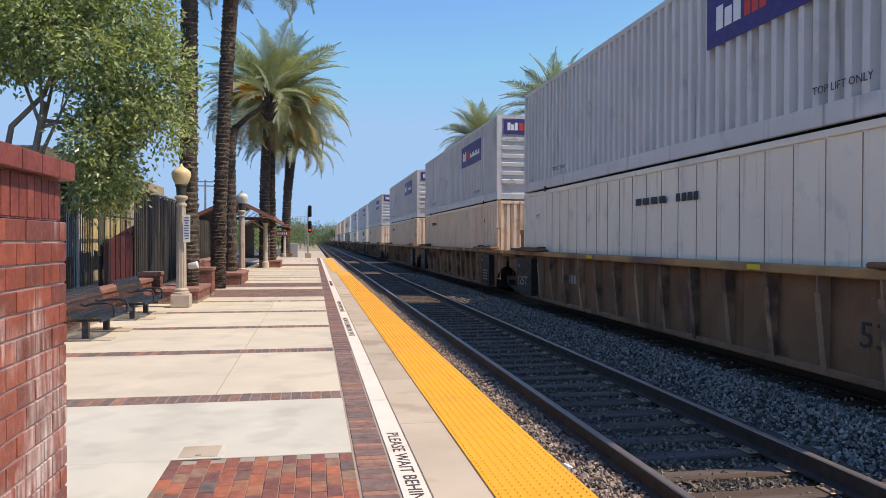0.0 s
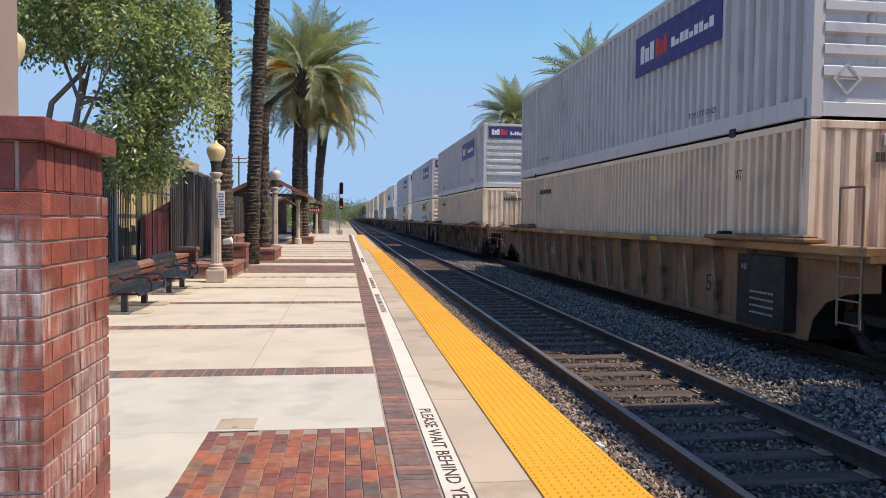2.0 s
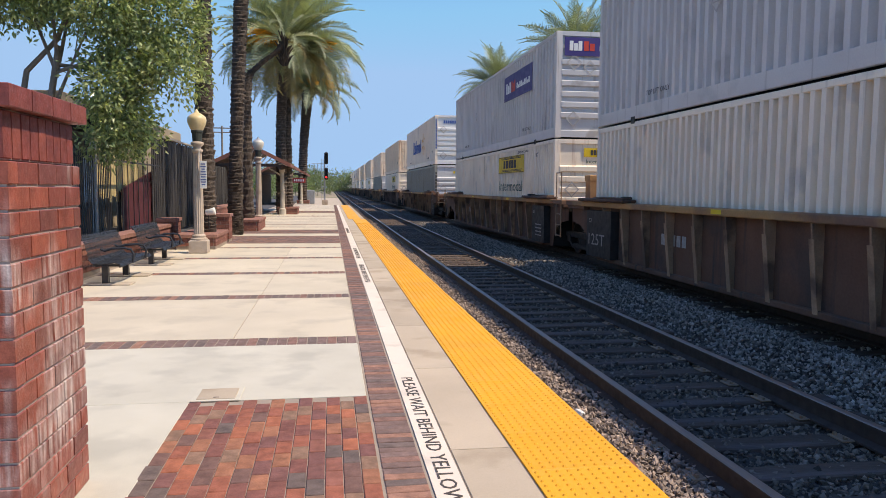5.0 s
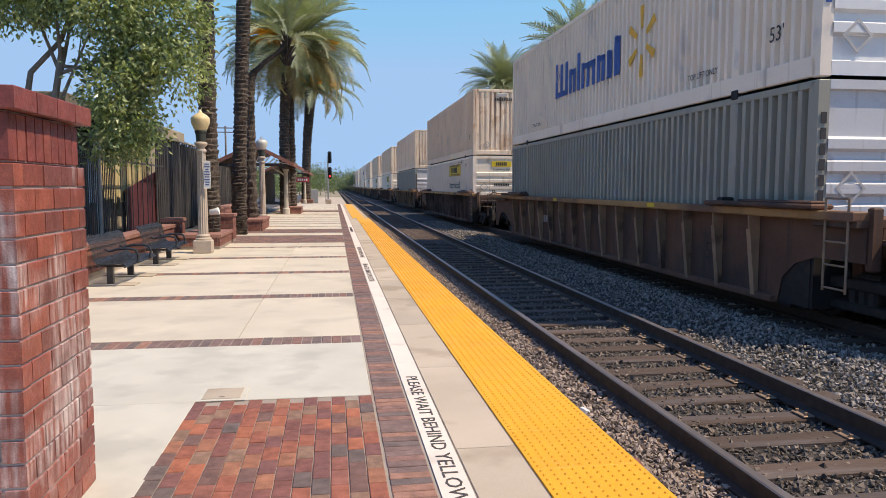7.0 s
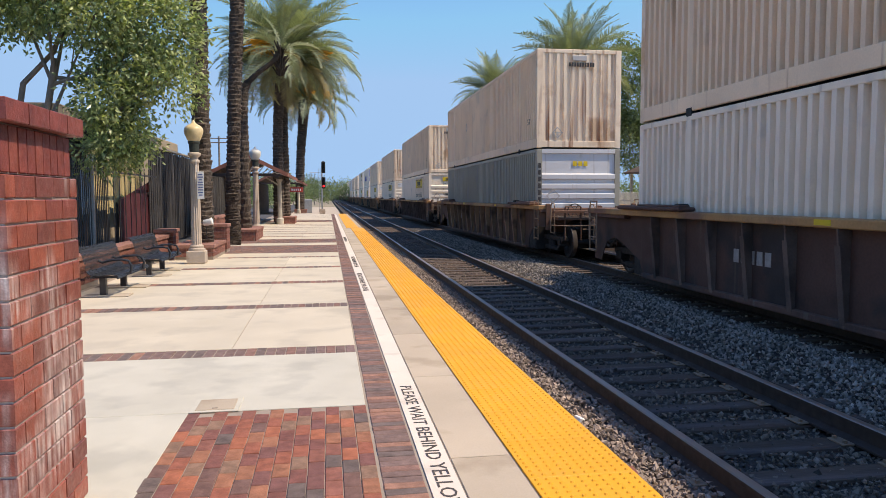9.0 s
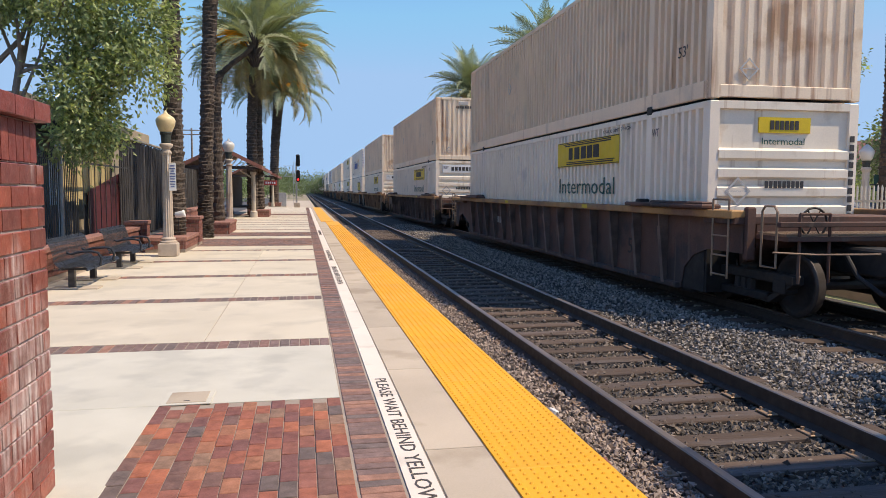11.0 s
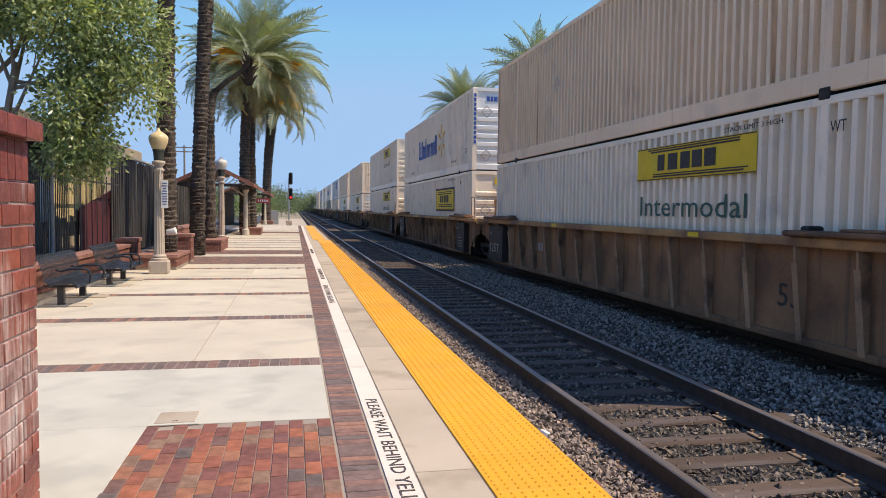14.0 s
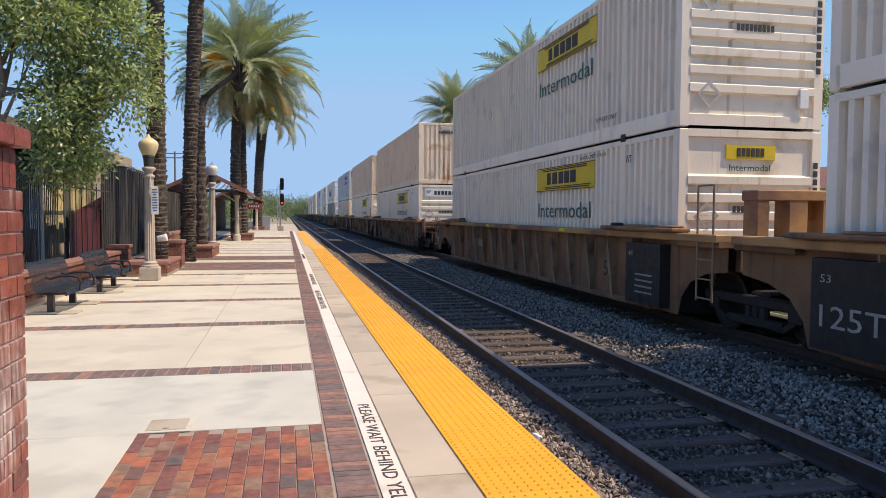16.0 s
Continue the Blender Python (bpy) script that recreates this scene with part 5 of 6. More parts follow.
# ---- low wall, planters ----
def brick_wall(name, x0, y0, x1, y1, h, label, category, cap=True):
    """A low wall or planter of real courses, with a cap course."""
    w = thing(name, label, category, (0, 0, 0))
    part("mortar_core", box("mortar_core", (x0 + 0.01, y0 + 0.01, -0.02, x1 - 0.01, y1 - 0.01, h - 0.06), MORTAR), w)
    c = 0.1016
    s = Shape()
    n = int((h - 0.09) / c)
    for k in range(n):
        z = h - 0.09 - (k + 1) * c
        for face in range(3):
            if face == 0:
                y = y0 - (0.1 if k % 2 else 0)
                while y < y1:
                    a, b = max(y, y0), min(y + 0.3, y1)
                    if b - a > 0.03:
                        s.box(x1 - 0.05, a + 0.005, max(z, -0.01) + 0.005, x1, b - 0.005, z + c - 0.005)
                    y += 0.3
            else:
                x = x0 - (0.1 if k % 2 else 0)
                while x < x1 - 0.05:
                    a, b = max(x, x0), min(x + 0.3, x1 - 0.052)
                    if b - a > 0.03:
                        ya = y0 if face == 1 else y1 - 0.05
                        s.box(a + 0.005, ya, max(z, -0.01) + 0.005, b - 0.005, ya + 0.05, z + c - 0.005)
                    x += 0.3
    tagged(part("brickwork", s.made("brickwork", WALL_BRICK), w), kind="stuff")
    if cap:
        q = Shape()
        n = max(int((y1 - y0) / 0.31), 1)
        d = (y1 - y0 + 0.06) / n
        for i in range(n):
            q.box(x0 - 0.03, y0 - 0.03 + i * d + 0.004, h - 0.085, x1 + 0.03, y0 - 0.03 + (i + 1) * d - 0.004, h, bevel=0.006)
        tagged(part("cap_course", q.made("cap_course", CAP_BRICK), w, "paler brick cap course"), kind="stuff")
    return w


brick_wall("low_wall", -4.6, -1.0, -4.3, 14.2, 0.57, "low red brick wall with a paler cap behind the benches", "wall")
brick_wall("wall_pier", -4.65, 14.2, -4.2, 14.9, 0.7, "square brick pier ending the low wall", "pier")
brick_wall("planter", -3.95, 12.95, -3.02, 15.0, 0.37, "square brick planter round a palm trunk", "planter")
brick_wall("wall_pier", -3.75, 15.35, -3.02, 16.0, 0.78, "brick pier between planters", "pier")
brick_wall("planter", -4.3, 20.4, -2.72, 23.1, 0.4, "long brick planter round a palm trunk", "planter")
brick_wall("low_wall", -4.9, 23.1, -4.5, 33.5, 0.75, "low red brick wall beside the shelter", "wall")
brick_wall("planter", -3.2, 36.2, -2.1, 38.4, 0.4, "brick planter round two palm trunks", "planter")
brick_wall("planter", -3.3, 62.2, -2.2, 64.0, 0.35, "far brick planter round a palm trunk", "planter")


# ---- benches ----
def bench(y):
    """A six-foot bench of bent steel straps. Its origin is on the ground at the middle of its front."""
    b = thing("platform_bench", "black metal strap bench with looped arm rests", "bench", (-3.4, y, 0), "benches along the wall")
    prof_b = [(x, z * 0.8) for x, z in [(0.0, 0.37), (-0.03, 0.42), (-0.1, 0.44), (-0.3, 0.415), (-0.42, 0.43), (-0.47, 0.5), (-0.49, 0.65), (-0.52, 0.8), (-0.56, 0.9), (-0.61, 0.94), (-0.66, 0.93)]]
    s = Shape()
    k = len(prof_b)
    v = []
    for dy in (-0.015, 0.015):
        for t in (0, 0.009):
            v += [(x, dy, z + t) for x, z in prof_b]
    f = []
    for i in range(k - 1):
        f += [(i, i + 1, 2 * k + i + 1, 2 * k + i), (k + i, 3 * k + i, 3 * k + i + 1, k + i + 1), (i, k + i, k + i + 1, i + 1), (2 * k + i, 2 * k + i + 1, 3 * k + i + 1, 3 * k + i)]
    strap = s.add(v, f).made("strap", IRON)
    L = 0.95
    for i in range(40):
        part("strap", strap, b, m=pose(0, -L + 0.03 + i * (2 * L - 0.06) / 39, 0))
    for x, z in ((-0.02, 0.302), (-0.4, 0.32), (-0.56, 0.705)):
        part("cross_tube", Shape().tube([(x, -L, z), (x, L, z)], 0.016, 8).made("cross_tube", IRON), b)
    arm = Shape().tube([(0.0, 0, 0.3), (0.02, 0, 0.43), (-0.02, 0, 0.51), (-0.12, 0, 0.535), (-0.3, 0, 0.525), (-0.42, 0, 0.49), (-0.485, 0, 0.52)], 0.02, 8).made("arm_rest", IRON)
    leg = Shape().box(-0.33, -0.045, 0.0, -0.24, 0.045, 0.3, bevel=0.01).box(-0.46, -0.03, 0.28, -0.04, 0.03, 0.315).made("leg_frame", IRON)
    pad = Shape().box(-0.34, -0.16, 0.0, 0.34, 0.16, 0.02, bevel=0.005).made("foot_pad", EDGE_CONCRETE)
    for yy in (-0.3, 0.5):
        part("arm_rest", arm, b, "looped tube arm rest", pose(0, yy, 0))
    for yy in (-0.68, 0.45):
        part("foot_pad", pad, b, m=pose(-0.25, yy, 0))
        part("leg_frame", leg, b, m=pose(-0.02, yy, 0))
    return b


b1 = bench(7.25)
copy_thing(b1, pose(-3.4, 10.15, 0))
copy_thing(b1, pose(-3.6, 31.2, 0))


# ---- palms ----
def frond_mesh(seed, length, droop, mat):
    """One feather frond: a curved midrib along +x with narrow leaflets on both sides."""
    r = np.random.default_rng(seed)
    s = Shape()
    n = 100
    pts = []
    ang, p = radians(38), Vector((0, 0, 0))
    for i in range(n + 1):
        pts.append(p.copy())
        p = p + Vector((math.cos(ang), 0, math.sin(ang))) * length / n
        ang -= droop / n * (0.5 + 1.2 * i / n)
    s.tube(pts[::10] + [pts[-1]], [0.03 * (1 - 0.85 * j / 11) for j in range(len(pts[::10]) + 1)], 4, cap=False)
    for i in range(10, n):
        u = i / n
        ll = length * 0.17 * (math.sin(math.pi * min(1, 0.15 + u * 0.95)) ** 0.6 + 0.12)
        d = (pts[i + 1] - pts[i]).normalized()
        for side in (-1, 1):
            tilt = r.uniform(0.1, 0.75)
            w = (Vector((0, side, 0)) * math.cos(tilt) + Vector((-d.z, 0, d.x)) * math.sin(tilt) * 0.8 + d * r.uniform(0.5, 0.95)).normalized()
            tip = pts[i] + w * ll * r.uniform(0.8, 1.1) + Vector((0, 0, -0.09 * ll))
            mid = pts[i] + w * ll * 0.5
            h = d * 0.0105 * max(length / 3, 0.7)
            s.add([pts[i] - h, pts[i] + h, mid + h * 1.2, tip, mid - h * 1.2], [(0, 1, 2, 4), (4, 2, 3)])
    return s.made("frond", mat)


FRONDS = [frond_mesh(11 + i, 3.7, d, FROND) for i, d in enumerate((0.65, 0.95, 1.3, 1.65))]
DRY = [frond_mesh(31 + i, 3.2, d, FROND_DRY) for i, d in enumerate((1.6, 2.3))]


def palm(points, radii, label, size=1.0, count=56, fruit=False, seed=1, clumps=1):
    r = np.random.default_rng(seed)
    base = Vector(points[0])
    tree = thing("palm_tree", label, "palm tree", base, "palm trees")
    pts = [Vector(p) - base for p in points]
    s = Shape()
    total = sum((pts[i + 1] - pts[i]).length for i in range(len(pts) - 1))
    rings = int(total / 0.055)
    sides = 13
    v, f = [], []
    for k in range(rings + 1):
        u = k / rings * (len(pts) - 1)
        i = min(int(u), len(pts) - 2)
        t = u - i
        p0, p1, p2, p3 = pts[max(i - 1, 0)], pts[i], pts[i + 1], pts[min(i + 2, len(pts) - 1)]
        c = 0.5 * ((2 * p1) + (p2 - p0) * t + (2 * p0 - 5 * p1 + 4 * p2 - p3) * t * t + (3 * p1 - p0 - 3 * p2 + p3) * t * t * t)
        rad = np.interp(k / rings, np.linspace(0, 1, len(radii)), radii)
        for q in range(sides):
            w = 2 * math.pi * (q + 0.5 * (k // 2 % 2)) / sides
            rr = rad * ((1.07 if k % 2 else 0.93) + r.uniform(-0.09, 0.12))
            v.append((c.x + rr * math.cos(w), c.y + rr * math.sin(w), c.z + (0.022 if k % 2 else -0.006) + r.uniform(-0.022, 0.022)))
    for k in range(rings):
        for q in range(sides):
            f.append((k * sides + q, k * sides + (q + 1) % sides, (k + 1) * sides + (q + 1) % sides, (k + 1) * sides + q))
    s.add(v, f)
    # hanging frond stubs under the crown
    top = pts[-1]
    for k in range(60):
        w, h = r.uniform(0, 6.28), r.uniform(0.0, 0.9)
        a = top + Vector((math.cos(w), math.sin(w), 0)) * radii[-1] * 0.8 + Vector((0, 0, -h))
        s.tube([a, a + Vector((math.cos(w) * 0.22, math.sin(w) * 0.22, 0.3)) * r.uniform(0.7, 1.3)], [0.045, 0.02], 4)
    part("trunk", s.made("trunk", PALM_BARK), tree, "dark ringed trunk with old frond scars")
    for k in range(count):
        e = k / count
        w = k * 2.39996 + r.uniform(-0.2, 0.2)
        pitch = 42 - 88 * e ** 0.85 + r.uniform(-8, 8)
        dry = e > 0.86
        me = DRY[k % 2] if dry else FRONDS[min(int(e * 4.3), 3)]
        sc = size * r.uniform(0.85, 1.1)
        m = Matrix.Translation(top + Vector((0, 0, 0.25 - 0.35 * e)) * size) @ Matrix.Rotation(w, 4, "Z") @ Matrix.Rotation(radians(-pitch), 4, "Y") @ Matrix.Rotation(r.uniform(-0.5, 0.5), 4, "X") @ Matrix.Diagonal((sc, sc, sc, 1))
        part("frond", me, tree, m=m)
    if fruit:
        for k in range(9):
            w = r.uniform(0, 6.28)
            q = Shape()
            for j in range(26):
                a = top + Vector((0, 0, 0.2))
                o = Vector((math.cos(w + r.uniform(-0.25, 0.25)), math.sin(w + r.uniform(-0.25, 0.25)), 0))
                q.tube([a, a + o * 1.3 + Vector((0, 0, 0.7 + r.uniform(-0.1, 0.1))), a + o * (2.2 + r.uniform(-0.3, 0.5)) + Vector((0, 0, 0.35 + r.uniform(-0.5, 0.2)))], [0.03, 0.028, 0.05], 3)
            part("fruit_stalk", q.made("fruit_stalk", FRUIT), tree, "orange date fruit stalks")
    return tree


palm([(-3.4, 14.0, 0.1), (-3.4, 14.0, 4), (-3.38, 14.0, 8), (-3.36, 14.0, 11.3)], (0.25, 0.21, 0.2, 0.22), "tall palm with a dark ringed trunk in a square planter", 1.2, 60, seed=2)
palm([(-3.27, 18.6, -0.02), (-3.22, 18.6, 2), (-3.07, 18.6, 5.5), (-2.9, 18.6, 8.6), (-2.7, 18.6, 11.6)], (0.25, 0.205, 0.215, 0.25), "tall leaning palm rising straight from the paving", 1.2, 60, seed=3)
palm([(-3.23, 22.0, 0.1), (-3.24, 22.0, 3), (-3.2, 22.0, 5.2), (-2.85, 22.0, 5.8), (-2.13, 22.0, 6.4), (-1.9, 22.2, 6.8)], (0.22, 0.18, 0.17, 0.13, 0.11, 0.1), "bent palm leaning out over the platform", 0.5, 14, seed=4)
palm([(-3.0, 36.8, 0.1), (-2.98, 36.8, 5), (-2.8, 36.8, 7.5), (-2.5, 36.8, 9.1)], (0.3, 0.27, 0.29, 0.34), "date palm with a broad crown and orange fruit", 1.35, 96, True, 5)
palm([(-2.68, 37.6, 0.1), (-2.72, 37.6, 5), (-2.66, 37.6, 7.6), (-2.45, 37.6, 9.0)], (0.3, 0.26, 0.26, 0.3), "date palm standing close beside its twin", 1.05, 44, True, 6)
palm([(-2.85, 63.2, 0.1), (-2.7, 63.2, 5), (-2.45, 63.2, 8), (-2.2, 63.2, 10.4)], (0.42, 0.38, 0.42, 0.52), "far date palm with drooping fronds", 1.35, 70, True, 7)
palm([(16.5, 66.0, -0.3), (16.5, 66, 6), (16.4, 66, 11.1)], (0.35, 0.3, 0.32), "palm beyond the tracks with a round crown", 1.3, 84, seed=8)
palm([(16.5, 43.0, -0.3), (16.5, 43, 6), (16.4, 43, 9.9)], (0.35, 0.3, 0.32), "palm beyond the tracks with feathery fronds", 1.3, 84, seed=9)


palm([(19.0, 15.9, -0.3), (19.0, 15.9, 5), (18.95, 15.9, 9), (19.0, 15.9, 13.0)], (0.3, 0.25, 0.25, 0.28), "tall palm with a dark trunk in the street garden", 1.0, 40, seed=12)


# ---- broadleaf trees ----
def leaf_cloud(name, lobes, count, size, mat, seed, parent, label=""):
    """Leaves in tufts at twig ends spread through uneven lobes, with gaps between."""
    r = np.random.default_rng(seed)
    w = np.array([l[3] * l[4] * l[5] for l in lobes]) ** 0.7
    idx = r.choice(len(lobes), count // 22, p=w / w.sum())
    L = np.array(lobes)[idx]
    d = r.normal(size=(len(idx), 3))
    d /= np.linalg.norm(d, axis=1, keepdims=True)
    tuft = L[:, :3] + d * L[:, 3:6] * (r.uniform(0.2, 1.05, (len(idx), 1)) ** 0.5)
    out = d + np.array([0, 0, 0.1])
    c = np.repeat(tuft, 22, 0) + r.normal(scale=size * 1.25, size=(len(idx) * 22, 3))
    n = len(c)
    ax = np.repeat(out, 22, 0) + r.normal(scale=0.75, size=(n, 3)) + np.array([0, 0, -0.45])
    ax /= np.linalg.norm(ax, axis=1, keepdims=True)
    sd = np.cross(ax, r.normal(size=(n, 3)))
    sd /= np.linalg.norm(sd, axis=1, keepdims=True)
    nm = np.cross(ax, sd)
    ln = size * r.uniform(0.7, 1.25, (n, 1))
    wd = ln * 0.235
    v = np.stack([c, c + ax * ln * 0.45 + sd * wd + nm * wd * 0.35, c + ax * ln, c + ax * ln * 0.45 - sd * wd + nm * wd * 0.35, c + ax * ln * 0.5], 1).reshape(-1, 3)
    k = 5 * np.arange(n)[:, None]
    f = np.concatenate([k + np.array([[0, 1, 4]]), k + np.array([[1, 2, 4]]), k + np.array([[2, 3, 4]]), k + np.array([[3, 0, 4]])], 0)
    me = bpy.data.meshes.new(name)
    me.from_pydata(v.tolist(), [], f.tolist())
    me.materials.append(mat)
    return part(name, me, parent, label)


def branchy(parent, base, top, lobes, r0, seed, mat=BARK):
    r = np.random.default_rng(seed)
    s = Shape()
    base, top = Vector(base), Vector(top)
    mid = (base + top) / 2 + Vector((r.uniform(-0.15, 0.15), r.uniform(-0.15, 0.15), 0))
    s.tube([base, base * 0.7 + mid * 0.3, mid, top], [r0 * 1.25, r0, r0 * 0.85, r0 * 0.7], 10)
    for l in lobes:
        e = Vector(l[:3])
        a = base.lerp(top, r.uniform(0.65, 1.0))
        m = a.lerp(e, 0.5) + Vector((r.uniform(-0.25, 0.25), r.uniform(-0.25, 0.25), -0.15))
        s.tube([a, m, e], [r0 * 0.5, r0 * 0.33, r0 * 0.12], 7)
        for k in range(3):
            b = m.lerp(e, r.uniform(0, 0.8))
            t = e + Vector((r.uniform(-1, 1) * l[3], r.uniform(-1, 1) * l[4], r.uniform(-0.8, 0.8) * l[5])) * 0.8
            s.tube([b, b.lerp(t, 0.5) + Vector((0, 0, 0.08)), t], [r0 * 0.18, r0 * 0.1, r0 * 0.04], 5)
    part("trunk", s.made("trunk", mat), parent, "forked grey brown trunk and limbs")


t1 = thing("shade_tree", "leafy shade tree with glossy drooping leaves", "tree", (-6.6, 10.5, 0))
LOBES = [(-1.5, 0.0, 5.2, 0.9, 0.9, 0.8), (1.0, -0.2, 5.6, 1.0, 1.0, 0.8), (0.0, 0.4, 6.0, 1.1, 1.0, 0.7), (2.9, 0.2, 4.9, 0.95, 0.9, 0.95), (3.2, 0.0, 3.95, 0.6, 0.7, 0.65), (2.3, 0.3, 4.2, 0.75, 0.8, 0.75), (1.9, -0.4, 5.1, 0.7, 0.7, 0.7),
         (2.0, -0.1, 3.5, 0.7, 0.8, 0.75), (2.2, 0.0, 2.85, 0.7, 0.7, 0.6), (1.9, 0.1, 2.35, 0.5, 0.6, 0.4), (-0.9, 0.2, 6.8, 1.5, 1.3, 1.0), (1.2, 0.4, 6.9, 1.5, 1.3, 1.0), (2.4, 0.4, 6.2, 1.0, 1.0, 0.9), (-2.6, 0.2, 5.6, 1.2, 1.2, 1.2), (0.3, -0.2, 5.05, 0.8, 0.8, 0.42), (-0.7, -0.2, 4.95, 0.7, 0.7, 0.5)]
branchy(t1, (0.55, 0, 0), (1.0, 0, 4.3), LOBES[1:7] + LOBES[11:12], 0.085, 3)
stem = Shape().tube([(0.45, 0.1, 0), (0.1, 0.1, 2.4), (0.35, 0.1, 3.8), (0.95, 0.1, 4.45), (1.3, 0.1, 5.4)], [0.09, 0.075, 0.06, 0.05, 0.035], 8)
part("second_stem", stem.made("second_stem", BARK), t1, "pale grey leaning second stem")
leaf_cloud("foliage", LOBES, 25000, 0.12, LEAF, 5, t1)
leaf_cloud("young_foliage", LOBES, 27000, 0.12, LEAF_LIGHT, 6, t1, "yellow green young leaves")

t2 = thing("street_tree", "large dark green street tree beyond the picket fence", "tree", (18.5, 24.5, -0.28))
LOBES2 = [(0.6, 0, 6, 1.9, 2.0, 1.6), (2.2, -0.8, 7, 1.7, 1.8, 1.5), (-0.3, 0.5, 8.2, 1.7, 1.8, 1.5), (1.4, 0.2, 10, 1.8, 2.0, 1.6), (3.2, 0.2, 5.3, 1.2, 1.4, 1.0), (-0.4, -0.6, 4.8, 1.1, 1.3, 0.9), (2.0, 0.6, 4.3, 1.1, 1.2, 0.7), (3.1, -0.4, 8.9, 1.4, 1.6, 1.3), (0.6, 0, 12, 1.5, 1.6, 1.5), (4.4, -0.6, 7.2, 1.0, 1.1, 0.8), (5.2, -0.5, 7.6, 0.6, 0.8, 0.5), (4.0, -0.4, 5.9, 0.8, 1.0, 0.7), (-1.2, 0.6, 6.4, 1.1, 1.2, 1.2)]
branchy(t2, (0, 0, 0), (0.6, 0, 3.6), LOBES2, 0.26, 8)
leaf_cloud("foliage", LOBES2, 26000, 0.17, LEAF_DARK, 9, t2)
leaf_cloud("young_foliage", LOBES2, 20000, 0.17, LEAF_LIGHT, 10, t2)


def bush(name, label, at, lobes, count, size, mat, seed):
    t = thing(name, label, "bush" if "bush" in name else "tree", at)
    branchy(t, (0, 0, 0), (0, 0, lobes[0][2] * 0.5), lobes[:3], 0.08, seed)
    leaf_cloud("foliage", lobes, count, size, mat, seed, t)


bush("bush", "yellow green bush behind the picket fence", (21.0, 22.5, -0.28), [(0, 0, 1.8, 1.6, 1.6, 1.2), (1.8, -0.6, 1.7, 1.3, 1.3, 1.1), (-1.2, 1.6, 1.6, 1.1, 1.1, 1.0), (3.2, -2, 2.0, 1.2, 1.2, 1.2)], 9000, 0.15, LEAF_LIGHT, 21)
bush("bush", "yellow green bush near the pavilion", (19.5, 33.0, -0.28), [(0, 0, 1.6, 1.3, 1.3, 1.2), (0.8, 1.8, 1.8, 1.2, 1.2, 1.2)], 4000, 0.16, LEAF_LIGHT, 22)
bush("street_tree", "round green tree in the street garden", (24.0, 19.0, -0.28), [(0, 0, 4.2, 2.0, 2.0, 1.7), (1.8, 0.4, 5.0, 1.7, 1.7, 1.5), (-1.3, 0.4, 3.3, 1.5, 1.5, 1.2)], 8000, 0.2, LEAF_DARK, 23)
bush("street_tree", "tall green tree standing behind the palms across the tracks", (22.0, 46.0, -0.28), [(0, 0, 5.5, 2.2, 2.2, 2.0), (0.6, 0.4, 8.6, 2.1, 2.1, 1.9), (-0.5, 0, 11.4, 1.7, 1.7, 1.7), (1.8, 0.2, 6.6, 1.6, 1.6, 1.5), (-1.4, 0.3, 7.4, 1.4, 1.4, 1.3)], 16000, 0.24, LEAF_DARK, 26)
bush("street_tree", "tall pale green tree beside the street", (21.5, 36.0, -0.28), [(0, 0, 4.8, 2.0, 2.0, 1.7), (0.8, 0.4, 7.4, 1.9, 1.9, 1.7), (-0.4, 0, 9.8, 1.6, 1.6, 1.5), (1.9, 0.2, 5.6, 1.5, 1.5, 1.3), (-1.3, 0.3, 6.4, 1.3, 1.3, 1.2)], 16000, 0.2, LEAF, 27)
bush("hedge_bush", "dark green bush along the street garden", (25.0, 28.0, -0.28), [(0, 0, 1.5, 2.0, 2.6, 1.5), (0.5, 3.2, 1.6, 1.8, 2.2, 1.6), (0, -3.2, 1.4, 1.8, 2.2, 1.4)], 8000, 0.19, LEAF_DARK, 24)
bush("hedge_bush", "dark green bush behind the pavilion", (29.0, 45.0, -0.28), [(0, 0, 2.2, 2.6, 3.6, 2.2), (0.5, 5.2, 2.6, 2.8, 3.2, 2.4), (0, -5.2, 2.4, 2.8, 3.2, 2.4)], 9000, 0.24, LEAF_DARK, 25)
for k, (x, y, h) in enumerate(((-9, 92, 4.5), (-14, 110, 6), (-6.5, 128, 5), (-20, 125, 7), (-11, 150, 7.5), (-3.5, 175, 7), (-17, 185, 9), (3, 210, 7), (8, 235, 8), (-8, 240, 9), (-26, 150, 8))):
    lob = [(0, 0, h * 0.6, h * 0.5, h * 0.5, h * 0.36), (h * 0.35, 0.4, h * 0.45, h * 0.35, h * 0.35, h * 0.3), (-h * 0.4, 0, h * 0.5, h * 0.36, h * 0.36, h * 0.3)]
    bush("roadside_tree", "distant round green tree beside the line", (x, y, -0.6), lob, 2600, h * 0.06, LEAF_DARK if k % 2 else LEAF, 40 + k)
r_f = np.random.default_rng(77)
fl = [(x, 330 + r_f.uniform(-30, 80), r_f.uniform(2.5, 5), r_f.uniform(6, 10), 5, r_f.uniform(3, 5.5)) for x in np.linspace(-330, 260, 70)]
woods = thing("far_woods", "low line of distant green trees on the horizon", "trees", (0, 0, -0.6), kind="stuff")
leaf_cloud("foliage", fl, 30000, 1.3, LEAF_DARK, 78, woods)


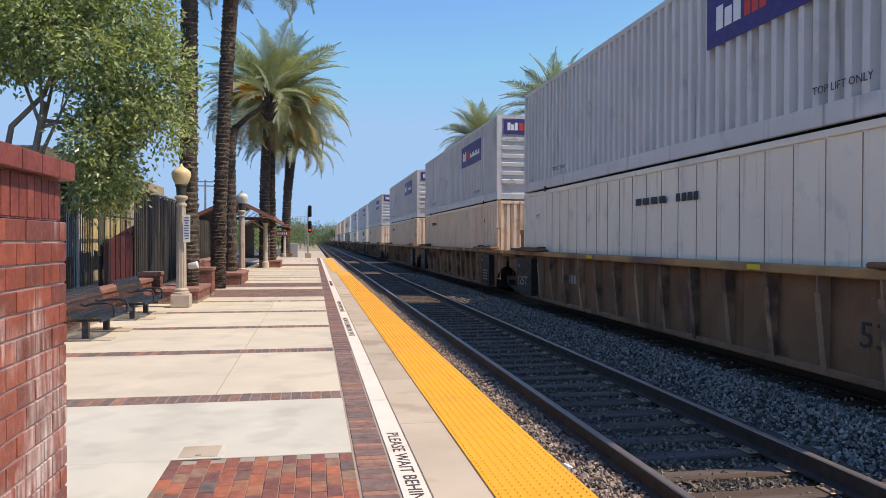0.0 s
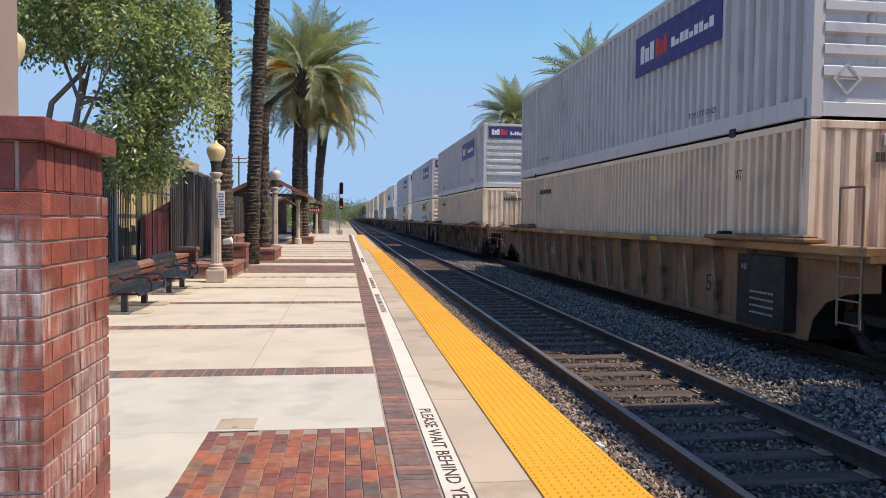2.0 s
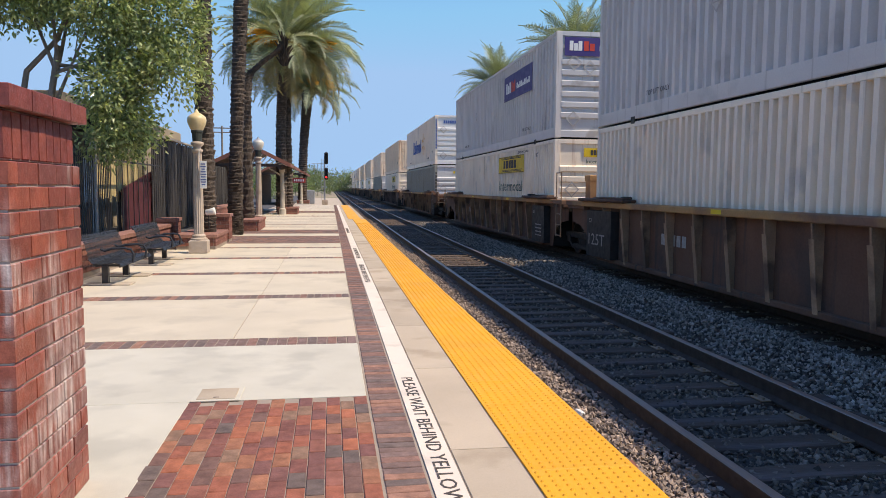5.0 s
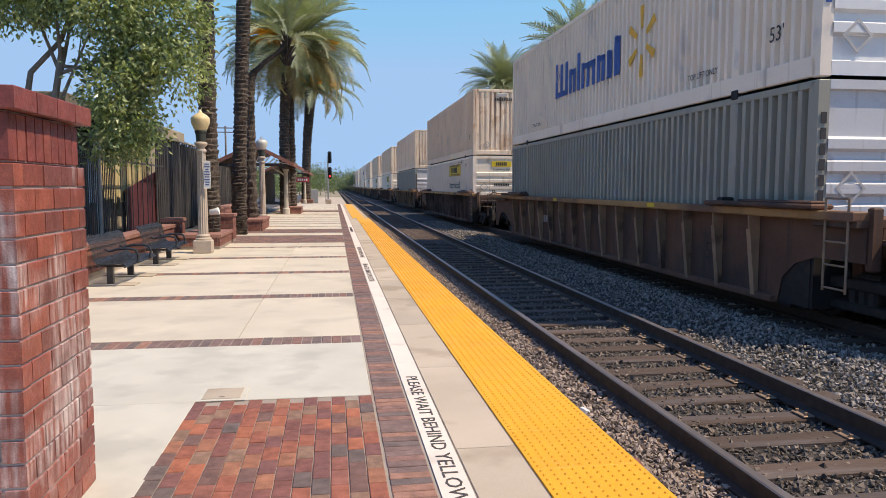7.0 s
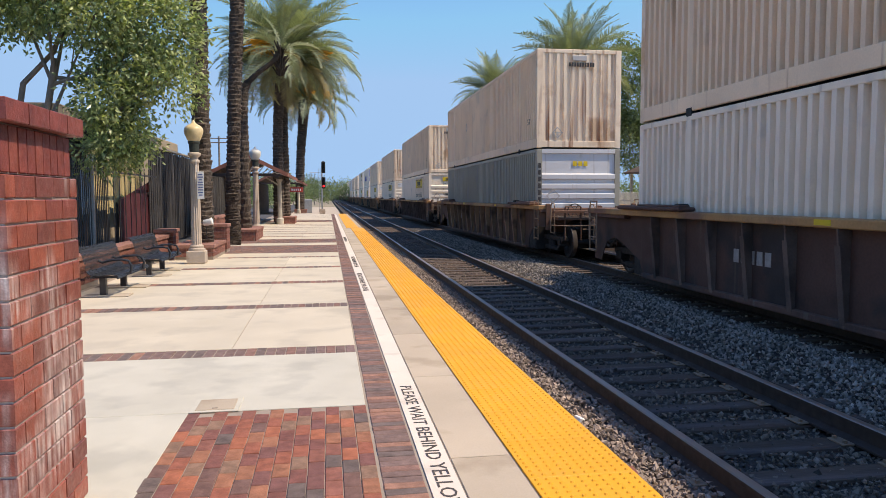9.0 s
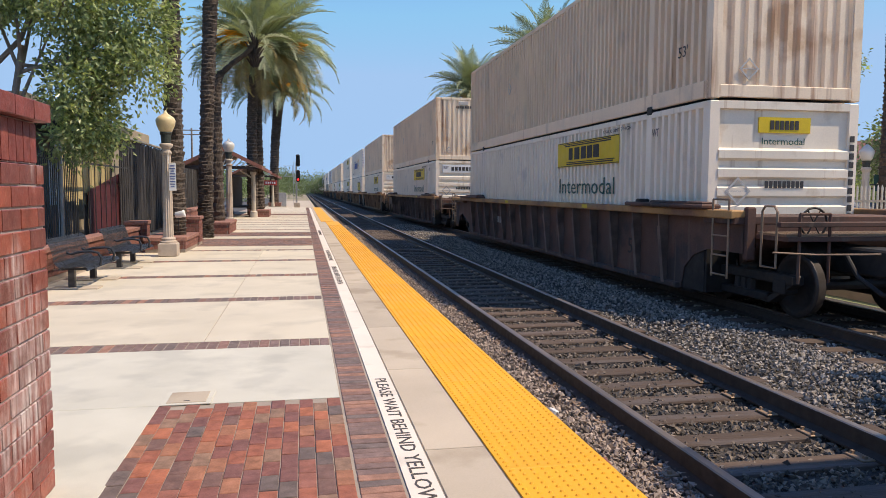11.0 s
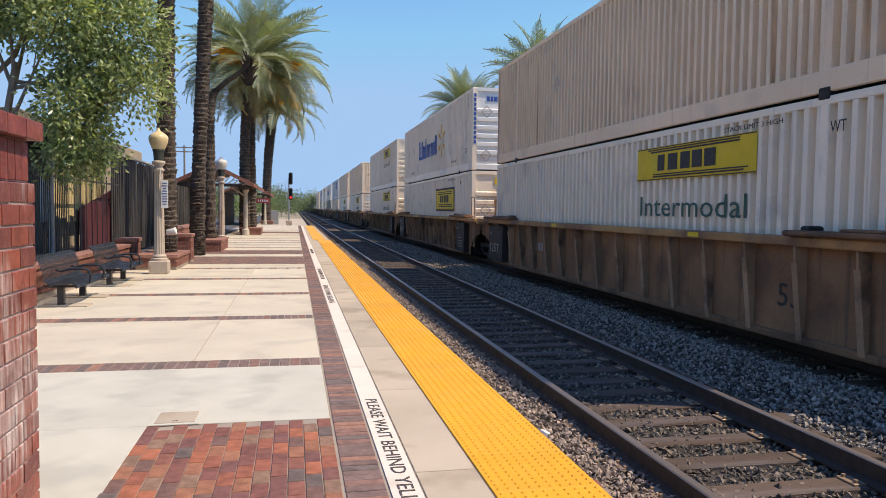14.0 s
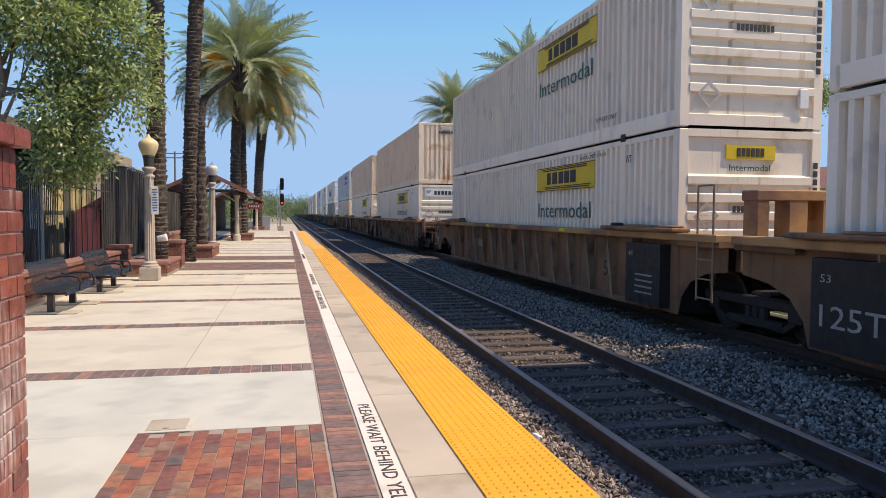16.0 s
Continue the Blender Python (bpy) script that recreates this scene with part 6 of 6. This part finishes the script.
# ---- yard fence and building ----
def slat_fence():
    f = thing("slat_fence", "tall dark weathered slat fence with gaps", "fence", (-5.5, 0, 0))
    me = [Shape().box(-0.012, -0.055, 0.05, 0.012, 0.055, h, bevel=0.003).made("slat", SLAT_DARK) for h in (2.96, 3.0, 3.03)]
    for i in range(52):
        part("slat", me[i % 3], f, m=pose(rng.uniform(-0.01, 0.01), 17.6 + i * 0.132, 0, 0, 0, rng.uniform(-2, 2)))
    for z in (0.4, 1.6, 2.7):
        part("rail", box("rail", (-0.07, 17.5, z, -0.02, 24.4, z + 0.08), DARK_TRIM), f)
    part("coping", box("coping", (-0.06, 17.5, 3.03, 0.06, 24.45, 3.09), CREAM_POST, 0.01), f, "pale coping strip")
    y = thing("yellow_screen", "faded yellow slat screen hanging in shade", "screen", (-5.7, 0, 0))
    me = Shape().box(-0.012, -0.085, 1.35, 0.012, 0.085, 2.55, bevel=0.004).made("slat", SLAT_YELLOW)
    for i in range(24):
        part("slat", me, y, m=pose(0, 12.6 + i * 0.2, rng.uniform(-0.25, 0.1)))
    part("rail", box("rail", (-0.08, 12.4, 2.4, -0.03, 17.5, 2.5), DARK_TRIM), y)
    for yy in (12.5, 15.0, 17.4):
        part("post", box("post", (-0.1, yy - 0.04, 0, -0.03, yy + 0.04, 2.6), DARK_TRIM), y)
    m = thing("maroon_awning", "dark maroon sloping awning panel", "awning", (-5.6, 0, 0))
    part("panel", Shape().add([(0.0, 14.6, 0.1), (0.0, 18.0, 0.1), (0.0, 18.0, 2.0), (0.0, 14.6, 1.45), (0.03, 14.6, 0.1), (0.03, 18.0, 0.1), (0.03, 18.0, 2.0), (0.03, 14.6, 1.45)], [(0, 1, 2, 3), (7, 6, 5, 4), (0, 4, 5, 1), (1, 5, 6, 2), (2, 6, 7, 3), (3, 7, 4, 0)]).made("panel", MAROON), m)
    g = thing("iron_gate", "black iron picket gate with a grey steel post", "gate", (-5.3, 0, 0))
    bar = Shape().tube([(0, 0, 0.05), (0, 0, 2.3)], 0.012, 6).made("picket", IRON)
    for i in range(46):
        part("picket", bar, g, m=pose(0, 7.0 + i * 0.125, 0))
    for i in range(9):
        part("picket", bar, g, m=pose(0, 13.1 + i * 0.5, 0))
    for z in (0.25, 2.1):
        part("rail", box("rail", (-0.02, 6.9, z, 0.02, 17.5, z + 0.04), IRON), g)
    part("post", Shape().box(-0.05, 11.4, 0, 0.05, 11.5, 2.45, bevel=0.008).made("post", GALVANISED), g, "grey steel post")


slat_fence()
house = thing("yard_building", "tan stucco building with a flat overhanging roof", "building", (0, 0, 0))
part("wall", box("wall", (-14, 13.9, -0.1, -8.4, 34, 3.4), STUCCO), house)
part("roof", Shape().box(-14.6, 13.2, 3.38, -6.5, 27.0, 3.75, bevel=0.03).made("roof", STUCCO), house, "flat roof with a tan fascia")
part("soffit", box("soffit", (-14.5, 13.3, 3.3, -6.7, 26.8, 3.376), DARK_TRIM), house)
for yy in (13.8, 18, 22, 26):
    part("post", box("post", (-6.95, yy - 0.07, -0.05, -6.81, yy + 0.07, 3.3), DARK_TRIM), house)
part("door", box("door", (-8.4, 15.0, 0, -8.33, 16.0, 2.1), MAROON), house)
curtain = thing("striped_curtain", "pale blue striped curtain hanging behind the gate", "curtain", (-5.62, 11.8, 1.15))
PALE_BLUE = material("pale blue cloth", (0.42, 0.52, 0.6), 0.85, 0, 0.15, 3, 60, 0.1, 0.002, per_object=0.35)
fold = Shape().box(-0.015, -0.034, 0, 0.015, 0.034, 1.02, bevel=0.006).made("fold", PALE_BLUE)
for k in range(9):
    part("fold", fold, curtain, m=pose(0.02 * (k % 2), 0.03 + k * 0.075, 0))
part("rod", Shape().tube([(0, -0.1, 1.03), (0, 0.8, 1.03)], 0.018, 6).made("rod", IRON), curtain)


# ---- shelters ----
def shelter(y0, y1, posts):
    s = thing("platform_shelter", "open wooden shelter with a brown shingle gable roof", "shelter", (0, 0, 0), "shelters on the platform")
    xe0, xr, xe1, ze, zr = -6.5, -4.4, -2.35, 2.66, 3.68
    t = 0.09
    for name, a, b in (("roof", (xr, zr), (xe1, ze)), ("roof", (xr, zr), (xe0, ze))):
        part(name, Shape().add([(x, y, z + dz) for y in (y0, y1) for x, z in (a, b) for dz in (0, t)], [(0, 1, 3, 2), (4, 6, 7, 5), (0, 4, 5, 1), (2, 3, 7, 6), (1, 5, 7, 3), (0, 2, 6, 4)]).made(name, ROOF_TILE), s)
    for a, b in (((xr, zr), (xe1, ze)), ((xr, zr), (xe0, ze))):
        part("fascia", Shape().add([(x, y, z + dz) for y in (y0 - 0.05, y0 - 0.005) for x, z in (a, b) for dz in (-0.1, t + 0.02)], [(0, 1, 3, 2), (4, 6, 7, 5), (0, 4, 5, 1), (2, 3, 7, 6), (1, 5, 7, 3), (0, 2, 6, 4)]).made("fascia", FASCIA), s, "red brown gable board")
    part("eave_board", box("eave_board", (xe1 - 0.02, y0, ze - 0.08, xe1 + 0.03, y1, ze + 0.1), FASCIA), s)
    for i in range(9):
        u = (i + 0.5) / 9
        x = xr + (xe1 - xr) * u
        part("gable_slat", Shape().tube([(x - 0.25, y0 + 0.06, 2.72), (min(x + 0.12, xe1 - 0.1), y0 + 0.06, ze + (zr - ze) * (1 - u) - 0.08)], 0.025, 4).made("gable_slat", CREAM_POST), s)
    part("tie_beam", box("tie_beam", (xe0 + 0.3, y0 + 0.08, 2.58, xe1 - 0.1, y0 + 0.22, 2.74), DARK_TRIM), s)
    for y in posts:
        p = part("post", Shape().turned([(0.2, 0), (0.2, 0.3), (0.13, 0.36), (0.12, 0.9), (0.11, 2.3), (0.17, 2.4), (0.17, 2.5)], 16).made("post", CREAM_POST), s, "cream turned post", pose(-2.9, y, 0))
        part("brace", Shape().tube([(0, 0, 2.1), (-0.35, 0, 2.35), (-0.7, 0, 2.55)], 0.05, 6).made("brace", CREAM_POST), p)
    part("back_wall", box("back_wall", (-6.3, y0 + 0.5, 0, -6.15, y1 - 0.3, 2.7), DARK_TRIM), s)
    part("eave_beam", box("eave_beam", (-3.0, y0 + 0.1, 2.48, -2.8, y1 - 0.1, 2.66), DARK_TRIM), s)
    return s


shelter(33.8, 46, (36.0, 44.5))
shelter(58.5, 70, (62.3, 68.5))
ex = thing("red_sign", "small red hanging sign under the far shelter eave", "sign", (-2.9, 58.75, 1.9))
part("board", box("board", (-0.6, -0.03, 0, 0.5, 0.03, 0.42), material("red sign paint", (0.4, 0.04, 0.03), 0.6), 0.01), ex)
end_b = Shape()
for i in range(5):
    end_b.box(-0.45 + i * 0.18, -0.036, 0.12, -0.36 + i * 0.18, -0.031, 0.3)
part("marking", end_b.made("marking", SIGN_WHITE), ex)
part("hanger", box("hanger", (-0.02, -0.01, 0.42, 0.02, 0.01, 0.585), IRON), ex)
dark_fence = thing("slat_fence", "dark fence panels behind the shelter", "fence", (-5.6, 0, 0))
fm_ = Shape().box(-0.015, -0.07, 0, 0.015, 0.07, 2.5, bevel=0.003).made("slat", SLAT_DARK)
for i in range(60):
    part("slat", fm_, dark_fence, m=pose(rng.uniform(-0.01, 0.01), 24.6 + i * 0.16, 0))

# ---- signal ----
sg = thing("rail_signal", "black two-head rail signal showing red on a steel mast", "rail signal", (-0.85, 72.0, -0.3))
part("mast", Shape().tube([(0, 0, 0), (0, 0, 5.0)], 0.07, 10).made("mast", GALVANISED), sg)
part("base", Shape().box(-0.3, -0.3, 0, 0.3, 0.3, 0.5, bevel=0.03).made("base", LAMP_STONE), sg)
for k, z in enumerate((4.85, 3.25)):
    h = part("signal_head", Shape().box(-0.2, -0.12, -0.62, 0.2, 0.12, 0.62, bevel=0.1).made("signal_head", SIGNAL_BLACK), sg, "black signal head with hoods", pose(0.16, -0.3, z))
    for j in range(3):
        hood = Shape().turned([(0.13, 0), (0.135, 0.22), (0.12, 0.22), (0.115, 0.01)], 12)
        part("hood", hood.made("hood", SIGNAL_BLACK), h, m=pose(0, -0.12, 0.36 - j * 0.36, 90, 0, 0))
        part("lens", Shape().turned([(0.11, 0), (0.1, 0.03), (0.01, 0.045)], 12).made("lens", RED_LENS if (k == 1 and j == 2) else SIGNAL_BLACK), h, m=pose(0, -0.125, 0.36 - j * 0.36, 90, 0, 0))
cage = Shape()
for x in (-1.05, -0.75, -0.4, -0.05):
    cage.tube([(x, 0.1, 3.2), (x, 0.1, 4.3)], 0.02, 5)
for z in (3.2, 3.75, 4.3):
    cage.tube([(-1.35, 0.1, z), (0, 0.1, z)], 0.02, 5)
part("service_cage", cage.made("service_cage", GALVANISED), sg)
lad = Shape()
for x in (-0.32, -0.1):
    lad.tube([(x, 0.25, 0.2), (x, 0.25, 4.8)], 0.018, 5)
for k in range(15):
    lad.tube([(-0.32, 0.25, 0.4 + 0.3 * k), (-0.1, 0.25, 0.4 + 0.3 * k)], 0.012, 5)
part("ladder", lad.made("ladder", GALVANISED), sg)
box_c = thing("signal_cabinet", "grey steel signal cabinet beside the path", "cabinet", (-2.4, 76, -0.3))
part("body", Shape().box(-0.4, -0.3, 0, 0.4, 0.3, 1.5, bevel=0.03).made("body", GALVANISED), box_c)
part("door", Shape().box(-0.35, -0.315, 0.1, 0.35, -0.3, 1.4, bevel=0.005).made("door", GALVANISED), box_c)

# ---- beyond the tracks ----
pf = thing("picket_fence", "pale iron picket fence along the street", "fence", (15.2, 0, -0.3))
pk = Shape().box(-0.02, -0.02, 0, 0.02, 0.02, 1.95).add([(-0.02, -0.02, 1.95), (0.02, -0.02, 1.95), (0.02, 0.02, 1.95), (-0.02, 0.02, 1.95), (0, 0, 2.02)], [(0, 1, 4), (1, 2, 4), (2, 3, 4), (3, 0, 4)]).made("picket", PALE_PICKET)
for i in range(260):
    part("picket", pk, pf, m=pose(0, 8 + i * 0.15, 0))
for z in (0.3, 1.55):
    part("rail", box("rail", (-0.025, 7.9, z, 0.025, 47.1, z + 0.05), PALE_PICKET), pf)
for i in range(14):
    part("post", Shape().box(-0.05, -0.05, 0, 0.05, 0.05, 2.1, bevel=0.008).made("post", PALE_PICKET), pf, m=pose(0.06, 8 + i * 3, 0))
pav = thing("street_pavilion", "small dark-roofed pavilion beyond the fence", "pavilion", (23.0, 41.0, -0.28))
part("roof", Shape().add([(-2.6, -2.6, 3.4), (2.6, -2.6, 3.4), (2.6, 2.6, 3.4), (-2.6, 2.6, 3.4), (0, 0, 4.9), (-2.6, -2.6, 3.3), (2.6, -2.6, 3.3), (2.6, 2.6, 3.3), (-2.6, 2.6, 3.3)], [(0, 1, 4), (1, 2, 4), (2, 3, 4), (3, 0, 4), (0, 5, 6, 1), (1, 6, 7, 2), (2, 7, 8, 3), (3, 8, 5, 0), (8, 7, 6, 5)]).made("roof", ROOF_TILE), pav)
for x in (-2.2, 2.2):
    for y in (-2.2, 2.2):
        part("post", box("post", (x - 0.08, y - 0.08, 0, x + 0.08, y + 0.08, 3.32), CREAM_POST), pav)
trel = thing("white_trellis", "white lattice trellis beside the street", "trellis", (23.0, 33.0, -0.28))
tl = Shape()
for i in range(14):
    tl.tube([(0, -2 + i * 0.3, 0), (0, -2 + i * 0.3, 3.2)], 0.03, 4)
for i in range(10):
    tl.tube([(0, -2, 0.3 + i * 0.32), (0, 2, 0.3 + i * 0.32)], 0.03, 4)
tagged(part("lattice", tl.made("lattice", SIGN_WHITE), trel), kind="stuff")
part("frame", box("frame", (-0.08, -2.1, 3.2, 0.08, 2.1, 3.35), SIGN_WHITE), trel)
hs = thing("street_building", "low pale building with a hipped roof across the street", "building", (38, 37, -0.3))
part("wall", box("wall", (-4, -7, 0, 4, 7, 3.6), CREAM_POST), hs)
part("roof", Shape().add([(-4.6, -7.6, 3.6), (4.6, -7.6, 3.6), (4.6, 7.6, 3.6), (-4.6, 7.6, 3.6), (0, -4, 5.4), (0, 4, 5.4)], [(0, 1, 4), (1, 2, 5, 4), (2, 3, 5), (3, 0, 4, 5), (3, 2, 1, 0)]).made("roof", FASCIA), hs)
for y in (-5, -1.5, 2, 5):
    w = part("window", box("window", (-4.06, y - 0.6, 1.0, -4.0, y + 0.6, 2.4), SIGN_WHITE), hs)
    part("pane", box("pane", (-4.08, y - 0.5, 1.1, -4.055, y + 0.5, 2.3), IRON), w)
pole = thing("utility_pole", "wooden utility pole with a cross arm", "utility pole", (30, 21, -0.3))
part("shaft", Shape().tube([(0, 0, 0), (0, 0, 7.5)], [0.14, 0.1], 8).made("shaft", BARK), pole)
part("cross_arm", box("cross_arm", (-0.06, -1.1, 6.9, 0.06, 1.1, 7.05), BARK), pole)
pole2 = thing("utility_pole", "distant utility pole behind the shelter", "utility pole", (-13, 85, -0.3))
part("shaft", Shape().tube([(0, 0, 0), (0, 0, 9)], [0.14, 0.1], 8).made("shaft", BARK), pole2)
for z in (8.2, 8.7):
    part("cross_arm", box("cross_arm", (-1.0, -0.06, z, 1.0, 0.06, z + 0.12), BARK), pole2)


def street_lamp(x, y, k, label):
    sl = thing("street_lamp", label, "street lamp", (x, y, -0.28), "street lamps")
    sl.scale = (k, k, k)
    part("column", Shape().turned([(0.22, 0), (0.22, 0.4), (0.14, 0.5), (0.12, 2.6), (0.18, 2.7), (0.15, 2.78)], 14, flute=0.08).made("column", CREAM_POST), sl)
    part("collar", Shape().turned([(0.12, 2.78), (0.13, 2.95), (0.16, 3.0)], 14).made("collar", VERDIGRIS), sl)
    part("globe", Shape().turned([(0.14, 3.0), (0.2, 3.1), (0.25, 3.3), (0.24, 3.36), (0.12, 3.5), (0.03, 3.58)], 16).made("globe", WHITE_GLOBE, True), sl)
    part("bracket", box("bracket", (0.1, -0.18, 2.0, 0.2, -0.1, 2.05), IRON), sl)


def track_sign(x, y, digit, label):
    ts = thing("track_sign", label, "sign", (x, y, 1.55))
    turn = Matrix.Rotation(radians(-32), 4, "Z")
    part("board", Shape().box(-0.19, -0.012, 0, 0.19, 0.012, 0.56, bevel=0.004).made("board", GREEN_MARK), ts, m=turn)
    part("lettering", words(digit, 0.44, SIGN_WHITE), ts, m=turn @ Matrix(((1, 0, 0, -0.12), (0, 0, -1, -0.016), (0, 1, 0, 0.12), (0, 0, 0, 1))))
    part("bracket", box("bracket", (-0.35, 0.013, 0.2, 0.1, 0.05, 0.24), IRON), ts)


street_lamp(18.2, 25.0, 1.0, "cream street lamp with a white acorn globe beside the big tree")
street_lamp(18.2, 17.9, 1.05, "cream street lamp with a tinted acorn globe")
street_lamp(18.4, 16.2, 0.95, "cream street lamp with a white acorn globe and numbered sign")
track_sign(17.75, 24.85, "3", "small dark green sign numbered three on a lamp column")
track_sign(18.85, 16.05, "4", "small dark green sign numbered four on a lamp column")


def parked_car(x, y, mat, label):
    """A parked saloon seen in part behind the fence."""
    c = thing("parked_car", label, "car", (x, y, -0.28), "cars parked on the street")
    prof_c = [(-2.2, 0.35), (-2.2, 0.75), (-1.4, 0.9), (-0.8, 1.4), (0.7, 1.42), (1.5, 0.95), (2.2, 0.85), (2.25, 0.35)]
    n = len(prof_c)
    part("body", Shape().add([(xx, a, b) for xx in (-0.85, 0.85) for a, b in prof_c], [tuple(range(n)), tuple(range(2 * n - 1, n - 1, -1))] + [(i, i + n, (i + 1) % n + n, (i + 1) % n) for i in range(n)]).made("body", mat), c)
    for xx in (-0.86, 0.835):
        part("window", Shape().add([(xx, -0.95, 0.95), (xx, -0.72, 1.33), (xx, 0.62, 1.35), (xx, 1.2, 0.97), (xx + 0.025, -0.95, 0.95), (xx + 0.025, -0.72, 1.33), (xx + 0.025, 0.62, 1.35), (xx + 0.025, 1.2, 0.97)], [(0, 1, 2, 3), (7, 6, 5, 4), (0, 4, 5, 1), (1, 5, 6, 2), (2, 6, 7, 3), (3, 7, 4, 0)]).made("window", IRON), c)
        for yy in (-1.35, 1.35):
            part("wheel", Shape().turned([(0.2, -0.1), (0.32, -0.1), (0.32, 0.1), (0.2, 0.1)], 16).made("wheel", CAR_BLACK), c, m=pose(xx * 0.95, yy, 0.32, 0, 90, 0))


parked_car(20.5, 27.0, material("silver car paint", (0.45, 0.47, 0.5), 0.35, 0.5, 0.04), "silver saloon car parked behind the fence")
parked_car(20.5, 19.5, material("dark blue car paint", (0.03, 0.05, 0.1), 0.35, 0.3, 0.04), "dark blue saloon car parked behind the fence")


motions()
